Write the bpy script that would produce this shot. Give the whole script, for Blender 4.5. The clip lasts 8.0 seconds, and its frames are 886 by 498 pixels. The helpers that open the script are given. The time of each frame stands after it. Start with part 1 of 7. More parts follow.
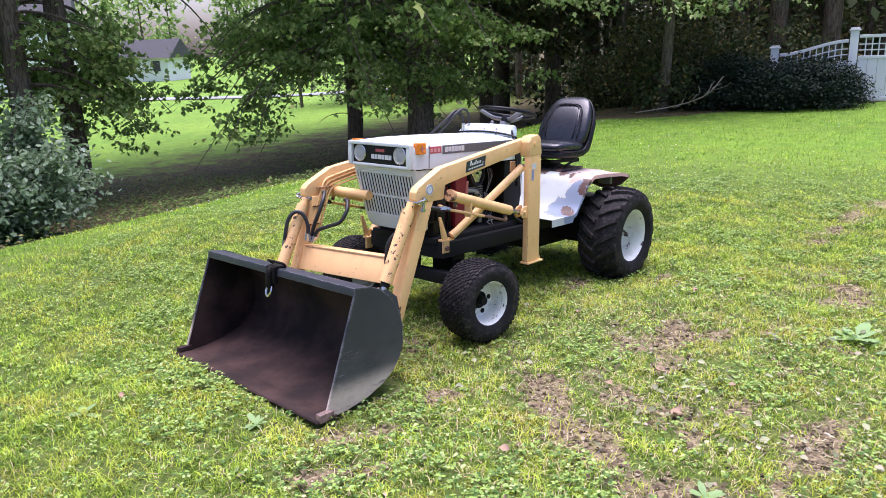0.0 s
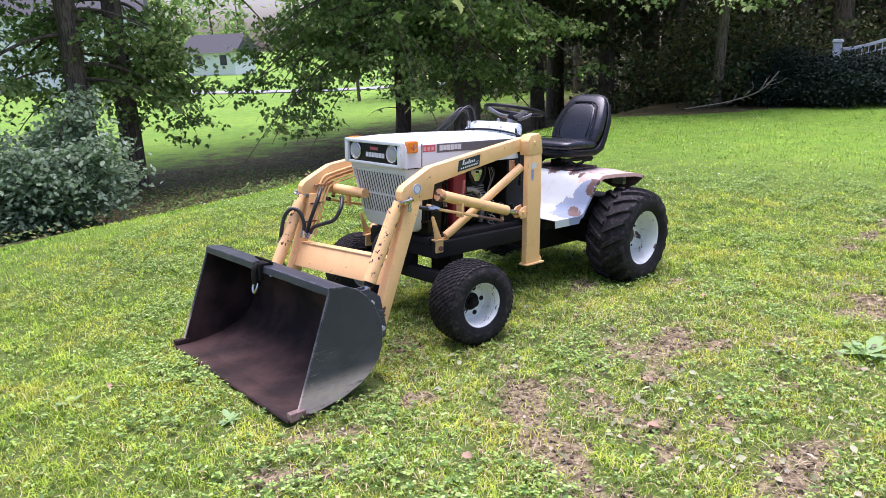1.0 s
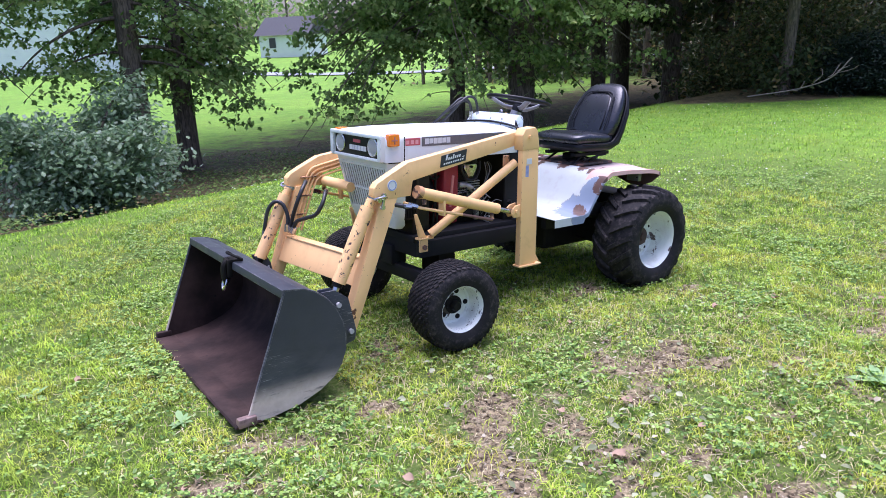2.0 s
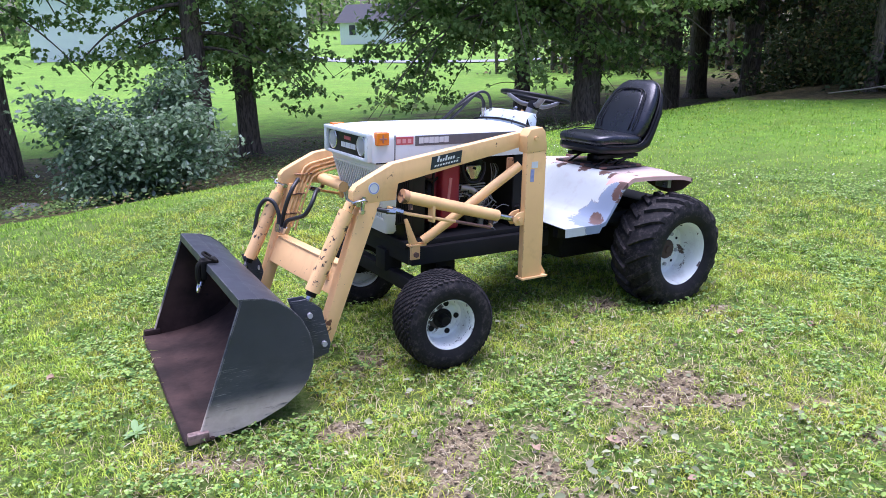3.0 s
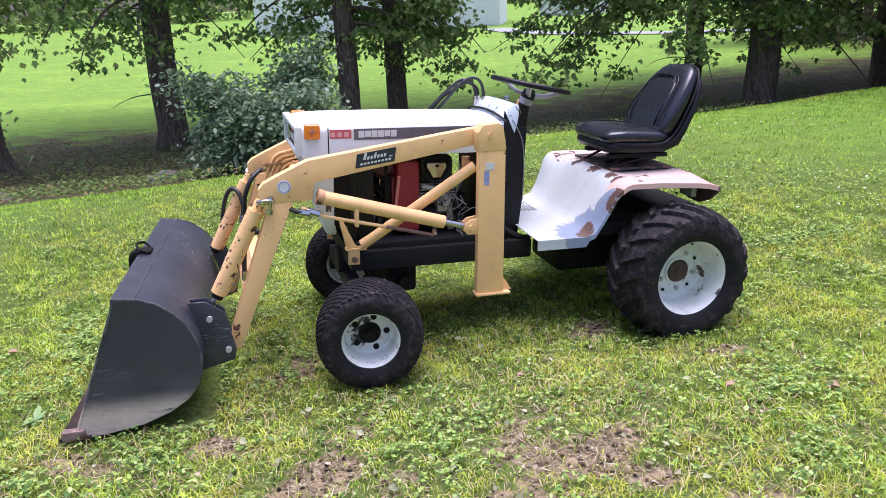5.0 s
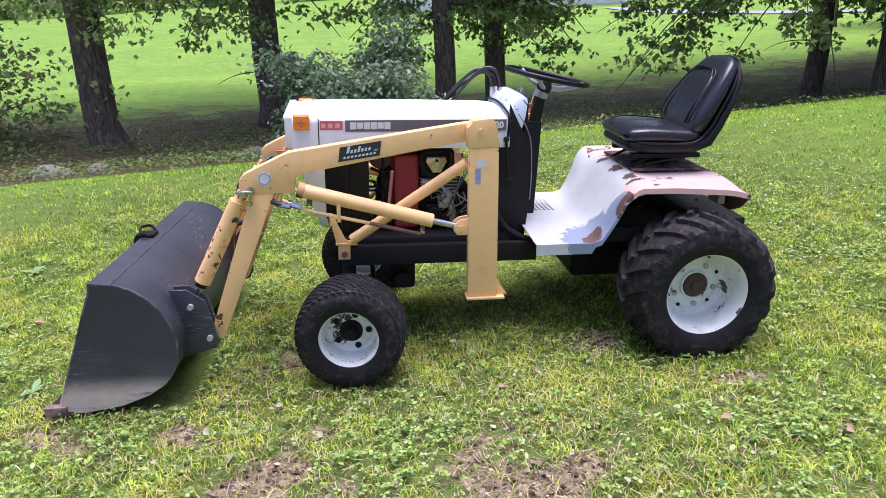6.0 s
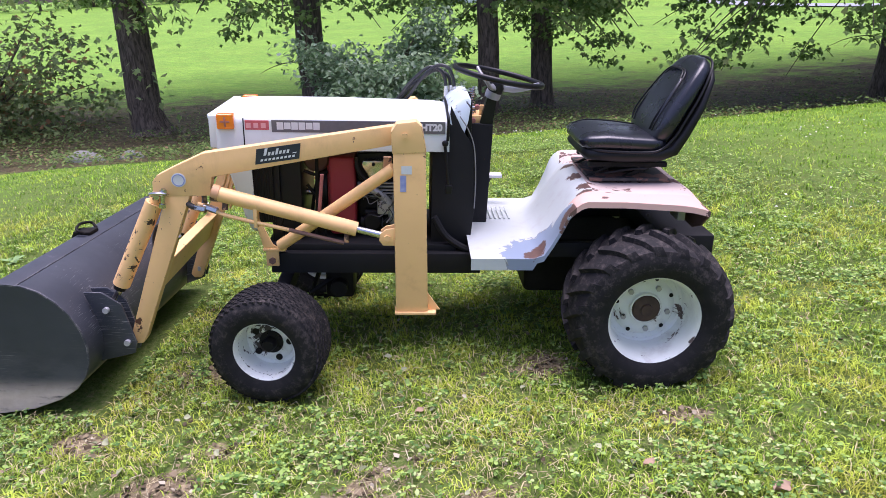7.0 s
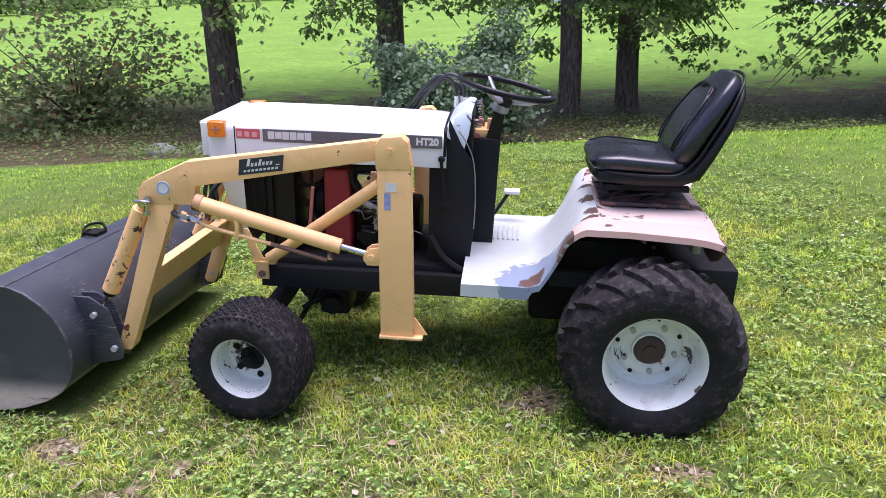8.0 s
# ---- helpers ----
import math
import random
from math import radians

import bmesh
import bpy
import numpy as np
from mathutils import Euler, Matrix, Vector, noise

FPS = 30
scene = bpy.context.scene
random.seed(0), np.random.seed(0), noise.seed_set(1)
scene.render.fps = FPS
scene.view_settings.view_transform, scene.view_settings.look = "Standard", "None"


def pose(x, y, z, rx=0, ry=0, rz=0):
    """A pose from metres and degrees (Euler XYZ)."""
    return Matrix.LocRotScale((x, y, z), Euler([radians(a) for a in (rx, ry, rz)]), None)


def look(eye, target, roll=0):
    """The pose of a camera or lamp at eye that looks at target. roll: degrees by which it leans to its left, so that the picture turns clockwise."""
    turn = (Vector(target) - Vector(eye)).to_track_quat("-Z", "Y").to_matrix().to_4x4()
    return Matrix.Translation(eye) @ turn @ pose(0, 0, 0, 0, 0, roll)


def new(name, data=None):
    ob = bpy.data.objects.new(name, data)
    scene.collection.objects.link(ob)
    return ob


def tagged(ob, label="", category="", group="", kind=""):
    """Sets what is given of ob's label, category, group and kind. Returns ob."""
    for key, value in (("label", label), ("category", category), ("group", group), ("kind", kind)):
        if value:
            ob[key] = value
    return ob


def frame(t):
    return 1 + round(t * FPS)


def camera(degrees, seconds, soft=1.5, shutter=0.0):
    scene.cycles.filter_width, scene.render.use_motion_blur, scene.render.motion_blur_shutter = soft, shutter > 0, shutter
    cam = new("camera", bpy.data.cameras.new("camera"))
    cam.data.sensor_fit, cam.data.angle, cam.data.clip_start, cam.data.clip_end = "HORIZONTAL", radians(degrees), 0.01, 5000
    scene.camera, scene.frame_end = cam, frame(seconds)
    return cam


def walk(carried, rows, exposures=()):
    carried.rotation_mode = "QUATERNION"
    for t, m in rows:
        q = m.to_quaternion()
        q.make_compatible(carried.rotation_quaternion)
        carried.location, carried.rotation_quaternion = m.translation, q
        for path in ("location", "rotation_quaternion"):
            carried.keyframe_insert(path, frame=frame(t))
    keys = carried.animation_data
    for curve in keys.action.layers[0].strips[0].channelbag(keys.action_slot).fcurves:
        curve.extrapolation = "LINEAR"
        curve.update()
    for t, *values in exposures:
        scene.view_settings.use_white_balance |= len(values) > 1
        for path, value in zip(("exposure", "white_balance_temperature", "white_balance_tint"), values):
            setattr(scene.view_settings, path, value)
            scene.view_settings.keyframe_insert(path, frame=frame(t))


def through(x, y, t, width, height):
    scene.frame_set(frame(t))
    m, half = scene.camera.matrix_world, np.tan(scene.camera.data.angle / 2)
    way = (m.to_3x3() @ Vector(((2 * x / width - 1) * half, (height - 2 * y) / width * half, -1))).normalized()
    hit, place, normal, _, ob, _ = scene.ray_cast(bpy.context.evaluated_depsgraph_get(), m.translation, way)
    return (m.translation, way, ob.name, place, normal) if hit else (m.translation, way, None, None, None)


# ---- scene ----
cam = camera(62.1, 8.0, soft=0.6)
METRES, EYE, TILT, LEAN, TURN = 4.121, 1.5, 0.0, 0.0, 0.0
ROWS = [
    (0.0, 0.0, 0.0, 0.0, -0.63, -15.65, 2.25),
    (0.5, 0.0345, 0.0041, -0.0011, 0.73, -15.66, 2.49),
    (1.0, 0.0859, 0.0167, 0.0002, 4.16, -15.91, 2.43),
    (2.5, 0.2253, 0.1266, 0.0007, 12.45, -17.38, 2.25),
    (3.0, 0.2607, 0.1736, -0.0016, 15.82, -17.58, 1.99),
    (3.5, 0.2989, 0.2303, -0.0011, 19.04, -18.06, 2.28),
    (4.0, 0.3739, 0.2753, -0.0044, 22.95, -18.31, 2.95),
    (4.5, 0.4213, 0.3229, -0.0065, 26.54, -18.56, 3.02),
    (6.0, 0.5475, 0.4748, -0.0055, 40.74, -20.04, 3.27),
    (6.5, 0.5631, 0.5401, -0.0076, 43.23, -20.46, 3.16),
    (7.0, 0.6048, 0.6004, -0.0111, 46.2, -20.44, 3.1),
    (7.5, 0.6373, 0.6472, -0.0072, 50.65, -20.18, 3.21),
    (8.0, 0.6266, 0.6998, -0.0104, 53.84, -20.18, 2.87),
]
walk(cam, [(t, pose(0, 0, EYE, TILT, LEAN, TURN) @ pose(METRES * x, METRES * y, METRES * z, 90 + pitch, roll, yaw)) for t, x, y, z, yaw, pitch, roll in ROWS],
     exposures=((0.0, 1.68, 5900, 32), (1.2, 1.68, 5850, 32), (2.5, 1.64, 5300, 32), (3.2, 1.63, 5450, 32), (4.5, 1.58, 5850, 33), (8.0, 1.53, 5850, 34)))

# ---------------------------------------------------------------- light
SUN_EL, SUN_AZ = 82.0, -10.0
world = bpy.data.worlds.new("overcast_sky")
scene.world = world
world.use_nodes = True
wn = world.node_tree
sky = wn.nodes.new("ShaderNodeTexSky")
sky.sky_type, sky.sun_disc = "NISHITA", False
sky.sun_elevation, sky.sun_rotation = radians(SUN_EL), radians(SUN_AZ)
sky.dust_density, sky.air_density = 4.0, 1.0
wn.links.new(sky.outputs[0], wn.nodes["Background"].inputs[0])
wn.nodes["Background"].inputs[1].default_value = 0.094
sun = new("sun", bpy.data.lights.new("sun", "SUN"))
sun.data.energy, sun.data.angle, sun.data.color = 1.55, radians(50), (1.0, 0.98, 0.95)
az, el = radians(SUN_AZ), radians(SUN_EL)
sun.matrix_world = look((8 * math.sin(az) * math.cos(el), 8 * math.cos(az) * math.cos(el), 12 * math.sin(el)), (0, 0, 0))

# ---------------------------------------------------------------- materials


class Mat:
    """A small node builder on object coordinates in metres."""

    def __init__(self, name, rough=0.6, metal=0.0, coat=0.0, spec=0.5):
        self.m = bpy.data.materials.new(name)
        self.m.use_nodes = True
        self.t = self.m.node_tree
        self.b = self.t.nodes["Principled BSDF"]
        self.b.inputs["Roughness"].default_value = rough
        self.b.inputs["Metallic"].default_value = metal
        self.b.inputs["Coat Weight"].default_value = coat
        self.b.inputs["Specular IOR Level"].default_value = spec
        self.co = self.t.nodes.new("ShaderNodeTexCoord").outputs["Object"]

    def node(self, kind, **values):
        n = self.t.nodes.new(kind)
        for k, v in values.items():
            n.inputs[k].default_value = v
        return n

    def link(self, a, b):
        self.t.links.new(a, b)

    def stretch(self, scale, turn=(0, 0, 0)):
        n = self.node("ShaderNodeMapping")
        n.inputs["Rotation"].default_value = [radians(v) for v in turn]
        n.inputs["Scale"].default_value = scale
        self.link(self.co, n.inputs["Vector"])
        return n.outputs[0]

    def noise(self, scale, detail=5.0, rough=0.55, co=None, distort=0.0):
        n = self.node("ShaderNodeTexNoise", Scale=scale, Detail=detail, Roughness=rough, Distortion=distort)
        self.link(co or self.co, n.inputs["Vector"])
        return n.outputs["Fac"]

    def ramp(self, fac, lo, hi):
        n = self.node("ShaderNodeMapRange")
        n.interpolation_type = "SMOOTHSTEP"
        n.inputs["From Min"].default_value, n.inputs["From Max"].default_value = lo, hi
        self.link(fac, n.inputs["Value"])
        return n.outputs["Result"]

    def math(self, op, a, b=0.5):
        n = self.t.nodes.new("ShaderNodeMath")
        n.operation = op
        for i, v in enumerate((a, b)):
            if isinstance(v, (int, float)):
                n.inputs[i].default_value = v
            else:
                self.link(v, n.inputs[i])
        return n.outputs[0]

    def mix(self, fac, a, b):
        n = self.t.nodes.new("ShaderNodeMix")
        n.data_type = "RGBA"
        for i, v in ((0, fac), (6, a), (7, b)):
            if isinstance(v, tuple):
                n.inputs[i].default_value = (*v, 1)
            elif isinstance(v, (int, float)):
                n.inputs[i].default_value = v
            else:
                self.link(v, n.inputs[i])
        return n.outputs[2]

    def near(self, p, r0, r1):
        """1 within r0 of the point p, 0 past r1."""
        n = self.t.nodes.new("ShaderNodeVectorMath")
        n.operation = "DISTANCE"
        self.link(self.co, n.inputs[0])
        n.inputs[1].default_value = p
        return self.ramp(n.outputs["Value"], r1, r0)

    def color(self, c):
        if isinstance(c, tuple):
            self.b.inputs["Base Color"].default_value = (*c, 1)
        else:
            self.link(c, self.b.inputs["Base Color"])
        return self

    def rough(self, lo, hi, fac):
        n = self.node("ShaderNodeMapRange")
        n.inputs["To Min"].default_value, n.inputs["To Max"].default_value = lo, hi
        self.link(fac, n.inputs["Value"])
        self.link(n.outputs["Result"], self.b.inputs["Roughness"])
        return self

    def bump(self, height, strength=0.3, distance=0.002):
        n = self.node("ShaderNodeBump", Strength=strength, Distance=distance)
        self.link(height, n.inputs["Height"])
        self.link(n.outputs[0], self.b.inputs["Normal"])
        return self

    def island(self):
        return self.t.nodes.new("ShaderNodeNewGeometry").outputs["Random Per Island"]


def painted(name, c, worn, chips=0.66, chip_scale=14.0, rough=0.45, dirt=0.25, dirt_c=(0.12, 0.1, 0.07), spec=0.5, edge=0.0, spot=None):
    """Old paint: a base colour that fades a little, chips down to what lies below, dirt film."""
    m = Mat(name, rough, spec=spec)
    big, fine = m.noise(3.0, 4), m.noise(70.0, 4)
    faded = tuple(min(1.0, v * 1.12 + 0.02) for v in c)
    col = m.mix(big, c, faded)
    col = m.mix(m.math("MULTIPLY", m.ramp(m.noise(9.0, 8, 0.65), 0.5, 0.8), dirt), col, dirt_c)
    chip = m.ramp(m.noise(chip_scale, 8, 0.62, distort=0.4), chips, chips + 0.025)
    if spot:
        p, r0, r1, more = spot
        src = m.math("ADD", m.noise(chip_scale * 1.3, 9, 0.7, distort=0.6), m.math("MULTIPLY", m.near(p, r0, r1), more))
        chip = m.math("MAXIMUM", chip, m.ramp(src, chips, chips + 0.02))
    if edge:
        bv = m.t.nodes.new("ShaderNodeBevel")
        bv.samples, bv.inputs["Radius"].default_value = 4, 0.007
        dot = m.t.nodes.new("ShaderNodeVectorMath")
        dot.operation = "DOT_PRODUCT"
        geo = m.t.nodes.new("ShaderNodeNewGeometry")
        m.link(bv.outputs[0], dot.inputs[0])
        m.link(geo.outputs["Normal"], dot.inputs[1])
        rub = m.math("MULTIPLY", m.ramp(dot.outputs["Value"], 0.995, 0.86), m.ramp(m.noise(38.0, 8, 0.7), 0.50, 0.62))
        chip = m.math("MAXIMUM", chip, m.math("MULTIPLY", rub, edge))
        col = m.mix(m.math("MULTIPLY", m.ramp(m.noise(5.0, 9, 0.75, m.stretch((1, 1, 0.25))), 0.52, 0.75), 0.35), col, dirt_c)
    m.color(m.mix(chip, col, worn)).rough(rough - 0.08, rough + 0.25, big)
    return m.bump(m.math("SUBTRACT", m.math("MULTIPLY", fine, 0.25), chip), 0.25, 0.0015).m


RUST = (0.13, 0.055, 0.03)
M_YELLOW = painted("faded_yellow_paint", (0.80, 0.49, 0.20), RUST, 0.675, 24, 0.42, 0.35, (0.42, 0.22, 0.10), edge=0.9)
M_YELLOW_ARM = painted("rust_patched_yellow_paint", (0.80, 0.49, 0.20), RUST, 0.675, 24, 0.42, 0.35, (0.42, 0.22, 0.10), edge=0.9, spot=((1.935, 0.43, -0.13), 0.004, 0.045, 0.2))
M_YELLOW_WORN = painted("chipped_yellow_paint", (0.80, 0.49, 0.20), (0.06, 0.035, 0.028), 0.585, 30, 0.5, 0.5, (0.4, 0.2, 0.08), edge=1.0)
M_WHITE = painted("white_hood_paint", (0.62, 0.66, 0.645), (0.08, 0.07, 0.065), 0.73, 16, 0.33, 0.18, (0.42, 0.40, 0.36), edge=0.6)
M_BLACK = painted("black_frame_paint", (0.006, 0.006, 0.007), (0.035, 0.022, 0.016), 0.68, 18, 0.55, 0.15, (0.03, 0.026, 0.02), 0.15)
M_RED = painted("red_engine_paint", (0.24, 0.005, 0.018), (0.03, 0.02, 0.02), 0.72, 18, 0.35, 0.2)
M_PINK = painted("peeling_fender_primer", (0.52, 0.33, 0.265), (0.085, 0.05, 0.04), 0.67, 12, 0.55, 0.4, (0.5, 0.36, 0.3))
M_RIM = painted("white_wheel_paint", (0.69, 0.715, 0.655), (0.09, 0.06, 0.045), 0.64, 13, 0.4, 0.5, (0.36, 0.32, 0.27), edge=0.6, spot=((-0.105, -0.01, -0.062), 0.005, 0.075, 0.15))
M_GREY = painted("grey_cast_metal", (0.38, 0.38, 0.37), (0.05, 0.04, 0.035), 0.62, 20, 0.45, 0.5)
M_GREY.node_tree.nodes["Principled BSDF"].inputs["Metallic"].default_value = 0.6


def make_bucket_mats():
    m = Mat("worn_black_bucket_steel", 0.42, spec=0.4)
    base = m.mix(m.noise(5, 5), (0.020, 0.023, 0.030), (0.056, 0.062, 0.076))
    scr = m.ramp(m.noise(20, 7, 0.7, m.stretch((0.7, 1, 16.0), (0, 24, 0)), 0.3), 0.57, 0.66)
    low = m.ramp(m.noise(2.0, 3), 0.46, 0.62)
    col = m.mix(m.math("MULTIPLY", scr, low), base, (0.30, 0.30, 0.30))
    sep = m.node("ShaderNodeSeparateXYZ")
    m.link(m.co, sep.inputs[0])
    wash = m.math("MULTIPLY", m.ramp(sep.outputs[2], -0.05, -0.40), m.ramp(m.noise(6, 8, 0.7, m.stretch((1.0, 1, 3.0), (0, 22, 0))), 0.35, 0.65))
    col = m.mix(m.math("MULTIPLY", wash, 0.32), col, (0.17, 0.165, 0.165))
    # bare, scraped band along the lower edge that drags over the ground
    band = m.math("MULTIPLY", m.ramp(sep.outputs[2], -0.27, -0.365), m.ramp(m.noise(9, 8, 0.7, m.stretch((1.0, 1, 5.0), (0, 18, 0))), 0.24, 0.46))
    col = m.mix(band, col, m.mix(m.noise(30, 5), (0.42, 0.33, 0.26), (0.68, 0.59, 0.50)))
    bv = m.t.nodes.new("ShaderNodeBevel")
    bv.samples, bv.inputs["Radius"].default_value = 4, 0.006
    dot = m.t.nodes.new("ShaderNodeVectorMath")
    dot.operation = "DOT_PRODUCT"
    m.link(bv.outputs[0], dot.inputs[0])
    m.link(m.t.nodes.new("ShaderNodeNewGeometry").outputs["Normal"], dot.inputs[1])
    rub = m.math("MULTIPLY", m.ramp(dot.outputs["Value"], 0.99, 0.85), m.ramp(m.noise(16, 7, 0.7), 0.42, 0.6))
    col = m.mix(m.math("MULTIPLY", rub, 0.8), col, (0.30, 0.29, 0.28))
    m.color(col).rough(0.32, 0.6, m.noise(12, 5)).bump(m.noise(60, 5), 0.2, 0.001)
    i = Mat("rusty_bucket_inside", 0.75, spec=0.2)
    col = i.mix(i.ramp(i.noise(4, 6, 0.6), 0.35, 0.7), (0.018, 0.012, 0.011), (0.062, 0.037, 0.031))
    col = i.mix(i.ramp(i.noise(22, 7, 0.7), 0.60, 0.72), col, (0.02, 0.016, 0.015))
    i.color(col).bump(i.noise(45, 6), 0.4, 0.003)
    e = Mat("scraped_cutting_edge", 0.5)
    e.color(e.mix(e.ramp(e.noise(14, 7, 0.65), 0.4, 0.62), (0.07, 0.045, 0.038), (0.24, 0.165, 0.14))).bump(e.noise(70, 5), 0.3, 0.001)
    return m.m, i.m, e.m


M_BUCKET, M_BUCKET_IN, M_EDGE = make_bucket_mats()


def make_fender():
    m = Mat("peeling_white_fender", 0.42)
    white = m.mix(m.noise(4, 4), (0.50, 0.54, 0.515), (0.40, 0.44, 0.425))
    white = m.mix(m.math("MULTIPLY", m.ramp(m.noise(16, 7, 0.65), 0.5, 0.75), 0.5), white, (0.40, 0.385, 0.375))
    n = m.noise(17, 9, 0.68, distort=1.2)
    n2 = m.noise(26, 9, 0.7, distort=0.9)
    def patch(points, r0, r1, lo, hi, src):
        best = None
        for p in points:
            q = m.near(p, r0, r1)
            best = q if best is None else m.math("MAXIMUM", best, q)
        return m.ramp(m.math("ADD", m.math("MULTIPLY", best, 0.45), m.math("MULTIPLY", src, 0.75)), lo, hi)
    grey = patch(((0.42, 0.42, 0.16), (0.37, 0.46, 0.22), (0.40, 0.36, 0.19), (0.35, 0.44, 0.27)), 0.05, 0.17, 0.625, 0.64, n)
    rust = patch(((0.415, 0.43, 0.17), (0.385, 0.40, 0.18), (0.32, 0.475, 0.31), (0.285, 0.485, 0.36), (0.20, 0.26, 0.40), (0.22, 0.34, 0.395), (0.20, 0.10, 0.395), (0.20, -0.1, 0.39)), 0.012, 0.085, 0.69, 0.705, n2)
    rim = m.math("SUBTRACT", patch(((0.42, 0.42, 0.16), (0.37, 0.46, 0.22), (0.40, 0.36, 0.19), (0.35, 0.44, 0.27)), 0.05, 0.17, 0.605, 0.622, n), grey)
    col = m.mix(m.math("MULTIPLY", rim, 0.8), white, (0.10, 0.075, 0.06))
    col = m.mix(grey, col, (0.20, 0.25, 0.32))
    col = m.mix(rust, col, m.mix(m.noise(30, 6), (0.05, 0.03, 0.024), (0.15, 0.085, 0.065)))
    m.color(col).bump(m.math("SUBTRACT", m.math("MULTIPLY", m.noise(60, 4), 0.2), m.math("ADD", grey, rust)), 0.3, 0.0015)
    return m.m


M_FENDER = make_fender()


def simple(name, c, c2=None, rough=0.5, metal=0.0, scale=20.0, bump=0.15, coat=0.0, bscale=90.0, spec=0.5):
    m = Mat(name, rough, metal, coat, spec)
    m.color(m.mix(m.noise(scale, 6, 0.6), c, c2 or tuple(v * 0.6 for v in c)))
    return m.bump(m.noise(bscale, 5), bump, 0.001).m


M_RUST = simple("dark_rust", (0.10, 0.05, 0.035), (0.22, 0.12, 0.09), 0.8, 0.0, 18, 0.5)
M_HOSE = simple("black_rubber_hose", (0.012, 0.013, 0.014), (0.03, 0.03, 0.032), 0.45, 0, 30, 0.1)
M_STEEL = simple("bright_steel", (0.62, 0.62, 0.62), (0.40, 0.39, 0.37), 0.25, 1.0, 25, 0.05)
M_DARK = simple("oily_dark_metal", (0.005, 0.005, 0.005), (0.02, 0.018, 0.016), 0.6, 0.0, 14, 0.3, spec=0.12)
M_PLASTIC = simple("black_plastic", (0.006, 0.006, 0.007), (0.012, 0.012, 0.013), 0.4, 0, 12, 0.05, spec=0.25)
M_AMBER = simple("amber_lens", (0.85, 0.24, 0.012), (0.75, 0.17, 0.01), 0.2, 0, 30, 0.4, 0.5, 140)
M_STRIPE = simple("grey_decal_stripe", (0.10, 0.095, 0.10), (0.16, 0.155, 0.16), 0.5, 0, 40, 0.05)
M_DECALRED = simple("red_decal", (0.50, 0.05, 0.07), (0.62, 0.16, 0.17), 0.5, 0, 40, 0.05)
M_DECALWHITE = simple("white_decal", (0.75, 0.75, 0.74), (0.6, 0.6, 0.6), 0.5, 0, 60, 0.02)
M_BADGE = simple("faded_badge_mark", (0.80, 0.42, 0.42), (0.7, 0.3, 0.32), 0.5, 0, 40, 0.02)
M_DECALBLUE = simple("faded_blue_decal", (0.10, 0.16, 0.50), (0.5, 0.5, 0.62), 0.5, 0, 60, 0.02)
M_NAVY = simple("dark_blue_nameplate", (0.012, 0.016, 0.028), (0.03, 0.035, 0.05), 0.4, 0, 30, 0.05)
M_KNOB = simple("faded_red_knob", (0.45, 0.17, 0.14), (0.3, 0.1, 0.09), 0.5)
M_REFLECT = simple("headlight_reflector", (0.80, 0.80, 0.76), (0.62, 0.62, 0.58), 0.3, 0.25, 60, 0.3, 0, 160)
M_WIRE = simple("pale_wire", (0.30, 0.30, 0.29), (0.15, 0.15, 0.15), 0.5)


def make_vinyl():
    m = Mat("black_seat_vinyl", 0.34)
    m.color(m.mix(m.noise(7, 5), (0.007, 0.008, 0.011), (0.018, 0.02, 0.027))).rough(0.20, 0.36, m.noise(9, 5))
    return m.bump(m.noise(230, 3), 0.12, 0.0008).m


def make_rubber(name, dust):
    m = Mat(name, 0.75, spec=0.2)
    col = m.mix(m.noise(10, 6), (0.007, 0.007, 0.008), (0.022, 0.021, 0.021))
    col = m.mix(m.math("MULTIPLY", m.ramp(m.noise(38, 9, 0.75), 0.47, 0.68), dust), col, (0.19, 0.155, 0.135))
    col = m.mix(m.math("MULTIPLY", m.ramp(m.noise(5, 4), 0.55, 0.75), dust * 0.5), col, (0.10, 0.08, 0.07))
    return m.color(col).bump(m.noise(90, 5), 0.35, 0.0012).m


M_VINYL = make_vinyl()
M_TYRE_R, M_TYRE_F = make_rubber("dusty_rear_tyre_rubber", 0.28), make_rubber("dusty_front_tyre_rubber", 0.30)
M_SIDEWALL = make_rubber("dark_sidewall_rubber", 0.05)


def make_glass():
    m = Mat("headlight_glass", 0.06)
    m.b.inputs["Transmission Weight"].default_value = 0.55
    m.b.inputs["IOR"].default_value = 1.12
    m.color((0.78, 0.80, 0.77)).bump(m.noise(60, 2), 0.2, 0.001)
    return m.m


M_GLASS = make_glass()


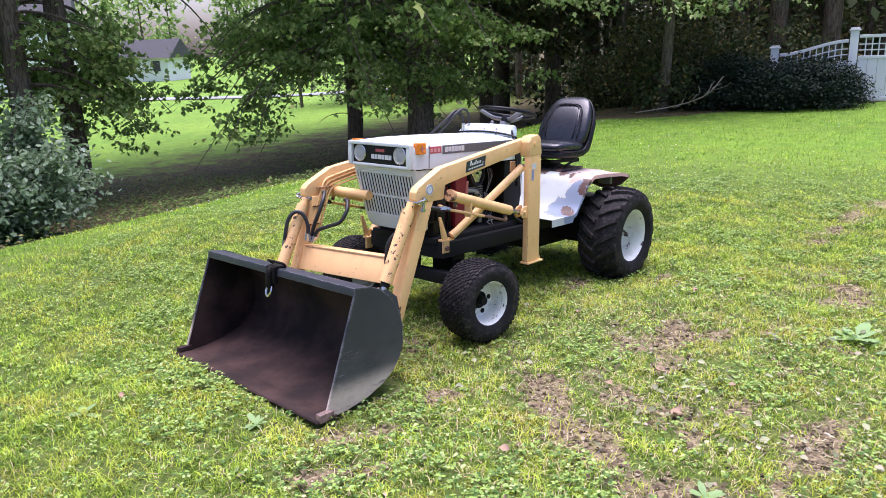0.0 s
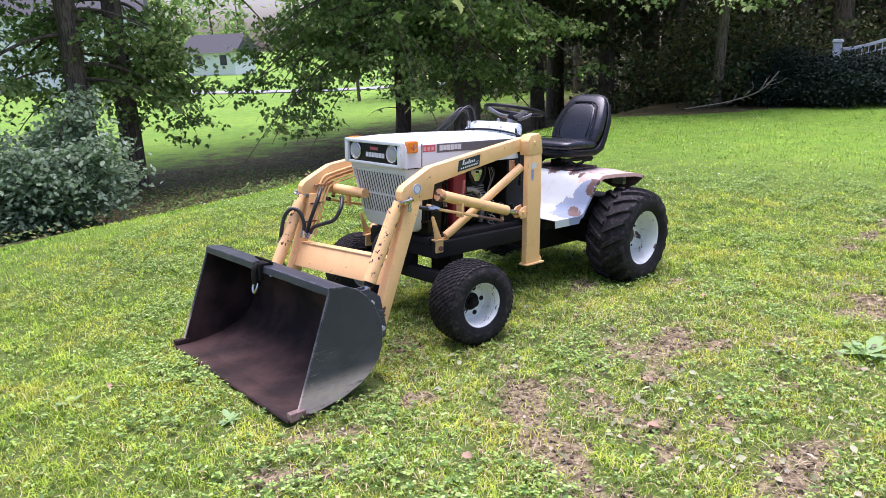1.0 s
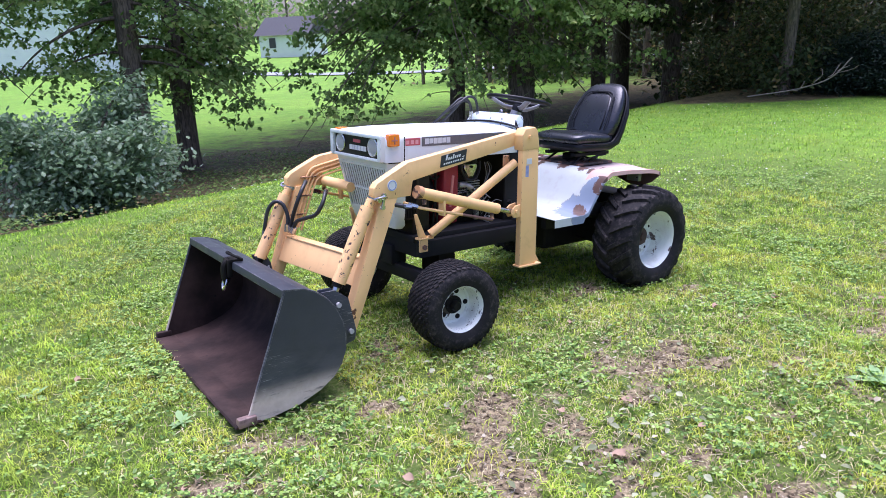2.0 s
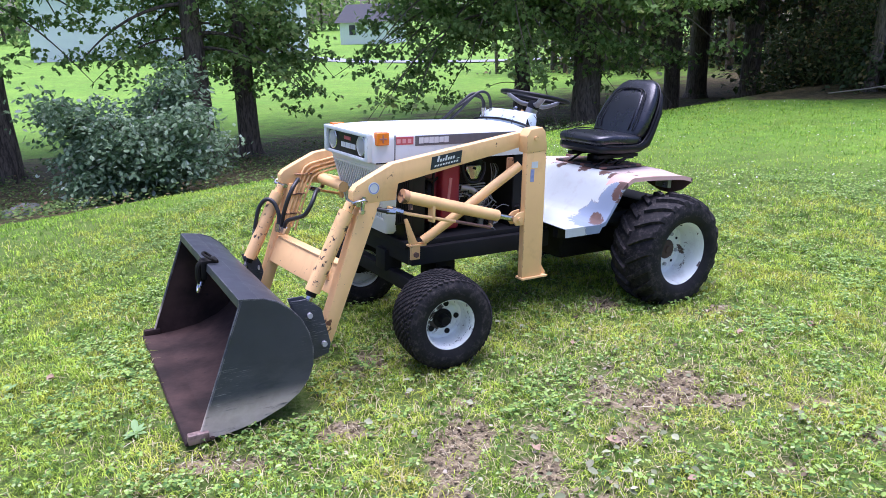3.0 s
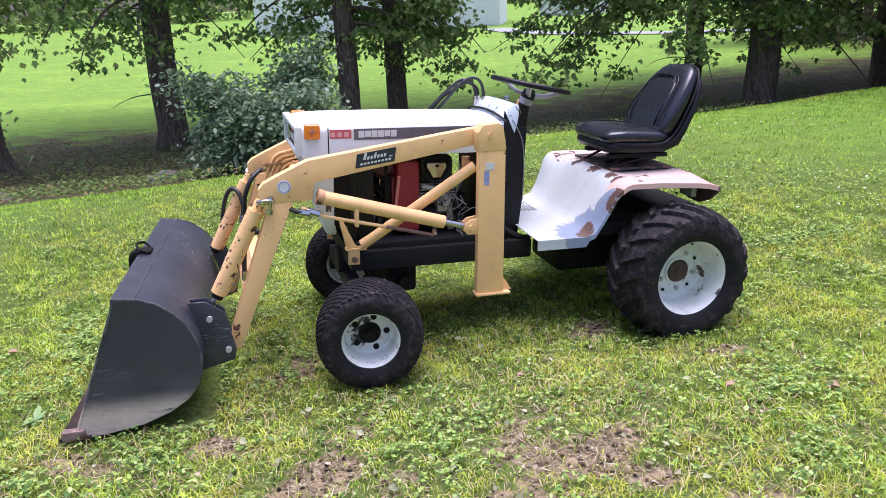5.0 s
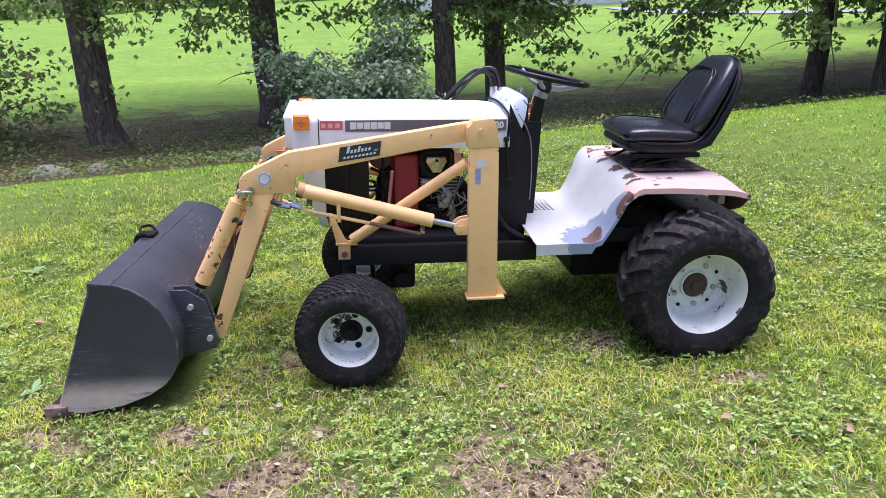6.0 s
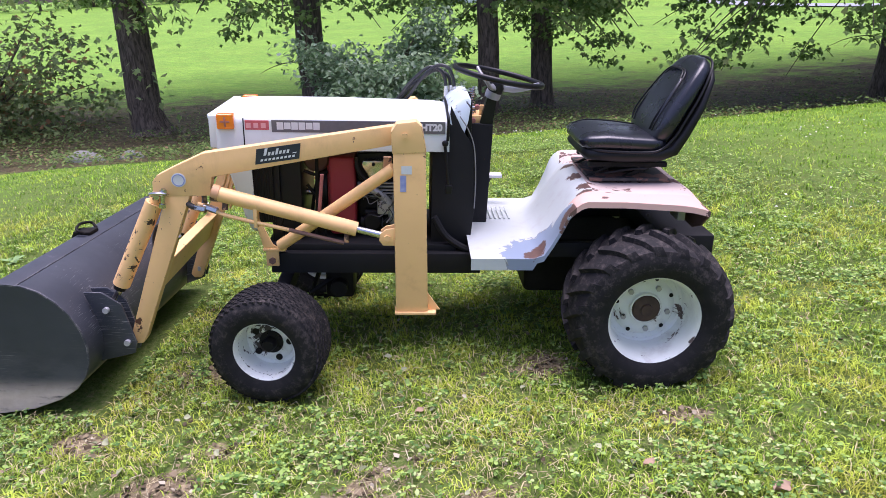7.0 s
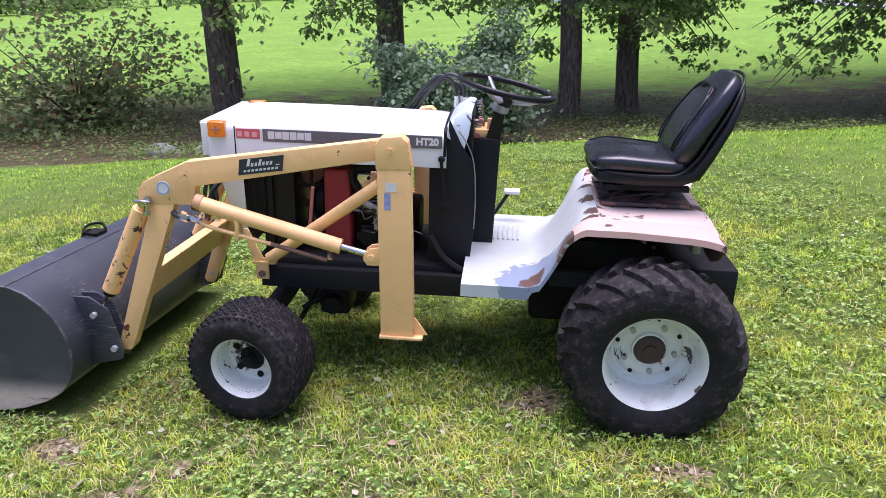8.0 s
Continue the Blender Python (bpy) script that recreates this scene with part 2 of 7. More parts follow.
def leafy(name, c1, c2, c3=None, rough=0.5, through=0.35, spec=0.2):
    """Leaves and blades: each piece its own green, part of the light passing through."""
    m = Mat(name, rough, spec=spec)
    r = m.island()
    col = m.mix(m.ramp(r, 0.1, 0.9), c1, c2)
    if c3:
        col = m.mix(m.ramp(m.math("FRACT", m.math("MULTIPLY", r, 7.31), 0), 0.80, 0.97), col, c3)
    col = m.mix(m.math("MULTIPLY", m.noise(0.5, 3), 0.35), col, tuple(v * 0.55 for v in c1))
    m.color(col)
    tr = m.t.nodes.new("ShaderNodeBsdfTranslucent")
    m.link(col, tr.inputs["Color"])
    mx = m.t.nodes.new("ShaderNodeMixShader")
    mx.inputs[0].default_value = through
    m.link(m.b.outputs[0], mx.inputs[1])
    m.link(tr.outputs[0], mx.inputs[2])
    m.link(mx.outputs[0], m.t.nodes["Material Output"].inputs["Surface"])
    return m.m


def turf(name, dark, mid, light, straw, dry):
    """Lawn blades: clumps of deep and yellowish green a hand wide, straw where the lawn is worn."""
    m = Mat(name, 0.5, spec=0.1)
    r = m.island()
    n1, n2, n3 = m.noise(1.3, 3), m.noise(5.0, 5, 0.6), m.noise(15.0, 4, 0.6)
    v = m.math("ADD", m.math("MULTIPLY", n2, 0.5), m.math("MULTIPLY", n3, 0.5))
    v = m.math("ADD", v, m.math("MULTIPLY", m.math("SUBTRACT", r, 0.5), 0.14))
    col = m.mix(m.ramp(v, 0.40, 0.56), dark, mid)
    col = m.mix(m.ramp(v, 0.52, 0.67), col, light)
    gold = tuple(a * b for a, b in zip(light, (1.12, 0.86, 1.0)))
    col = m.mix(m.math("MULTIPLY", m.ramp(m.noise(2.1, 5, 0.6), 0.46, 0.64), 0.5), col, gold)
    col = m.mix(m.math("MULTIPLY", m.ramp(n1, 0.45, 0.65), 0.30), col, mid)
    worn = m.math("ADD", m.math("MULTIPLY", m.near((1.0, 2.9, 0), 0.7, 2.6), 0.16), dry)
    pick = m.math("LESS_THAN", m.math("FRACT", m.math("MULTIPLY", r, 7.31), 0), worn)
    m.color(m.mix(pick, col, straw))
    tr = m.t.nodes.new("ShaderNodeBsdfTranslucent")
    m.link(m.b.inputs["Base Color"].links[0].from_socket, tr.inputs["Color"])
    mx = m.t.nodes.new("ShaderNodeMixShader")
    mx.inputs[0].default_value = 0.25
    m.link(m.b.outputs[0], mx.inputs[1])
    m.link(tr.outputs[0], mx.inputs[2])
    m.link(mx.outputs[0], m.t.nodes["Material Output"].inputs["Surface"])
    return m.m


M_MAPLE = leafy("maple_leaves", (0.13, 0.23, 0.055), (0.38, 0.54, 0.17), (0.56, 0.62, 0.22), 0.5, 0.5)
M_BUSH = leafy("mixed_bush_leaves", (0.13, 0.19, 0.06), (0.36, 0.44, 0.18), (0.48, 0.24, 0.12), 0.5, 0.42)
M_OAK = leafy("silvery_oak_leaves", (0.13, 0.23, 0.10), (0.40, 0.54, 0.31), (0.66, 0.76, 0.60), 0.42, 0.45, 0.5)
# maple green raised so that the lawn-edge branches look sunlit
M_SUNLEAF = leafy("sunlit_tone_leaves", (0.26, 0.40, 0.12), (0.56, 0.70, 0.28), (0.72, 0.74, 0.36), 0.5, 0.5)
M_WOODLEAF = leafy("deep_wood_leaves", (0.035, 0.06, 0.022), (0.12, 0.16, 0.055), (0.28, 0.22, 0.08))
M_YEW = leafy("dark_yew_needles", (0.010, 0.022, 0.014), (0.022, 0.042, 0.024), None, 0.55, 0.1)
M_BLADE = turf("grass_blades", (0.065, 0.13, 0.014), (0.32, 0.47, 0.05), (0.60, 0.72, 0.09), (0.58, 0.50, 0.27), 0.05)
M_LUSH = turf("far_grass_blades", (0.085, 0.195, 0.016), (0.265, 0.46, 0.04), (0.50, 0.71, 0.085), (0.48, 0.50, 0.20), 0.04)
M_CLOVER = leafy("clover_leaves", (0.075, 0.17, 0.035), (0.36, 0.53, 0.11), (0.50, 0.60, 0.24), 0.5, 0.25)
M_WILT = leafy("wilted_pale_leaves", (0.16, 0.18, 0.09), (0.40, 0.42, 0.25), (0.52, 0.46, 0.34), 0.8, 0.1)
M_WEED = leafy("broad_weed_leaves", (0.20, 0.36, 0.12), (0.36, 0.52, 0.22), (0.50, 0.60, 0.36), 0.5, 0.3)
M_STRAW = leafy("dead_leaves", (0.34, 0.23, 0.15), (0.52, 0.38, 0.27), (0.58, 0.52, 0.42), 0.7, 0.1)
M_CRUMB = leafy("soil_and_leaf_crumbs", (0.085, 0.062, 0.036), (0.26, 0.205, 0.125), (0.50, 0.44, 0.32), 0.9, 0.0)
M_BLOOM = leafy("white_clover_blooms", (0.62, 0.64, 0.56), (0.80, 0.80, 0.76), None, 0.7, 0.2)
M_THATCH = leafy("pale_grass_thatch", (0.20, 0.16, 0.08), (0.46, 0.40, 0.22), (0.62, 0.58, 0.38), 0.7, 0.1)
M_UNDER = leafy("ground_ivy_leaves", (0.09, 0.15, 0.035), (0.22, 0.32, 0.08), (0.30, 0.19, 0.10), 0.6, 0.25)


def make_bark():
    m = Mat("ridged_tree_bark", 0.9)
    co = m.stretch((9, 9, 1.6))
    ridge = m.noise(3.2, 7, 0.65, co, 0.8)
    col = m.mix(m.ramp(ridge, 0.35, 0.65), (0.05, 0.037, 0.026), (0.19, 0.145, 0.105))
    col = m.mix(m.ramp(m.noise(1.7, 5), 0.55, 0.75), col, (0.07, 0.085, 0.055))
    return m.color(col).bump(ridge, 0.9, 0.03).m


M_BARK = make_bark()


def make_ground():
    m = Mat("mown_lawn_and_bare_soil", 0.9, spec=0.2)
    big, mid, fine = m.noise(0.35, 5), m.noise(3.0, 7, 0.65), m.noise(45, 7, 0.7)
    grass = m.mix(m.ramp(mid, 0.3, 0.72), (0.085, 0.205, 0.016), (0.185, 0.36, 0.034))
    grass = m.mix(m.math("MULTIPLY", m.ramp(big, 0.40, 0.7), 0.4), grass, (0.27, 0.45, 0.045))
    grass = m.mix(m.math("MULTIPLY", m.ramp(m.noise(1.1, 8, 0.7, distort=0.4), 0.45, 0.66), 0.6), grass, (0.15, 0.24, 0.03))
    grass = m.mix(m.math("MULTIPLY", m.ramp(m.noise(9.0, 6, 0.7), 0.55, 0.7), 0.35), grass, (0.34, 0.50, 0.08))
    grass = m.mix(m.ramp(fine, 0.48, 0.62), grass, (0.10, 0.13, 0.035))
    soil = m.mix(m.ramp(m.noise(24, 8, 0.7), 0.35, 0.66), (0.10, 0.075, 0.042), (0.33, 0.265, 0.155))
    soil = m.mix(m.ramp(m.noise(90, 5), 0.58, 0.7), soil, (0.50, 0.43, 0.27))
    # leaf litter tone, which also paints tree shade on the far lawn
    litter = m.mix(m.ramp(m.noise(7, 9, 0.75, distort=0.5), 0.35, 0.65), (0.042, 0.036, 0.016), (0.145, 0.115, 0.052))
    def attr(name):
        n = m.t.nodes.new("ShaderNodeAttribute")
        n.attribute_name = name
        return n.outputs["Fac"]
    under = m.mix(m.ramp(fine, 0.35, 0.65), (0.03, 0.04, 0.011), (0.13, 0.15, 0.045))
    grass = m.mix(attr("turf"), under, grass)
    bare = m.ramp(m.math("ADD", attr("bare"), m.math("MULTIPLY", m.math("SUBTRACT", m.noise(16, 9, 0.78), 0.5), 2.2)), 0.30, 0.72)
    litter_shade_mask = m.ramp(m.math("ADD", attr("litter"), m.math("MULTIPLY", m.math("SUBTRACT", m.noise(1.3, 8, 0.7), 0.5), 1.3)), 0.35, 0.7)
    col = m.mix(bare, grass, soil)
    col = m.mix(litter_shade_mask, col, litter)
    m.color(col).bump(m.math("ADD", m.math("MULTIPLY", fine, 0.6), mid), 0.8, 0.03)
    return m.m


M_GROUND = make_ground()
M_SIDING = simple("white_vinyl_siding", (0.78, 0.79, 0.80), (0.70, 0.71, 0.73), 0.5, 0, 2, 0.05)
M_FENCE = simple("white_vinyl_fence", (0.76, 0.77, 0.80), (0.64, 0.65, 0.68), 0.45, 0, 3, 0.05)
M_ROOF = simple("grey_shingle_roof", (0.035, 0.035, 0.037), (0.07, 0.07, 0.072), 0.9, 0, 6, 0.4)
M_WINDOW = simple("dark_window_glass", (0.015, 0.018, 0.02), (0.03, 0.035, 0.04), 0.08)
M_DRIVE = simple("pale_asphalt_drive", (0.22, 0.23, 0.25), (0.30, 0.31, 0.33), 0.9, 0, 3, 0.3)
M_ROCK = simple("grey_field_stone", (0.32, 0.31, 0.28), (0.20, 0.19, 0.17), 0.9, 0, 6, 0.6, 0, 14)
M_STICK = simple("dead_grey_wood", (0.22, 0.19, 0.16), (0.12, 0.10, 0.085), 0.9, 0, 12, 0.4)

# ---------------------------------------------------------------- mesh helpers


def part(name, bm, material, parent=None, label="", sharp=32):
    """Links a bmesh as one mesh object under a thing or a part."""
    me = bpy.data.meshes.new(name)
    bmesh.ops.recalc_face_normals(bm, faces=bm.faces)
    bm.to_mesh(me)
    bm.free()
    me.polygons.foreach_set("use_smooth", [True] * len(me.polygons))
    me.set_sharp_from_angle(angle=radians(sharp))
    for mt in material if isinstance(material, (list, tuple)) else (material,):
        me.materials.append(mt)
    ob = new(name, me)
    ob.parent = parent
    if label:
        ob["label"] = label
    return ob


def empty(name, m):
    ob = new(name)
    ob.empty_display_size = 0.2
    ob.matrix_world = m
    return ob


def bevel(bm, w, seg=2, angle=25):
    if w > 0:
        es = [e for e in bm.edges if len(e.link_faces) == 2 and e.calc_face_angle(0) > radians(angle)]
        bmesh.ops.bevel(bm, geom=es, offset=w, segments=seg, affect="EDGES", profile=0.6, clamp_overlap=True)
    return bm


def box(x0, x1, y0, y1, z0, z1, w=0.004, seg=2):
    bm = bmesh.new()
    bmesh.ops.create_cube(bm, size=1)
    for v in bm.verts:
        v.co = Vector(((x0 + x1) / 2 + v.co.x * (x1 - x0), (y0 + y1) / 2 + v.co.y * (y1 - y0), (z0 + z1) / 2 + v.co.z * (z1 - z0)))
    return bevel(bm, w, seg)


def plate(outline, y0, y1, w=0.003, seg=2):
    """An outline in x, z, as thick as y0 to y1."""
    bm = bmesh.new()
    face = bm.faces.new([bm.verts.new((x, y0, z)) for x, z in outline])
    got = bmesh.ops.extrude_face_region(bm, geom=[face])
    for v in got["geom"]:
        if isinstance(v, bmesh.types.BMVert):
            v.co.y = y1
    bmesh.ops.recalc_face_normals(bm, faces=bm.faces)
    return bevel(bm, w, seg)


def glide(points, steps=6):
    """A smooth line through the points."""
    p = [Vector(q) for q in points]
    p = [2 * p[0] - p[1], *p, 2 * p[-1] - p[-2]]
    out = []
    for i in range(1, len(p) - 2):
        a, b, c, d = p[i - 1:i + 3]
        for k in range(steps):
            t = k / steps
            out.append(0.5 * (2 * b + (c - a) * t + (2 * a - 5 * b + 4 * c - d) * t * t + (3 * b - a - 3 * c + d) * t ** 3))
    return out + [p[-2]]


def tube(points, r, n=10, into=None, squash=1.0):
    """A round bar along the points; r a number or one for each point."""
    bm = into or bmesh.new()
    pts = [Vector(q) for q in points]
    radii = r if isinstance(r, (list, tuple)) else [r] * len(pts)
    way = (pts[1] - pts[0]).normalized()
    side = way.orthogonal().normalized()
    rings = []
    for i, p in enumerate(pts):
        nxt = (pts[min(i + 1, len(pts) - 1)] - pts[max(i - 1, 0)]).normalized()
        side = (side - nxt * side.dot(nxt)).normalized()
        up = nxt.cross(side)
        rings.append([bm.verts.new(p + float(radii[i]) * (math.cos(a) * side + squash * math.sin(a) * up)) for a in (2 * math.pi * k / n for k in range(n))])
    for a, b in zip(rings, rings[1:]):
        for k in range(n):
            bm.faces.new((a[k], a[(k + 1) % n], b[(k + 1) % n], b[k]))
    bm.faces.new(rings[0][::-1])
    bm.faces.new(rings[-1])
    return bm


def lathe(profile, n=48, closed=False):
    """Turns a profile of (radius, y) round the y axis."""
    bm = bmesh.new()
    rings = []
    for r, y in profile:
        if r < 1e-5:
            rings.append([bm.verts.new((0, y, 0))])
        else:
            rings.append([bm.verts.new((r * math.cos(a), y, r * math.sin(a))) for a in (2 * math.pi * k / n for k in range(n))])
    pairs = list(zip(rings, rings[1:])) + ([(rings[-1], rings[0])] if closed else [])
    for a, b in pairs:
        for k in range(n):
            q = [a[k % len(a)], a[(k + 1) % len(a)], b[(k + 1) % len(b)], b[k % len(b)]]
            u = list(dict.fromkeys(q))
            if len(u) > 2:
                bm.faces.new(u)
    return bm


def loft(path, halves, thick, y0=0.0, n=28, power=0.55):
    """A padded form along a path of (x, z): half-widths in y and thicknesses across the path."""
    bm = bmesh.new()
    pts = [Vector((x, 0, z)) for x, z in path]
    rings = []
    for i, p in enumerate(pts):
        way = (pts[min(i + 1, len(pts) - 1)] - pts[max(i - 1, 0)]).normalized()
        nrm = Vector((way.z, 0, -way.x))
        ring = []
        for k in range(n):
            a = 2 * math.pi * k / n
            c, s = math.cos(a), math.sin(a)
            ring.append(bm.verts.new(p + nrm * (thick[i] * math.copysign(abs(s) ** power, s)) + Vector((0, y0 + halves[i] * math.copysign(abs(c) ** power, c), 0))))
        rings.append(ring)
    for a, b in zip(rings, rings[1:]):
        for k in range(n):
            bm.faces.new((a[k], a[(k + 1) % n], b[(k + 1) % n], b[k]))
    bm.faces.new(rings[0][::-1])
    bm.faces.new(rings[-1])
    return bm


def moved(bm, m):
    bmesh.ops.transform(bm, matrix=m, verts=bm.verts)
    return bm


def joined(*bms):
    out = bmesh.new()
    for b in bms:
        me = bpy.data.meshes.new("joined")
        b.to_mesh(me)
        b.free()
        out.from_mesh(me)
        bpy.data.meshes.remove(me)
    return out


def rod(a, b, r, n=12, w=0.0):
    return tube([a, b], r, n)


def many(name, verts, faces, material, label, category, kind="stuff", parent=None):
    """One mesh out of numpy arrays: verts (N, 3), faces (M, 3)."""
    me = bpy.data.meshes.new(name)
    me.vertices.add(len(verts))
    me.vertices.foreach_set("co", np.ascontiguousarray(verts, dtype=np.float32).ravel())
    k = faces.shape[1]
    me.loops.add(faces.size)
    me.loops.foreach_set("vertex_index", np.ascontiguousarray(faces, dtype=np.int32).ravel())
    me.polygons.add(len(faces))
    me.polygons.foreach_set("loop_start", np.arange(0, faces.size, k, dtype=np.int32))
    me.update(calc_edges=True)
    me.materials.append(material)
    ob = new(name, me)
    ob.parent = parent
    if parent is None:
        tagged(ob, label, category, kind=kind)
    elif label:
        ob["label"] = label
    return ob


def scatter(template, tris, places, size, yaw, tilt, twist):
    """Copies of a small flat template: template (k, 3), places (N, 3), the rest (N,)."""
    cy, sy, ct, st, cw, sw = np.cos(yaw), np.sin(yaw), np.cos(tilt), np.sin(tilt), np.cos(twist), np.sin(twist)
    x, y, z = (template[None, :, i] * size[:, None] for i in range(3))
    x, z = x * cw[:, None] + z * sw[:, None], -x * sw[:, None] + z * cw[:, None]
    y, z = y * ct[:, None] - z * st[:, None], y * st[:, None] + z * ct[:, None]
    x, y = x * cy[:, None] - y * sy[:, None], x * sy[:, None] + y * cy[:, None]
    v = np.stack([x, y, z], -1) + places[:, None, :]
    f = tris[None] + (np.arange(len(places)) * len(template))[:, None, None]
    return v.reshape(-1, 3), f.reshape(-1, tris.shape[1])


def fan(outline):
    t = np.array([(x, y, z) for x, y, z in outline], float)
    return t, np.array([(0, i, i + 1) for i in range(1, len(t) - 1)])


MAPLE = fan([(0, 0, 0), (0.30, -0.02, 0.03), (0.22, 0.22, 0), (0.55, 0.42, -0.06), (0.24, 0.55, 0), (0.20, 0.72, 0), (0, 1.0, -0.10), (-0.20, 0.72, 0), (-0.24, 0.55, 0), (-0.55, 0.42, -0.06), (-0.22, 0.22, 0), (-0.30, -0.02, 0.03)])
OAK = fan([(0, 0, 0), (0.14, 0.2, 0), (0.30, 0.38, 0.02), (0.14, 0.48, 0), (0.30, 0.68, 0.02), (0.12, 0.78, 0), (0, 1.0, -0.05), (-0.12, 0.78, 0), (-0.30, 0.68, 0.02), (-0.14, 0.48, 0), (-0.30, 0.38, 0.02), (-0.14, 0.2, 0)])
LEAF = fan([(0, 0, 0), (0.26, 0.35, 0.05), (0.2, 0.72, 0), (0, 1.0, -0.08), (-0.2, 0.72, 0), (-0.26, 0.35, 0.05)])

# ---------------------------------------------------------------- ground


def smooth(a, b, x):
    t = np.clip((x - a) / (b - a), 0, 1)
    return t * t * (3 - 2 * t)


def bank(x, y):
    """How far a place lies beyond the brow of the near lawn, towards the hollow with the trees."""
    return -0.845 * x + 0.534 * y - 6.3


def dips(x, y):
    """Soft ground pressed down under the wheels."""
    c, k = math.cos(radians(48.5)), math.sin(radians(48.5))
    u, v = -(x - 0.738) * c - (y - 5.091) * k, (x - 0.738) * k - (y - 5.091) * c
    rear = np.exp(-(u / 0.30) ** 2 - ((np.abs(v) - 0.58) / 0.28) ** 2)
    front = np.exp(-((u - 1.41) / 0.25) ** 2 - ((np.abs(v) - 0.53) / 0.22) ** 2)
    fall = np.clip((-v - 0.05) / 0.5, 0, 1.6) * np.clip((u + 0.9) / 0.5, 0, 1) * np.clip((3.6 - u) / 0.8, 0, 1) * np.clip((3.4 + v) / 2.0, 0, 1)
    return -0.030 * rear - 0.014 * front - 0.032 * fall


def height(x, y):
    x, y = np.asarray(x, float), np.asarray(y, float)
    d = bank(x, y)
    z = -0.03 - 1.17 * np.clip(0.30 + 0.044 * y, 0.5, 1.12) * smooth(-1.4, 4.6, d) - 0.25 * smooth(6, 22, d) + 0.9 * smooth(40, 140, d)
    z = z + 0.25 * smooth(4, 16, x + 0.2 * y - 3)
    z = z + dips(x, y)
    return z + 0.012 * np.sin(1.7 * x + 0.6 * y) * np.sin(1.3 * y - 0.5 * x)


def lumps(x, y, s, seed):
    """A cheap smooth field from 0 to 1, for patches."""
    r = np.random.default_rng(seed)
    out = 0
    for k in range(6):
        a, p = r.uniform(0, 6.3), r.uniform(0, 6.3)
        out = out + np.sin((x * math.cos(a) + y * math.sin(a)) * s * (0.7 + 0.35 * k) + p)
    return np.clip(0.5 + out / 7, 0, 1)


def covered(x, y):
    """Where the bucket and the tyres stand on the turf."""
    c, k = math.cos(radians(48.5)), math.sin(radians(48.5))
    u, v = -(x - 0.738) * c - (y - 5.091) * k, (x - 0.738) * k - (y - 5.091) * c
    return ((u > 2.06 + 0.08 * (v - 0.58)) & (u < 2.63 + 0.08 * (v - 0.58)) & (v > -0.74) & (v < 0.60)) | ((np.abs(u) < 0.12) & (np.abs(np.abs(v) - 0.56) < 0.12)) | ((np.abs(u - 1.41) < 0.08) & (np.abs(np.abs(v) - 0.515) < 0.09))


BARE = [  # x, y, half-length, half-width, turn, strength: worn spots in the lawn
    (0.37, 3.32, 0.20, 0.09, 95, 0.95), (0.43, 3.00, 0.32, 0.13, 102, 1.15), (0.52, 2.62, 0.36, 0.16, 115, 1.15), (0.72, 2.20, 0.42, 0.20, 120, 1.05),
    (1.23, 3.60, 0.17, 0.11, 60, 1.0), (1.40, 3.54, 0.16, 0.09, 20, 0.85), (1.60, 3.54, 0.20, 0.11, 20, 0.85), (1.56, 3.24, 0.22, 0.12, 80, 0.75),
    (1.52, 2.60, 0.36, 0.09, 30, 0.92), (1.28, 2.32, 0.30, 0.10, 40, 0.75), (0.98, 2.62, 0.22, 0.10, 60, 0.8), (1.01, 3.18, 0.12, 0.08, 30, 0.9),
    (-0.43, 2.71, 0.20, 0.11, 10, 0.95), (-0.40, 2.38, 0.3, 0.12, 20, 0.65), (0.01, 3.03, 0.15, 0.08, 30, 0.75), (-0.12, 3.62, 0.2, 0.13, 40, 0.8),
    (2.35, 4.05, 0.35, 0.12, 50, 0.85), (2.85, 5.35, 0.45, 0.13, 50, 0.95), (3.45, 6.0, 0.5, 0.14, 50, 0.9), (3.95, 6.45, 0.4, 0.13, 48, 0.8), (0.85, 4.49, 0.16, 0.10, 45, 0.8), (1.45, 4.57, 0.12, 0.07, 45, 0.9),
    (1.20, 2.9, 1.0, 0.75, 30, 0.52), (0.5, 2.8, 0.9, 0.5, 70, 0.46), (1.1, 3.8, 0.9, 0.35, 45, 0.42), (2.3, 4.3, 1.3, 0.35, 48, 0.48), (0.2, 2.2, 1.0, 0.5, 40, 0.40), (-0.3, 3.1, 0.5, 0.3, 45, 0.30),
]


def rough_field(x, y):
    """Mixed coarse and fine patches, about 0.5 on the mean."""
    return (lumps(x, y, 4.5, 5) + 0.8 * lumps(x, y, 11.0, 15) + 0.6 * lumps(x, y, 25.0, 6) + 0.45 * lumps(x, y, 52.0, 16)) / 2.85


def bare(x, y):
    out = np.zeros_like(x)
    for bx, by, a, b, turn, s in BARE:
        c, k = math.cos(radians(turn)), math.sin(radians(turn))
        u, v = (x - bx) * c + (y - by) * k, -(x - bx) * k + (y - by) * c
        out = np.maximum(out, s * np.exp(-((u / a) ** 2 + (v / b) ** 2) * 0.6))
    return smooth(0.42, 0.90, out + 1.5 * (rough_field(x, y) - 0.5)) * np.clip(out * 2.4, 0, 1)


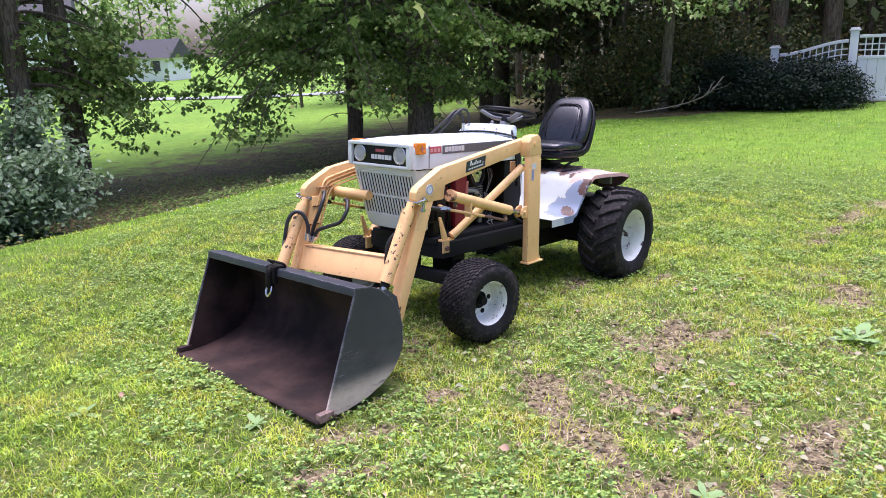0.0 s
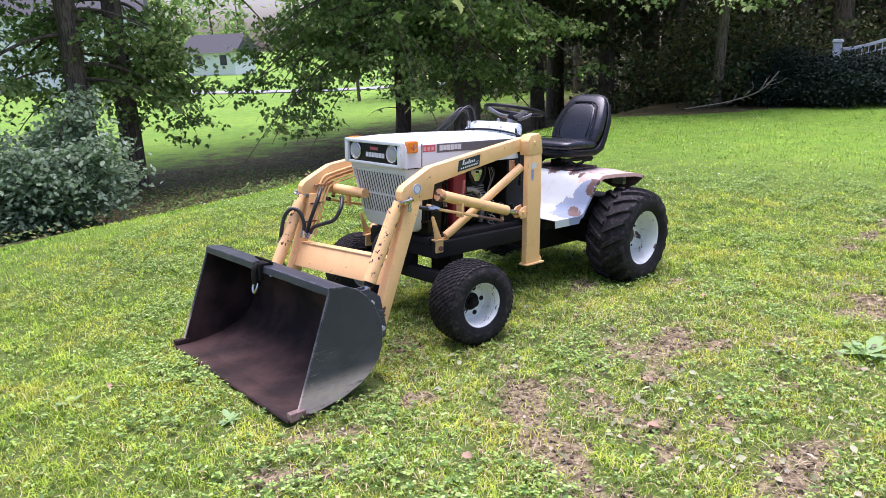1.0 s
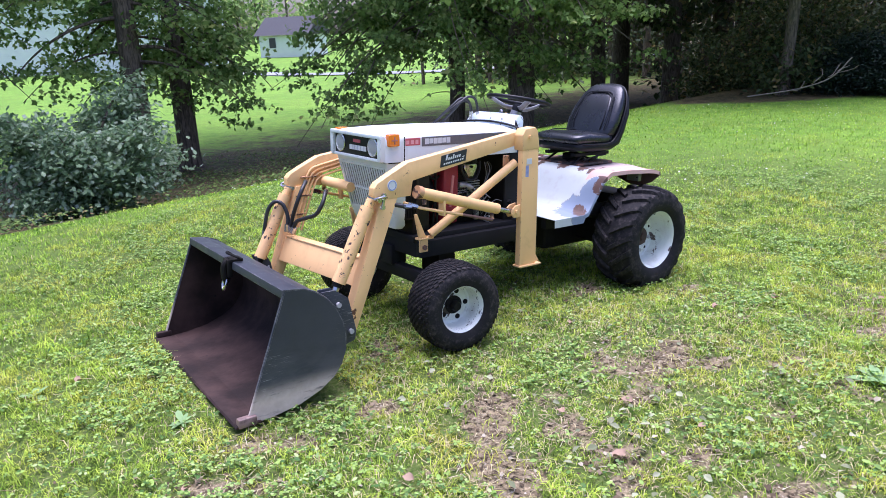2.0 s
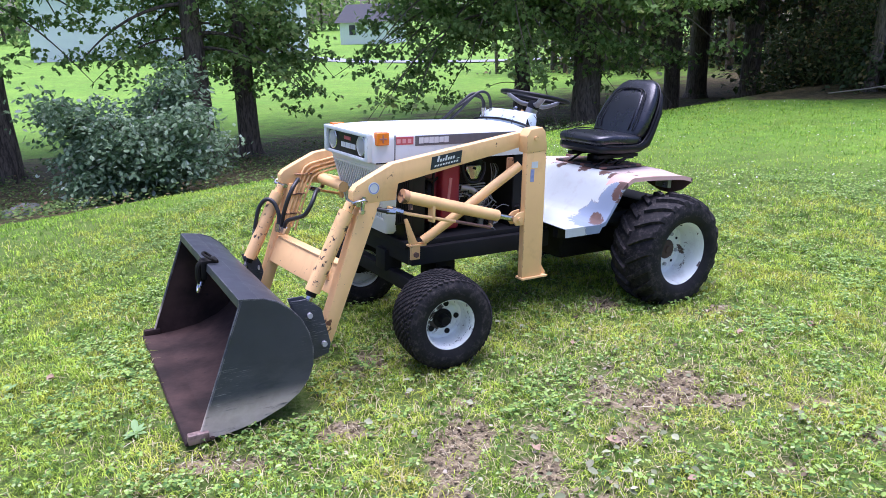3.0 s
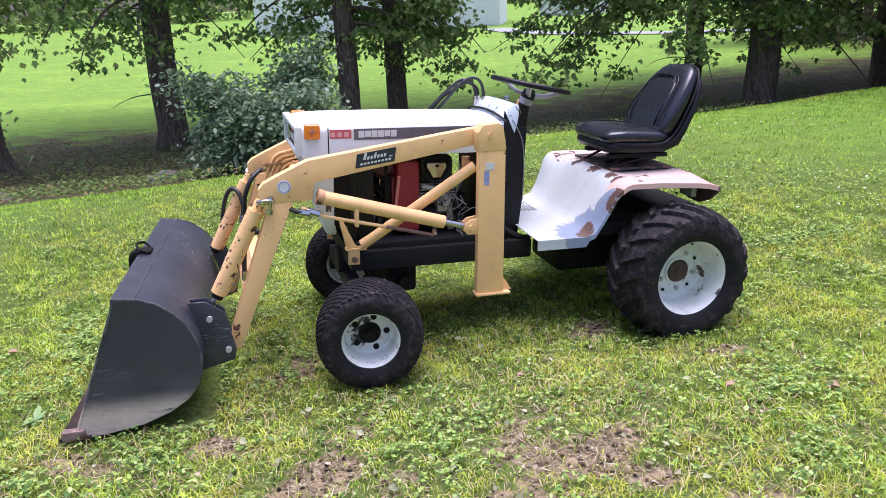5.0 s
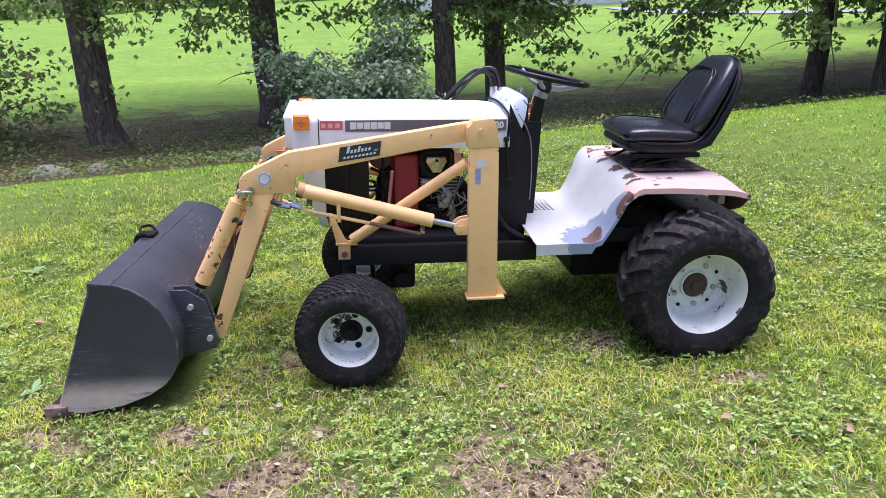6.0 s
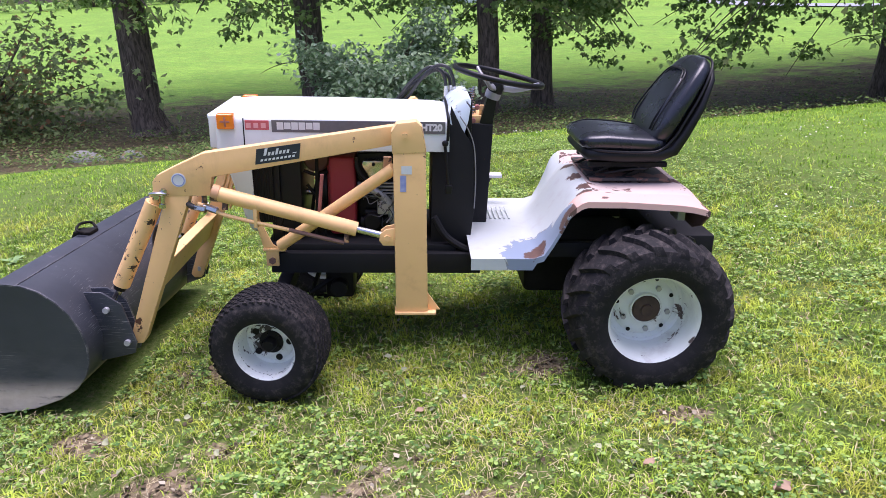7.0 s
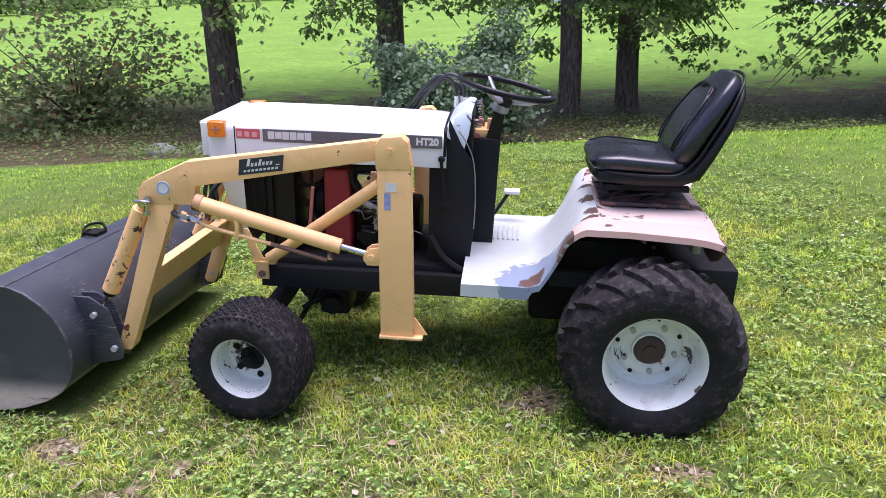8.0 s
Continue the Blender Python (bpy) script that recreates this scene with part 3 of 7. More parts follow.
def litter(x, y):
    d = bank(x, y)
    # litter of the hollow, faded out far to darken the lawn as tree shade
    litter_shade_strip = smooth(0.6, 2.2, d) * (1 - smooth(5.0, 20.0, d)) * 0.78
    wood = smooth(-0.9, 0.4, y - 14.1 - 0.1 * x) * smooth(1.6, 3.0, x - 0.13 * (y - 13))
    return np.clip(np.maximum(litter_shade_strip, wood), 0, 1)


def build_ground():
    n = 264
    u = np.linspace(-1, 1, n)
    line = np.sinh(u * 7.2) * 0.55
    gx, gy = np.meshgrid(line + 0.6, line + 4.0, indexing="ij")
    v = np.stack([gx, gy, height(gx, gy)], -1).reshape(-1, 3)
    i = np.arange(n * n).reshape(n, n)
    f = np.stack([i[:-1, :-1], i[1:, :-1], i[1:, 1:], i[:-1, 1:]], -1).reshape(-1, 4)
    ob = many("ground", v, f, M_GROUND, "mown green lawn with worn bare spots, sloping to a leaf-strewn hollow", "lawn", "structure")
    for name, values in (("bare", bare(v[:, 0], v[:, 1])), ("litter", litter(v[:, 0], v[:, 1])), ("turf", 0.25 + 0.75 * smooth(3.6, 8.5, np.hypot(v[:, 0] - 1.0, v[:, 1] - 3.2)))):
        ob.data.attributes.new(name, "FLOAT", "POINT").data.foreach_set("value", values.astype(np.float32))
    ob.data.polygons.foreach_set("use_smooth", [True] * len(ob.data.polygons))


build_ground()
rng = np.random.default_rng(7)


def grass_bed(name, count, x0, x1, y0, y1, tall, wide, keep, label, material):
    x, y = rng.uniform(x0, x1, count), rng.uniform(y0, y1, count)
    tuft = smooth(0.30, 0.62, 0.55 * lumps(x, y, 17.0, 31) + 0.45 * lumps(x, y, 38.0, 32))
    rim = np.minimum(np.minimum(x - x0, x1 - x), np.minimum(y - y0, y1 - y)) / (0.14 * (x1 - x0))
    ok = (rng.random(count) < keep(x, y) * (0.30 + 0.70 * tuft) * smooth(0, 1, rim)) & (rng.random(count) > bare(x, y) * 0.93 - 0.06) & (litter(x, y) < 0.3) & ~covered(x, y)
    x, y, tuft = x[ok], y[ok], tuft[ok]
    n = len(x)
    h = tall * rng.uniform(0.45, 1.3, n) * (0.55 + 0.6 * lumps(x, y, 2.1, 3) + 0.45 * tuft)
    yaw, lean, w = rng.uniform(0, 6.283, n), rng.uniform(0.5, 1.9, n), wide * rng.uniform(0.7, 1.3, n)
    base = np.stack([x, y, height(x, y) - 0.004], -1)
    out = np.stack([np.cos(yaw), np.sin(yaw), 0 * yaw], -1)
    side = np.stack([-np.sin(yaw), np.cos(yaw), 0 * yaw], -1) * (w / 2)[:, None]
    up = np.array([0, 0, 1.0])
    mid = base + out * (h * lean * 0.28)[:, None] + up * (h * 0.58)[:, None]
    tip = base + out * (h * lean * 0.85)[:, None] + up * (h * (1.05 - 0.45 * lean))[:, None]
    v = np.stack([base - side, base + side, mid + side * 0.8, mid - side * 0.8, tip], 1).reshape(-1, 3)
    k = (np.arange(n) * 5)[:, None, None]
    f = (np.array([[0, 1, 2], [0, 2, 3], [3, 2, 4]])[None] + k).reshape(-1, 3)
    many(name, v, f, material, label, "grass")


def toward(x, y):
    return np.hypot(x - 1.0, y - 3.2)


grass_bed("lawn_grass", 820000, -4.0, 5.4, 0.0, 7.8, 0.036, 0.0036, lambda x, y: np.clip(1.35 - toward(x, y) / 4.4, 0.0, 1), "short mown green grass blades with straw between", M_BLADE)
grass_bed("lawn_grass", 760000, -13.0, 16.0, -9.0, 18.0, 0.034, 0.0068, lambda x, y: smooth(1.9, 3.6, toward(x, y)) * np.clip(1.2 - toward(x, y) / 17, 0.1, 1), "longer green grass blades towards the trees", M_LUSH)


def clover_bed(count):
    x, y = rng.uniform(-3.0, 4.6, count), rng.uniform(1.0, 8.0, count)
    ok = (rng.random(count) < 0.14 + 0.75 * smooth(0.52, 0.82, lumps(x, y, 3.4, 11)) * smooth(0.3, 0.6, lumps(x, y, 9.0, 12))) & (bare(x, y) < 0.6) & (bank(x, y) < 0) & ~covered(x, y)
    x, y = x[ok], y[ok]
    n = len(x)
    p = np.stack([x, y, height(x, y) + rng.uniform(0.02, 0.05, n)], -1)
    p3, yaw = np.repeat(p, 3, 0), (rng.uniform(0, 6.28, n)[:, None] + np.array([0, 2.094, 4.189])).ravel()
    size = np.repeat(rng.uniform(0.008, 0.018, n), 3)
    leaf = (np.array([(0, 0, 0), (0.42, 0.5, 0.02), (0.26, 0.98, -0.02), (-0.26, 0.98, -0.02), (-0.42, 0.5, 0.02)], float), np.array([(0, 1, 2), (0, 2, 3), (0, 3, 4)]))
    v, f = scatter(*leaf, p3, size, yaw, rng.uniform(-0.35, 0.25, 3 * n), rng.uniform(-0.3, 0.3, 3 * n))
    many("clover", v, f, M_CLOVER, "patches of small green clover in the lawn", "clover")


clover_bed(120000)


def broad_leaves(count):
    x, y = rng.uniform(-3.0, 4.8, count), rng.uniform(1.0, 8.5, count)
    ok = (rng.random(count) < 0.10 + 0.9 * smooth(0.45, 0.75, lumps(x, y, 6.0, 41)) * smooth(0.35, 0.7, lumps(x, y, 1.6, 42))) & (bare(x, y) < 0.8) & (bank(x, y) < 0) & ~covered(x, y)
    x, y = x[ok], y[ok]
    n = len(x)
    p = np.stack([x, y, height(x, y) + rng.uniform(0.008, 0.045, n)], -1)
    leaf = fan([(0, 0, 0), (0.26, 0.3, 0.05), (0.3, 0.62, 0.03), (0.14, 0.92, 0), (0, 1.0, -0.06), (-0.14, 0.92, 0), (-0.3, 0.62, 0.03), (-0.26, 0.3, 0.05)])
    v, f = scatter(*leaf, p, rng.uniform(0.011, 0.030, n), rng.uniform(0, 6.28, n), rng.uniform(-0.3, 0.6, n), rng.uniform(-0.4, 0.4, n))
    many("lawn_weeds", v, f, M_CLOVER, "small pale broad-leaved weeds among the grass", "weeds")


broad_leaves(42000)


def wilted_leaves(count):
    x, y = rng.uniform(-0.6, 2.6, count), rng.uniform(1.8, 4.6, count)
    ok = (rng.random(count) < np.exp(-((x - 1.2) / 0.9) ** 2 - ((y - 3.0) / 0.8) ** 2) * (0.15 + smooth(0.45, 0.75, lumps(x, y, 5.0, 61)))) & ~covered(x, y)
    x, y = x[ok], y[ok]
    n = len(x)
    p = np.stack([x, y, height(x, y) + rng.uniform(0.015, 0.04, n)], -1)
    leaf = fan([(0, 0, 0), (0.24, 0.22, 0.06), (0.36, 0.55, 0.10), (0.18, 0.9, 0.02), (0, 1.0, -0.08), (-0.16, 0.86, 0.05), (-0.38, 0.5, 0.12), (-0.22, 0.2, 0.05)])
    v, f = scatter(*leaf, p, rng.uniform(0.016, 0.042, n), rng.uniform(0, 6.28, n), rng.uniform(-0.3, 0.5, n), rng.uniform(-0.6, 0.6, n))
    many("wilted_leaves", v, f, M_WILT, "pale wilted leaves lying on the worn lawn", "leaves")


wilted_leaves(1700)


def soil_crumbs(count):
    x, y = rng.uniform(-1.2, 3.6, count), rng.uniform(1.0, 6.0, count)
    ok = (rng.random(count) < 0.05 + 0.9 * bare(x, y)) & ~covered(x, y)
    x, y = x[ok], y[ok]
    n = len(x)
    p = np.stack([x, y, height(x, y) + rng.uniform(0.0, 0.012, n)], -1)
    bit = fan([(0, 0, 0.25), (0.5, 0.1, 0), (0.35, 0.8, 0.1), (-0.2, 0.9, 0), (-0.5, 0.3, 0.05)])
    v, f = scatter(*bit, p, rng.uniform(0.006, 0.022, n) * rng.uniform(0.6, 1.4, n), rng.uniform(0, 6.28, n), rng.uniform(-0.6, 0.6, n), rng.uniform(-0.6, 0.6, n))
    many("soil_crumbs", v, f, M_CRUMB, "crumbs of brown soil and leaf bits on worn ground", "soil")


soil_crumbs(60000)


def clover_blooms(count):
    x, y = rng.uniform(-6.0, 9.0, count), rng.uniform(6.0, 13.5, count)
    ok = (rng.random(count) < smooth(0.45, 0.8, lumps(x, y, 1.4, 51))) & (bank(x, y) < 0.5) & (litter(x, y) < 0.2)
    x, y = x[ok], y[ok]
    n = len(x)
    p = np.stack([x, y, height(x, y) + rng.uniform(0.04, 0.07, n)], -1)
    bit = fan([(0, 0, 0.3), (0.5, 0.0, 0), (0.3, 0.6, 0), (-0.3, 0.6, 0), (-0.5, 0.0, 0), (0, -0.5, 0)])
    v, f = scatter(*bit, p, rng.uniform(0.010, 0.022, n), rng.uniform(0, 6.28, n), rng.uniform(-0.4, 0.4, n), rng.uniform(-0.4, 0.4, n))
    many("clover_blooms", v, f, M_BLOOM, "tiny white clover blooms in the lawn", "flowers")


clover_blooms(1700)


def thatch(count):
    x, y = rng.uniform(-2.0, 4.2, count), rng.uniform(1.0, 6.5, count)
    ok = rng.random(count) < 0.03 + 0.9 * np.clip(bare(x, y), 0, 1) * (1.2 - np.clip(bare(x, y), 0, 1)) + 0.35 * smooth(0.5, 0.8, lumps(x, y, 3.1, 17)) * np.exp(-((x - 1.0) / 1.6) ** 2 - ((y - 3.0) / 1.3) ** 2)
    ok &= ~covered(x, y)
    x, y = x[ok], y[ok]
    n = len(x)
    p = np.stack([x, y, height(x, y) + rng.uniform(0.003, 0.03, n)], -1)
    t = np.array([(-0.03, 0, 0), (0.03, 0, 0), (0.02, 1, 0.05), (-0.02, 1, 0.05)], float)
    v, f = scatter(t, np.array([(0, 1, 2), (0, 2, 3)]), p, rng.uniform(0.018, 0.055, n), rng.uniform(0, 6.28, n), rng.uniform(-0.2, 0.45, n), rng.uniform(-0.8, 0.8, n))
    many("grass_thatch", v, f, M_THATCH, "pale dry grass clippings lying in the lawn", "grass")


thatch(130000)


def undergrowth(count):
    x, y = rng.uniform(-22, 0, count), rng.uniform(2, 24, count)
    d = bank(x, y)
    ok = (rng.random(count) < smooth(0.6, 2.0, d) * (1 - smooth(5.5, 9.5, d)) * (0.25 + 0.9 * smooth(0.35, 0.7, lumps(x, y, 1.1, 23))))
    x, y = x[ok], y[ok]
    n = len(x)
    p = np.stack([x, y, height(x, y) + rng.uniform(0.01, 0.14, n)], -1)
    leaf = fan([(0, 0, 0), (0.3, 0.35, 0.04), (0.22, 0.8, 0), (0, 1.0, -0.06), (-0.22, 0.8, 0), (-0.3, 0.35, 0.04)])
    v, f = scatter(*leaf, p, rng.uniform(0.025, 0.06, n), rng.uniform(0, 6.28, n), rng.uniform(-0.5, 0.7, n), rng.uniform(-0.6, 0.6, n))
    many("undergrowth", v, f, M_UNDER, "low dark ground ivy and leaf litter in the hollow", "undergrowth")


undergrowth(170000)


def weed(x, y, size, seed, count=9):
    r = np.random.default_rng(seed)
    w = tagged(empty("broadleaf_weed", Matrix.Translation((x, y, float(height(x, y))))), "pale green broad-leaved weed growing in the lawn", "weed")
    for k in range(count):
        u = r.uniform(0.6, 1.1) * size
        tilt = r.uniform(0.1, 0.7)
        m = pose(0, 0, 0.01, 0, 0, 360 * k / count + r.uniform(-15, 15)) @ pose(0, 0, 0, math.degrees(tilt), 0, 0)
        bm = bmesh.new()
        rows = []
        for s, wd in ((0.0, 0.03), (0.25, 0.10), (0.5, 0.19), (0.75, 0.17), (0.92, 0.08), (1.0, 0.01)):
            zz = 0.02 * math.sin(s * 3) - 0.16 * s * s
            rows.append([bm.verts.new((q * wd * u, s * u, (zz + abs(q) * 0.04) * u)) for q in (-1, 0, 1)])
        for p, q in zip(rows, rows[1:]):
            bm.faces.new((p[0], p[1], q[1], q[0]))
            bm.faces.new((p[1], p[2], q[2], q[1]))
        part("leaf", moved(bm, m), M_WEED, w, sharp=80)


for i, (wx, wy, ws) in enumerate(((-0.82, 2.80, 0.07), (2.05, 3.40, 0.16), (2.16, 3.22, 0.12), (-1.62, 2.95, 0.08), (-2.35, 3.4, 0.08), (1.95, 2.85, 0.09), (0.85, 2.15, 0.07))):
    weed(wx, wy, ws, 70 + i)


def dead_leaf(x, y, size, seed):
    r = random.Random(seed)
    bm = bmesh.new()
    rows = []
    for s, wd in ((0.0, 0.03), (0.2, 0.26), (0.5, 0.36), (0.8, 0.24), (1.0, 0.02)):
        rows.append([bm.verts.new((q * wd * size, (s - 0.5) * size, (0.12 * abs(q) + 0.15 * math.sin(3 * s + q)) * size * r.uniform(0.6, 1.2))) for q in (-1, 0, 1)])
    for p, q in zip(rows, rows[1:]):
        bm.faces.new((p[0], p[1], q[1], q[0]))
        bm.faces.new((p[1], p[2], q[2], q[1]))
    ob = part("fallen_leaf", moved(bm, pose(x, y, float(height(x, y)) + 0.028, r.uniform(-15, 15), r.uniform(-15, 15), r.uniform(0, 360))), M_STRAW, None, sharp=80)
    tagged(ob, "dry brown leaf lying on the lawn", "leaf", "fallen leaves")


for i, (lx, ly) in enumerate(((0.751, 3.919), (1.51, 4.19), (-0.55, 2.35), (0.93, 2.72), (1.25, 2.95), (0.2, 2.5), (-1.5, 3.1), (1.85, 4.35), (2.4, 4.4), (0.72, 3.02), (0.98, 3.12))):
    dead_leaf(lx, ly, 0.036 + 0.010 * (i % 4), i)

# ---------------------------------------------------------------- trees


def base_at(x, y):
    return Vector((x, y, float(height(x, y))))


def spray(centers, spread, per, r):
    """Leaf places in drooping flat sprays round the centres."""
    n = len(centers)
    off = r.normal(0, 1, (n, per, 3)) * np.array([spread, spread, spread * 0.32])
    p = centers[:, None, :] + off
    p[..., 2] -= 0.35 * np.hypot(off[..., 0], off[..., 1])
    return p.reshape(-1, 3)


# a plain pointed leaf for crowns high up or far off
PLAIN = (np.array([(0, 0, 0), (0.32, 0.5, 0.06), (0, 1, -0.05), (-0.32, 0.5, 0.06)], float), np.array([(0, 1, 2), (0, 2, 3)]))


def leaves(places, template, size, r, droop=0.9):
    n = len(places)
    return scatter(*template, places, size * r.uniform(0.65, 1.25, n), r.uniform(0, 6.283, n), -np.abs(r.normal(droop * 0.7, 0.45, n)), r.normal(0, 0.5, n))


def tree(name, x, y, trunk_r, tall, seed, leaf_mat, label, low=(1.0, 2.6), low_sprays=60, reach=2.4, leaf=0.12, lean=(0, 0), high_sprays=480, template=None, dead=0, per=26, ivy=0, wide=6.0, spread=(0.0, 6.283)):
    r = np.random.default_rng(seed)
    b = base_at(x, y)
    t = empty(name, Matrix.Translation(b))
    tagged(t, label, "tree")
    hts = np.array([-0.15, 0.0, 0.12, 0.4, 1.2, 2.2, 3.4, 5.0, 6.8, tall])
    wob = r.normal(0, 0.025, (len(hts), 2)).cumsum(0)
    line = [Vector((lean[0] * h + w[0], lean[1] * h + w[1], h)) for h, w in zip(hts, wob)]
    radii = [trunk_r * k for k in (1.75, 1.45, 1.2, 1.06, 1.0, 0.95, 0.88, 0.74, 0.52, 0.12)]
    part("trunk", tube(glide(line, 3), list(np.interp(np.linspace(0, 9, 28), range(10), radii)), 16), M_BARK, t, sharp=80)
    cents, highs = [], []

    def limb(h0, length, yaw, rise, rr, sag):
        p0 = Vector((np.interp(h0, hts, [q.x for q in line]), np.interp(h0, hts, [q.y for q in line]), h0))
        pts = [p0]
        for k in range(1, 6):
            u = k / 5
            pts.append(p0 + Vector((math.cos(yaw + 0.25 * u) * length * u, math.sin(yaw + 0.25 * u) * length * u, rise * u * length - sag * u * u * length)))
        part("limb", tube(glide(pts, 3), list(np.linspace(rr, rr * 0.22, 16)), 6), M_BARK, t, sharp=80)
        return pts
    for k in range(low_sprays // 5):
        h0 = r.uniform(*low) + 0.9
        pts = limb(h0, reach * r.uniform(0.55, 1.0), r.uniform(*spread), r.uniform(0.0, 0.25), 0.022 + 0.02 * r.random(), r.uniform(0.35, 0.75))
        for j in range(5):
            u = r.uniform(0.3, 1.0)
            i = min(int(u * 5), 4)
            c = pts[i].lerp(pts[i + 1], u * 5 - i)
            cents.append(np.array(c) + r.normal(0, 0.22, 3) * np.array([1, 1, 0.6]))
    for k in range(high_sprays // 8):
        h0 = r.uniform(low[1] + 1.2, tall * 0.85)
        # long limbs out of view, added behind the trees to shade the far lawn
        shade_limb = wide > 6 and k % 3
        pts = limb(h0, (wide if shade_limb else 5.5) * r.uniform(0.5, 1.0) * (1.25 - 0.7 * h0 / tall), r.uniform(0.7, 3.7) if shade_limb else r.uniform(0, 6.283), r.uniform(0.15, 0.5), 0.05, 0.3)
        for j in range(8):
            u = r.uniform(0.35 if shade_limb else 0.25, 1.0)
            i = min(int(u * 5), 4)
            highs.append(np.array(pts[i].lerp(pts[i + 1], u * 5 - i)) + r.normal(0, 0.4, 3))
    for k in range(dead):
        h0 = r.uniform(0.8, 3.6)
        limb(h0, r.uniform(0.5, 1.5), r.uniform(0, 6.283), r.uniform(-0.1, 0.5), 0.014, 0.3)
    tmpl = template or MAPLE
    vs, fs, k = [], [], 0
    if cents:
        v, f = leaves(spray(np.array(cents), 0.21, per, r), tmpl, leaf, r)
        vs.append(v), fs.append(f)
        k = len(v)
    if highs:
        v, f = leaves(spray(np.array(highs), 0.7, 14, r), tmpl, leaf * 2.1, r)
        vs.append(v), fs.append(f + k)
    if vs:
        many("crown", np.concatenate(vs), np.concatenate(fs), leaf_mat, "", "", parent=t)
    if ivy:
        h = r.uniform(0.3, 3.6, ivy)
        ang = r.uniform(0, 6.283, ivy)
        rad = trunk_r * 1.1 + np.abs(r.normal(0, 0.22, ivy))
        v, f = leaves(np.stack([rad * np.cos(ang), rad * np.sin(ang), h], -1), MAPLE, 0.11, r)
        many("vine", v, f, M_SUNLEAF, "green vine climbing the trunk", "", parent=t)
    return t


DARK_MAPLE = "maple with a dark ridged trunk and drooping green leaves"
tree("maple_tree", -9.65, 7.23, 0.25, 15, 21, M_MAPLE, DARK_MAPLE, (1.5, 3.4), 40, 2.2, 0.10, per=40, ivy=110, wide=18.0, high_sprays=470)
tree("maple_tree", -9.30, 10.40, 0.25, 16, 22, M_MAPLE, "thick trunk of a maple rising behind a leafy oak sapling", (1.6, 3.4), 70, 2.4, 0.10, dead=5, per=44, wide=18.0, high_sprays=470)
tree("maple_tree", -6.95, 12.58, 0.19, 15, 23, M_MAPLE, DARK_MAPLE, (1.0, 2.8), 90, 2.1, 0.10, per=44, spread=(-0.35, 4.2), wide=18.0, high_sprays=470)
tree("maple_tree", -6.82, 13.95, 0.20, 15, 24, M_MAPLE, DARK_MAPLE, (0.9, 2.8), 100, 2.1, 0.10, per=44, spread=(-0.35, 4.2), wide=18.0, high_sprays=470)
tree("maple_tree", -2.10, 18.35, 0.19, 16, 25, M_MAPLE, DARK_MAPLE, (1.6, 3.4), 230, 4.6, 0.115, dead=6, per=46, wide=18.0, high_sprays=480)
tree("maple_tree", -0.42, 16.86, 0.29, 17, 26, M_MAPLE, "thick dark maple trunk with low dead twigs", (2.0, 3.8), 140, 3.6, 0.115, dead=12, per=46, wide=18.0, high_sprays=480)
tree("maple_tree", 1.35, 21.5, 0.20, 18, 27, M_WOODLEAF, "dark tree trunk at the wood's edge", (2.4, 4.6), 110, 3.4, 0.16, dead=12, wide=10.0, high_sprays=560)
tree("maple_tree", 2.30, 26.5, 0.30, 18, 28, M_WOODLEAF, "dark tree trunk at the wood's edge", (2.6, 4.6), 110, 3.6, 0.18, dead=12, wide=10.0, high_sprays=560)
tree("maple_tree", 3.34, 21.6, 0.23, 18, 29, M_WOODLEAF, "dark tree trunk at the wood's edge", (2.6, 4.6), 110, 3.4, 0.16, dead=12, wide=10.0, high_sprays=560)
tree("maple_tree", 4.6, 15.3, 0.10, 10, 31, M_SUNLEAF, "maple with green leaves coloured as if sunlit over the lawn's edge", (2.2, 3.0), 280, 2.4, 0.09, high_sprays=120, per=40)


def sapling(x, y, seed):
    r = np.random.default_rng(seed)
    b = base_at(x, y)
    t = tagged(empty("oak_sapling", Matrix.Translation(b)), "bushy silvery-green oak sapling at the lawn's edge", "bush")
    cents = []
    for k in range(34):
        yaw, ln = r.uniform(0, 6.283), r.uniform(0.5, 0.92)
        rise = r.uniform(0.3, 1.75)
        pts = [Vector((0.08 * math.cos(yaw), 0.08 * math.sin(yaw), 0.1 + 0.6 * r.random()))]
        for j in range(1, 5):
            u = j / 4
            pts.append(pts[0] + Vector((math.cos(yaw) * ln * u, math.sin(yaw) * ln * u, ln * rise * u - 0.55 * u * u * ln * 0.8)))
        part("stem", tube(glide(pts, 3), list(np.linspace(0.022, 0.004, 13)), 6), M_BARK, t, sharp=80)
        for _ in range(9):
            u = r.uniform(0.25, 1.02)
            i = min(int(u * 4), 3)
            cents.append(np.array(pts[i].lerp(pts[i + 1], u * 4 - i)) + r.normal(0, 0.13, 3))
    v, f = leaves(spray(np.array(cents), 0.16, 84, r), OAK, 0.082, r, 0.6)
    many("crown", v, f, M_OAK, "", "", parent=t)


sapling(-5.42, 8.80, 41)


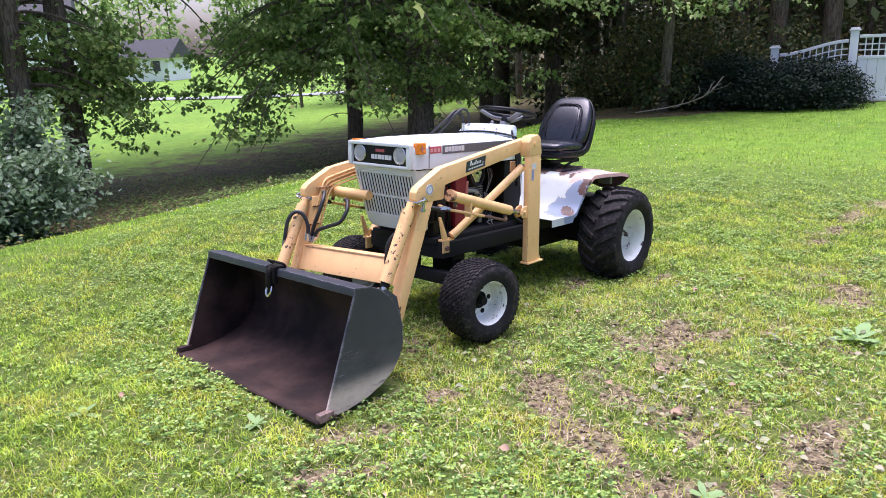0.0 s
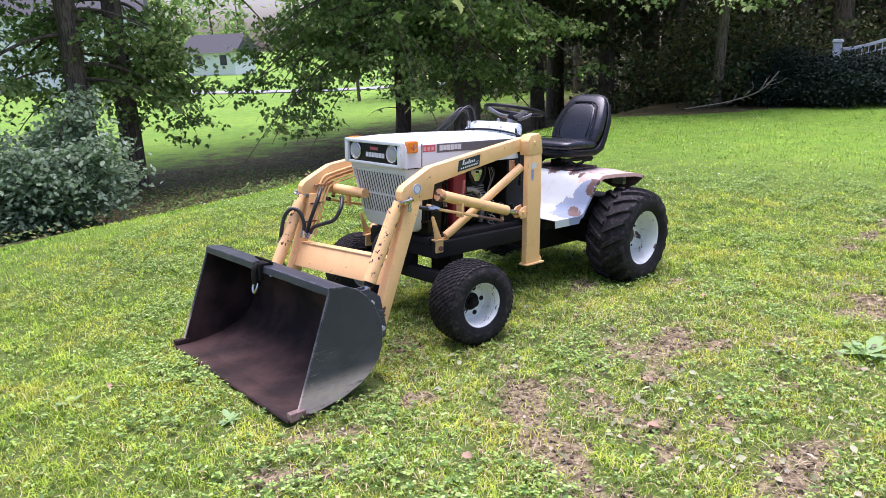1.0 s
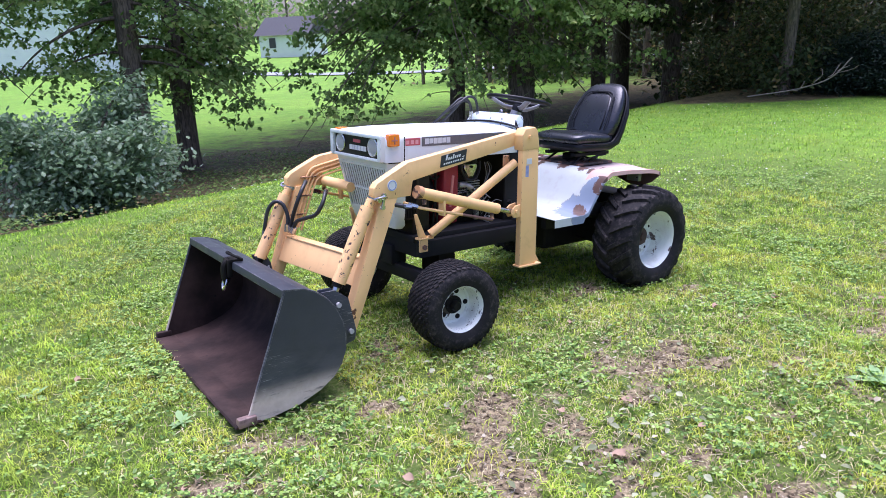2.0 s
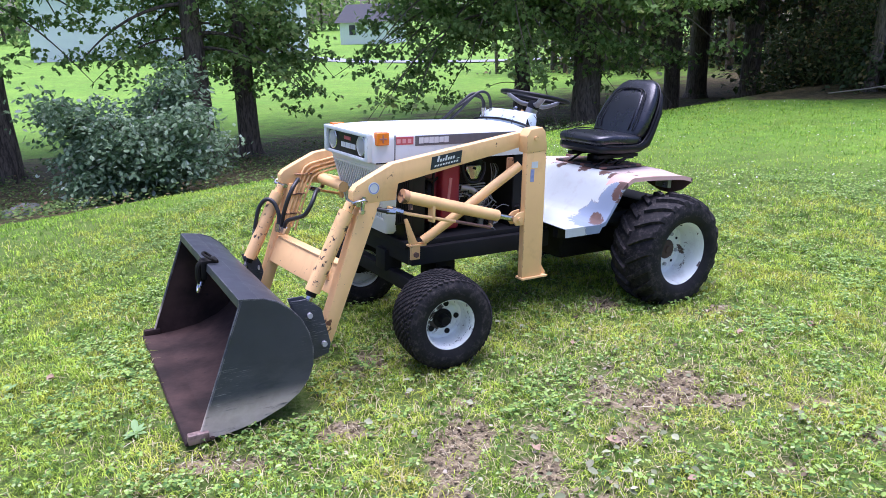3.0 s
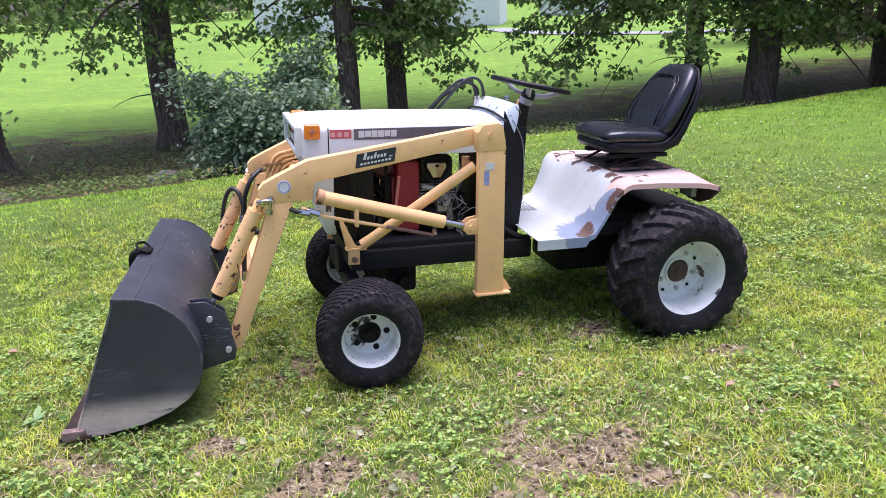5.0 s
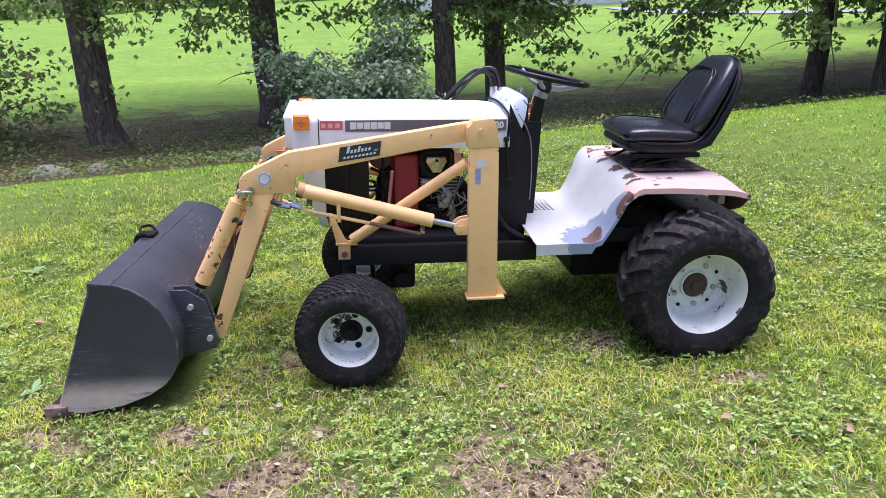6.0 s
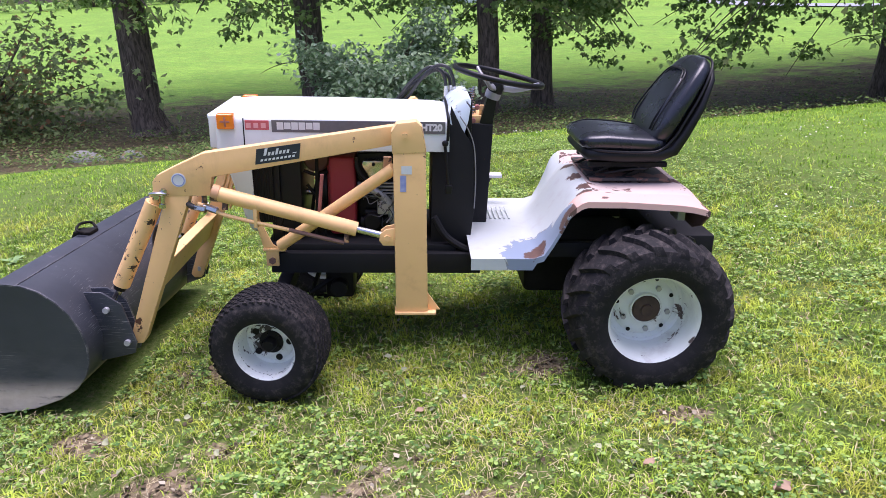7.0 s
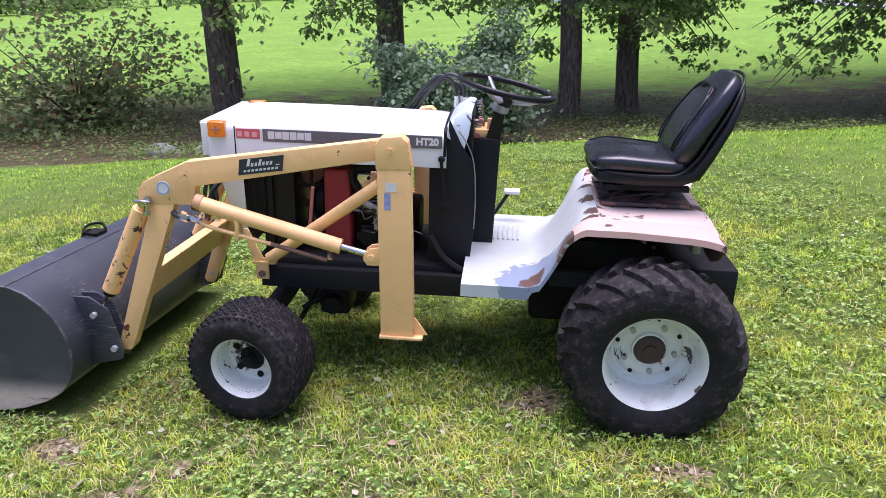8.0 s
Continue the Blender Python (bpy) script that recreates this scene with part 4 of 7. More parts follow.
def shrub(name, x, y, rx, rz, seed, mat, label, sprays=260, per=26, leaf=0.10, category="shrub", template=None, inner=0.55):
    r = np.random.default_rng(seed)
    t = tagged(empty(name, Matrix.Translation(base_at(x, y))), label, category)
    d = r.normal(0, 1, (sprays, 3))
    d /= np.linalg.norm(d, axis=1)[:, None]
    d[:, 2] = np.abs(d[:, 2])
    c = d * r.uniform(inner, 1.05, sprays)[:, None] * np.array([rx, rx, rz]) + np.array([0, 0, 0.15])
    for p in c[:30]:
        part("stem", tube(glide([(0, 0, 0), tuple(p * 0.5 + np.array([0, 0, 0.1])), tuple(p)], 3), list(np.linspace(0.025, 0.006, 7)), 5), M_BARK, t, sharp=80)
    v, f = leaves(spray(c, 0.14 if inner > 0.5 else 0.22, per, r), template or LEAF, leaf, r, 0.2 if inner > 0.5 else 0.6)
    many("crown", v, f, mat, "", "", parent=t)


shrub("yew_shrub", 7.15, 14.75, 1.2, 0.82, 51, M_YEW, "dark green yew shrub in front of the white fence", 520, 60, 0.055)
shrub("maple_thicket", -11.7, 5.3, 2.3, 1.95, 53, M_BUSH, "airy thicket of young maples with some reddish leaves", 300, 17, 0.10, "bush", MAPLE, 0.25)
shrub("yew_shrub", 6.0, 15.3, 0.9, 0.95, 52, M_YEW, "dark green yew shrub under the trees", 320, 56, 0.055)


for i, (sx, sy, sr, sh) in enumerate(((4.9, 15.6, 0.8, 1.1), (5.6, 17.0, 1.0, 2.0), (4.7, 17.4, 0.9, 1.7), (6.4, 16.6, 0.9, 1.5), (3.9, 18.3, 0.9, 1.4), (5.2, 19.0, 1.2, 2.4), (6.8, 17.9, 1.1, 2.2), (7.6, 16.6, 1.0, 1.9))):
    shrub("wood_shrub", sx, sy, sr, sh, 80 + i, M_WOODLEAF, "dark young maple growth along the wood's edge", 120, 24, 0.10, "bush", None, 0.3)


def far_woods():
    """Trunks, undergrowth and crowns of the wood, too many to count."""
    r = np.random.default_rng(61)
    bm = bmesh.new()
    cents = []
    spots = []
    for k in range(150):
        x, y = r.uniform(-8, 40), r.uniform(19, 60)
        if y < 21 - 0.0 * x or (x < 3.4 + 0.08 * (y - 13) and y < 39) or bank(x, y) > 22:
            continue
        spots.append((x, y))
    for k in range(40):
        spots.append((r.uniform(6.5, 30), r.uniform(17.5, 26)))
    for k in range(70):
        yy = r.uniform(17.0, 34)
        spots.append((r.uniform(3.8 + 0.09 * (yy - 13), 26), yy))
    for k in range(30):
        spots.append((r.uniform(-4.3, 6), r.uniform(37, 50)))
    for x, y in spots:
        b = np.array(base_at(x, y))
        tall = r.uniform(8, 14)
        tr = r.uniform(0.07, 0.2)
        tube([tuple(b + np.array([0, 0, -0.1])), tuple(b + np.array([r.normal(0, 0.1), r.normal(0, 0.1), tall * 0.5])), tuple(b + np.array([r.normal(0, 0.2), r.normal(0, 0.2), tall]))], [tr * 1.2, tr, tr * 0.3], 7, bm)
        n = 34
        h = tall * r.uniform(0.03, 1, n) ** 1.5
        rad = 2.4 * np.sqrt(r.random(n)) * np.clip(1.2 - h / tall, 0.3, 1)
        a = r.uniform(0, 6.283, n)
        cents.append(b + np.stack([rad * np.cos(a), rad * np.sin(a), h], -1))
    part("woods_trunk", bm, M_BARK, None, sharp=80)
    ob = bpy.data.objects["woods_trunk"]
    ob.name = "woods_trunks"
    tagged(ob, "crowded dark trunks deep in the wood", "woods", kind="stuff")
    p = spray(np.concatenate(cents), 0.55, 14, r)
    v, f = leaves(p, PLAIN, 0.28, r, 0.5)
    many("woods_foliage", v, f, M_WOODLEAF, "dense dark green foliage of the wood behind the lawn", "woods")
    # unseen tree ring on the open side, added to block low sky light
    cents = []
    bm = bmesh.new()
    for k in range(110):
        a, dist = radians(r.uniform(190, 398)), r.uniform(42, 60)
        b = np.array(base_at(dist * math.cos(a), 3 + dist * math.sin(a)))
        tall = r.uniform(9, 13)
        tube([tuple(b), tuple(b + np.array([0, 0, tall]))], [0.2, 0.05], 6, bm)
        n = 40
        h = r.uniform(0.3, tall, n)
        rad, ang = 3.2 * np.sqrt(r.random(n)) * np.clip(1.25 - h / tall, 0.3, 1), r.uniform(0, 6.283, n)
        cents.append(b + np.stack([rad * np.cos(ang), rad * np.sin(ang), h], -1))
    tagged(part("woodland_trunks", bm, M_BARK, None, sharp=80), "unseen trunks added round the lawn to block low sky", "woods", kind="stuff")
    v, f = leaves(spray(np.concatenate(cents), 0.8, 9, r), PLAIN, 0.75, r, 0.5)
    many("woodland_foliage", v, f, M_WOODLEAF, "unseen dark green foliage added round the lawn to block low sky", "woods")
    # tree line beyond the far lawn
    cents = []
    bm = bmesh.new()
    for k in range(105):
        u = r.uniform(0, 1)
        a = radians(88 + 105 * u)
        d = r.uniform(140, 175)
        b = np.array(base_at(d * math.cos(a), 5 + d * math.sin(a)))
        tall = r.uniform(14, 22)
        tube([tuple(b), tuple(b + np.array([0, 0, tall]))], [0.3, 0.08], 6, bm)
        n = 60
        h = r.uniform(0.8, tall, n)
        rad, ang = 5 * np.sqrt(r.random(n)) * np.clip(1.25 - h / tall, 0.25, 1), r.uniform(0, 6.283, n)
        cents.append(b + np.stack([rad * np.cos(ang), rad * np.sin(ang), h], -1))
    ob = part("treeline_trunks", bm, M_BARK, None, sharp=80)
    tagged(ob, "trunks of the far tree line", "woods", kind="stuff")
    v, f = leaves(spray(np.concatenate(cents), 1.2, 9, r), PLAIN, 1.2, r, 0.5)
    many("treeline_foliage", v, f, M_MAPLE, "green tree line beyond the far lawn", "woods")


far_woods()

# ---------------------------------------------------------------- fence, houses, drive


def fence():
    a, b = Vector((7.0, 15.62, 0)), Vector((8.25, 14.95, 0))
    way = (b - a).normalized()
    yaw = math.degrees(math.atan2(way.y, way.x))
    ln = (b - a).length
    z = float(height(7, 15.6)) + 0.03
    f = tagged(empty("garden_fence", pose(a.x, a.y, z, 0, 0, yaw)), "white vinyl privacy fence with swept lattice top", "fence")
    def panel(x0, x1, z0, z1, swoop):
        def top(x):
            u = (x - x0) / (x1 - x0)
            return z0 + (z1 - z0) * (3 * u * u - 2 * u ** 3) if swoop else z1
        n = 14
        for k in range(n):
            p, q = x0 + (x1 - x0) * k / n, x0 + (x1 - x0) * (k + 1) / n
            part("board", plate([(p + 0.002, 0.06), (q - 0.002, 0.06), (q - 0.002, min(top(p), top(q)) - 0.42), (p + 0.002, min(top(p), top(q)) - 0.42)], -0.012, 0.012, 0.003, 1), M_FENCE, f)
        for dz in (0.0, -0.40):
            pts = [(x0 + (x1 - x0) * k / 10) for k in range(11)]
            out = [(x, top(x) + dz) for x in pts] + [(x, top(x) + dz - 0.06) for x in pts[::-1]]
            part("rail", plate(out, -0.025, 0.025, 0.004, 1), M_FENCE, f)
        m = int((x1 - x0) / 0.11)
        for k in range(1, m):
            x = x0 + (x1 - x0) * k / m
            part("lattice_bar", box(x - 0.011, x + 0.011, -0.008, 0.008, top(x) - 0.40, top(x) - 0.04, 0), M_FENCE, f)
        for dz in (-0.17, -0.28):
            pts = [(x0 + (x1 - x0) * k / 10) for k in range(11)]
            part("lattice_bar", plate([(x, top(x) + dz) for x in pts] + [(x, top(x) + dz - 0.022) for x in pts[::-1]], -0.0075, 0.0075, 0), M_FENCE, f)
        part("rail", box(x0, x1, -0.022, 0.022, 0.03, 0.11, 0.004), M_FENCE, f)
    panel(0.09, ln - 0.09, 0.98, 1.22, True)
    panel(ln + 0.09, ln + 2.5, 1.28, 1.30, False)
    for x, h in ((0, 1.08), (ln, 1.38), (ln + 2.6, 1.38)):
        p = part("post", box(x - 0.075, x + 0.075, -0.075, 0.075, -0.1, h, 0.006), M_FENCE, f)
        part("post_cap", joined(box(x - 0.10, x + 0.10, -0.10, 0.10, h, h + 0.03, 0.006), box(x - 0.08, x + 0.08, -0.08, 0.08, h + 0.03, h + 0.06, 0.01)), M_FENCE, p)


fence()


def house(x, y, yaw, wide, deep, tall, label, windows=True):
    z = float(height(x, y))
    h = tagged(empty("house", pose(x, y, z, 0, 0, yaw)), label, "house")
    part("wall", box(0, wide, 0, deep, -0.5, tall, 0), M_SIDING, h, "white clapboard wall")
    n = int(tall / 0.2)
    part("siding", joined(*[plate([(0, 0)] and [(0.0, 0.2 * k), (wide, 0.2 * k), (wide, 0.2 * k + 0.17), (0.0, 0.2 * k + 0.17)], -0.03, -0.002, 0) for k in range(n)]), M_SIDING, h, "overlapping white siding boards")
    roof = bmesh.new()
    o = 0.5
    v = [roof.verts.new(p) for p in ((-o, -o, tall), (wide + o, -o, tall), (wide + o, deep / 2, tall + deep * 0.35), (-o, deep / 2, tall + deep * 0.35), (-o, deep + o, tall), (wide + o, deep + o, tall))]
    for q in ((0, 1, 2, 3), (3, 2, 5, 4), (0, 3, 4), (1, 5, 2), (0, 4, 5, 1)):
        roof.faces.new([v[i] for i in q])
    part("roof", roof, M_ROOF, h)
    for k in range(int(wide // 3) if windows else 0):
        for zz in (1.0, 3.7):
            if zz + 1.3 < tall:
                w = part("window", box(1.2 + 3 * k, 2.2 + 3 * k, -0.07, -0.04, zz, zz + 1.3, 0.01), M_FENCE, h)
                part("pane", box(1.28 + 3 * k, 2.12 + 3 * k, -0.085, -0.072, zz + 0.08, zz + 1.22, 0), M_WINDOW, w)
    return h


house(-55.4, 58.7, 22, 25, 9, 6.4, "white house with clapboard siding across the lawn", False)
house(-36.0, 86.0, -5, 6, 6, 2.5, "white single-storey house far across the lawn")


def drive():
    pts = [(-30, 62), (-24, 56.5), (-18, 53), (-8, 52), (8, 60)]
    line = glide([(x, y, 0) for x, y in pts], 8)
    v, f = [], []
    for i, p in enumerate(line):
        q = line[min(i + 1, len(line) - 1)] - line[max(i - 1, 0)]
        nrm = Vector((-q.y, q.x, 0)).normalized() * 1.2
        for s in (1, -1):
            c = p + nrm * s
            v.append((c.x, c.y, float(height(c.x, c.y)) + 0.06))
        if i:
            f.append((2 * i - 2, 2 * i - 1, 2 * i + 1, 2 * i))
    many("driveway", np.array(v), np.array(f), M_DRIVE, "pale grey driveway across the far lawn", "driveway", "structure")


drive()


def rock(x, y, sx, sy, sz, seed, turn=0):
    bm = bmesh.new()
    bmesh.ops.create_icosphere(bm, subdivisions=3, radius=1)
    for v in bm.verts:
        k = 1 + 0.28 * noise.noise(v.co * 1.6 + Vector((seed, 0, 0))) + 0.08 * noise.noise(v.co * 5)
        v.co = Vector((v.co.x * sx * k, v.co.y * sy * k, v.co.z * sz * k))
    ob = part("field_stone", moved(bm, pose(x, y, float(height(x, y)) + sz * 0.25, 0, 0, turn)), M_ROCK, None, sharp=70)
    tagged(ob, "grey field stone half sunk at the lawn's edge", "stone")


rock(-6.50, 7.85, 0.26, 0.12, 0.11, 3, 60)
rock(-7.40, 5.47, 0.30, 0.16, 0.10, 5, 20)
rock(-7.0, 5.9, 0.16, 0.10, 0.08, 6, 50)


def fallen_branch():
    z = 0.1
    bm = tube(glide([(3.7, 13.9, z), (4.4, 13.7, z + 0.12), (4.9, 13.6, z + 0.3), (5.2, 13.6, z + 0.62)], 5), 0.011, 6)
    r = random.Random(9)
    for k in range(7):
        x = r.uniform(4.3, 5.1)
        zz = z + 0.1 + max(0, x - 4.4) * 0.45
        tube(glide([(x, 13.65, zz), (x + r.uniform(0, 0.2), 13.65 + r.uniform(-0.2, 0.2), zz + r.uniform(0.02, 0.15)), (x + r.uniform(0.1, 0.35), 13.65 + r.uniform(-0.3, 0.3), zz + r.uniform(0.05, 0.25))], 3), 0.005, 5, bm)
    tagged(part("fallen_branch", bm, M_STICK), "grey dead branch fallen at the wood's edge", "branch")


fallen_branch()

# ---------------------------------------------------------------- tractor with front loader
# x forward from the rear axle, y to the driver's left, z up from the axle; nose slightly up
tractor = empty("garden_tractor", pose(0.738, 5.091, 0.24, 0, 0, 228.5) @ pose(0, 0, 0, 0, -4.2, 0))
tagged(tractor, "old white garden tractor with yellow front loader and black bucket", "tractor")


def bolt(parent, p, r=0.009, deep=0.008, axis="y", material=None, name="bolt"):
    bm = bmesh.new()
    bmesh.ops.create_cone(bm, cap_ends=True, segments=6, radius1=r, radius2=r * 0.92, depth=deep)
    turn = {"y": (90, 0, 0), "x": (0, 90, 0), "z": (0, 0, 0)}[axis]
    return part(name, moved(bm, pose(*p, *turn)), material or M_STEEL, parent)


def letters(name, text, size, p, s, material, parent):
    """Raised decal letters on an upright side face; s tells which side."""
    cu = bpy.data.curves.new(name, "FONT")
    cu.body, cu.size, cu.extrude, cu.offset = text, size, 0.0006, 0.0019
    tmp = new(name, cu)
    me = bpy.data.meshes.new_from_object(tmp.evaluated_get(bpy.context.evaluated_depsgraph_get()))
    bpy.data.objects.remove(tmp)
    me.transform(Matrix.Translation(p) @ Matrix(((-s, 0, 0, 0), (0, 0, s, 0), (0, 1, 0, 0), (0, 0, 0, 1))))
    bm = bmesh.new()
    bm.from_mesh(me)
    return part(name, bm, material, parent)


def hood():
    # a lofted sheet-metal hood: cross-section rails along x
    def section(x, top, half, low, r=0.035):
        pts = [(half, low), (half, top - r)]
        pts += [(half - r + r * math.cos(a), top - r + r * math.sin(a)) for a in (0.5, 1.05)]
        pts += [(half - r - 0.01, top), (half * 0.45, top + 0.012), (0, top + 0.016)]
        return [(x, y, z) for y, z in pts] + [(x, -y, z) for y, z in pts[-2::-1]]
    rows = [section(0.735, 0.640, 0.243, 0.517), section(0.80, 0.648, 0.244, 0.517), section(1.2, 0.655, 0.245, 0.517), section(1.50, 0.655, 0.246, 0.517),
            section(1.58, 0.652, 0.243, 0.517), section(1.618, 0.647, 0.239, 0.517), section(1.630, 0.638, 0.230, 0.520, 0.028)]
    bm = bmesh.new()
    rings = [[bm.verts.new(p) for p in r] for r in rows]
    for a, b in zip(rings, rings[1:]):
        for k in range(len(a) - 1):
            bm.faces.new((a[k], a[k + 1], b[k + 1], b[k]))
    bm.faces.new(rings[-1])
    bmesh.ops.recalc_face_normals(bm, faces=bm.faces)
    bmesh.ops.solidify(bm, geom=bm.faces[:], thickness=0.003)
    h = part("hood", bm, M_WHITE, tractor, "white painted hood with small rust chips", 40)
    for s in (1, -1):
        y = 0.2455 * s
        part("stripe", box(0.752, 1.412, y - 0.0012, y + 0.0012, 0.588, 0.634, 0), M_STRIPE, h, "dark grey decal stripe")
        part("red_badge", box(1.422, 1.512, y - 0.0012, y + 0.0012, 0.596, 0.632, 0), M_DECALRED, h, "faded red decal badge")
        part("stripe_mark", box(1.414, 1.418, y - 0.002, y + 0.002, 0.590, 0.632, 0), M_DECALWHITE, h)
        for k in range(3):
            part("badge_mark", box(1.490 - k * 0.028, 1.508 - k * 0.028, y - 0.002, y + 0.002, 0.603, 0.622, 0.0), M_BADGE, h)
        for k in range(6):
            z0, z1 = ((0.598, 0.626), (0.600, 0.625), (0.598, 0.626))[k % 3]
            part("stripe_mark", box(1.368 - k * 0.0275, 1.3925 - k * 0.0275, y - 0.002, y + 0.002, z0, z1, 0), M_DECALWHITE, h)
        letters("model_letters", "HT20", 0.035, (0.846 if s > 0 else 0.756, y + 0.0014 * s, 0.600), s, M_DECALWHITE, h)
        lamp = part("side_marker", box(1.552, 1.616, y - 0.012 * s - 0.012, y - 0.012 * s + 0.024, 0.598, 0.656, 0.007, 3), M_AMBER, tractor, "amber plastic marker lamp")
        part("lens_mark", box(1.566, 1.602, y + 0.003 * s - 0.0105, y + 0.003 * s + 0.0115, 0.6235, 0.6305, 0.001), M_KNOB, lamp)
        part("lens_mark", box(1.5805, 1.5875, y + 0.003 * s - 0.0105, y + 0.003 * s + 0.0115, 0.609, 0.645, 0.001), M_KNOB, lamp)
    for s in (1, -1):
        part("seam", box(1.516, 1.520, 0.2455 * s - 0.0015, 0.2455 * s + 0.0015, 0.52, 0.640, 0), M_DARK, h)
    # front face
    bezel = joined(box(1.624, 1.656, -0.228, 0.228, 0.632, 0.650, 0.005), box(1.620, 1.646, -0.228, 0.228, 0.519, 0.534, 0.005), box(1.622, 1.652, 0.204, 0.234, 0.522, 0.646, 0.006), box(1.622, 1.652, -0.234, -0.204, 0.522, 0.646, 0.006))
    part("headlight_bezel", bezel, M_WHITE, tractor, "white frame round the recessed headlights")
    face = part("headlight_panel", box(1.622, 1.636, -0.205, 0.205, 0.532, 0.638, 0.004), M_PLASTIC, tractor, "black headlight panel")
    for s in (1, -1):
        ring = moved(lathe([(0.047, 0.016), (0.047, -0.002), (0.042, -0.004), (0.042, 0.016)], 28, True), pose(1.639, 0.150 * s, 0.586, 0, 0, 90))
        hl = part("headlight", ring, M_STEEL, tractor, "round sealed-beam headlight")
        part("reflector", moved(lathe([(0.0, 0.015), (0.014, 0.0135), (0.030, 0.008), (0.042, 0.0)], 28), pose(1.642, 0.150 * s, 0.586, 0, 0, 90)), M_REFLECT, hl)
        pane = part("lens", moved(lathe([(0.042, -0.010), (0.030, -0.0145), (0.014, -0.017), (0.0, -0.0175)], 28), pose(1.631, 0.150 * s, 0.586, 0, 0, 90)), M_GLASS, hl)
        pane.visible_shadow = False
    for k in range(6):
        part("name_mark", box(1.636, 1.6385, 0.066 - k * 0.026, 0.087 - k * 0.026, 0.560, 0.584, 0), M_DECALWHITE, face)
    part("name_mark", box(1.636, 1.6385, -0.03, 0.035, 0.598, 0.614, 0), M_DECALRED, face)


def grille():
    # white shell that leans back towards its foot, with upright bars in a dark opening
    def at(z):
        return 1.622 - (0.53 - z) * 0.265
    outer = []
    bm = bmesh.new()
    rows = []
    for z, half in ((0.515, 0.240), (0.485, 0.240), (0.40, 0.235), (0.245, 0.226), (0.19, 0.214), (0.17, 0.19)):
        x = at(z)
        back = 1.50 if z > 0.2 else 1.49
        rows.append([bm.verts.new(p) for p in ((back, half, z), (x - 0.02, half, z), (x - 0.004, half - 0.012, z), (x, half - 0.03, z), (x, -half + 0.03, z), (x - 0.004, -half + 0.012, z), (x - 0.02, -half, z), (back, -half, z))])
    for a, b in zip(rows, rows[1:]):
        for k in range(7):
            if k == 3 and a[0].co.z < 0.49 and b[0].co.z > 0.24:
                continue
            bm.faces.new((a[k], a[k + 1], b[k + 1], b[k]))
    bm.faces.new(rows[-1])
    bmesh.ops.recalc_face_normals(bm, faces=bm.faces)
    bmesh.ops.solidify(bm, geom=bm.faces[:], thickness=0.003)
    g = part("grille_shell", bm, M_WHITE, tractor, "white grille shell", 40)
    part("radiator_screen", plate([(at(0.50) - 0.03, 0.50), (at(0.235) - 0.03, 0.235), (at(0.235) - 0.05, 0.235), (at(0.50) - 0.05, 0.50)], -0.20, 0.20, 0), M_DARK, g)
    n = 19
    for k in range(n):
        y = -0.196 + 0.392 * k / (n - 1)
        for lo, hi in ((0.36, 0.49), (0.24, 0.35)):
            part("grille_bar", plate([(at(hi) + 0.001, hi), (at(lo) + 0.001, lo), (at(lo) - 0.004, lo), (at(hi) - 0.004, hi)], y - 0.0056, y + 0.0056, 0.001, 1), M_WHITE, g)
    for z0, z1 in ((0.350, 0.362), (0.235, 0.25), (0.478, 0.492)):
        part("grille_rail", plate([(at(z1) + 0.002, z1), (at(z0) + 0.002, z0), (at(z0) - 0.014, z0), (at(z1) - 0.014, z1)], -0.205, 0.205, 0.002, 1), M_WHITE, g)
    for s in (1, -1):
        sc = part("side_screen", box(1.425, 1.50, 0.222 * s - 0.003, 0.222 * s + 0.003, 0.22, 0.51, 0.001), M_PLASTIC, tractor, "black slotted side screen")
        for k in range(7):
            part("screen_slat", box(1.43 + k * 0.01, 1.434 + k * 0.01, 0.226 * s - 0.004, 0.226 * s + 0.004, 0.23, 0.50, 0), M_DARK, sc)
        part("seam", box(1.50, 1.61, 0.2425 * s - 0.002, 0.2425 * s + 0.002, 0.514, 0.519, 0), M_DARK, g)


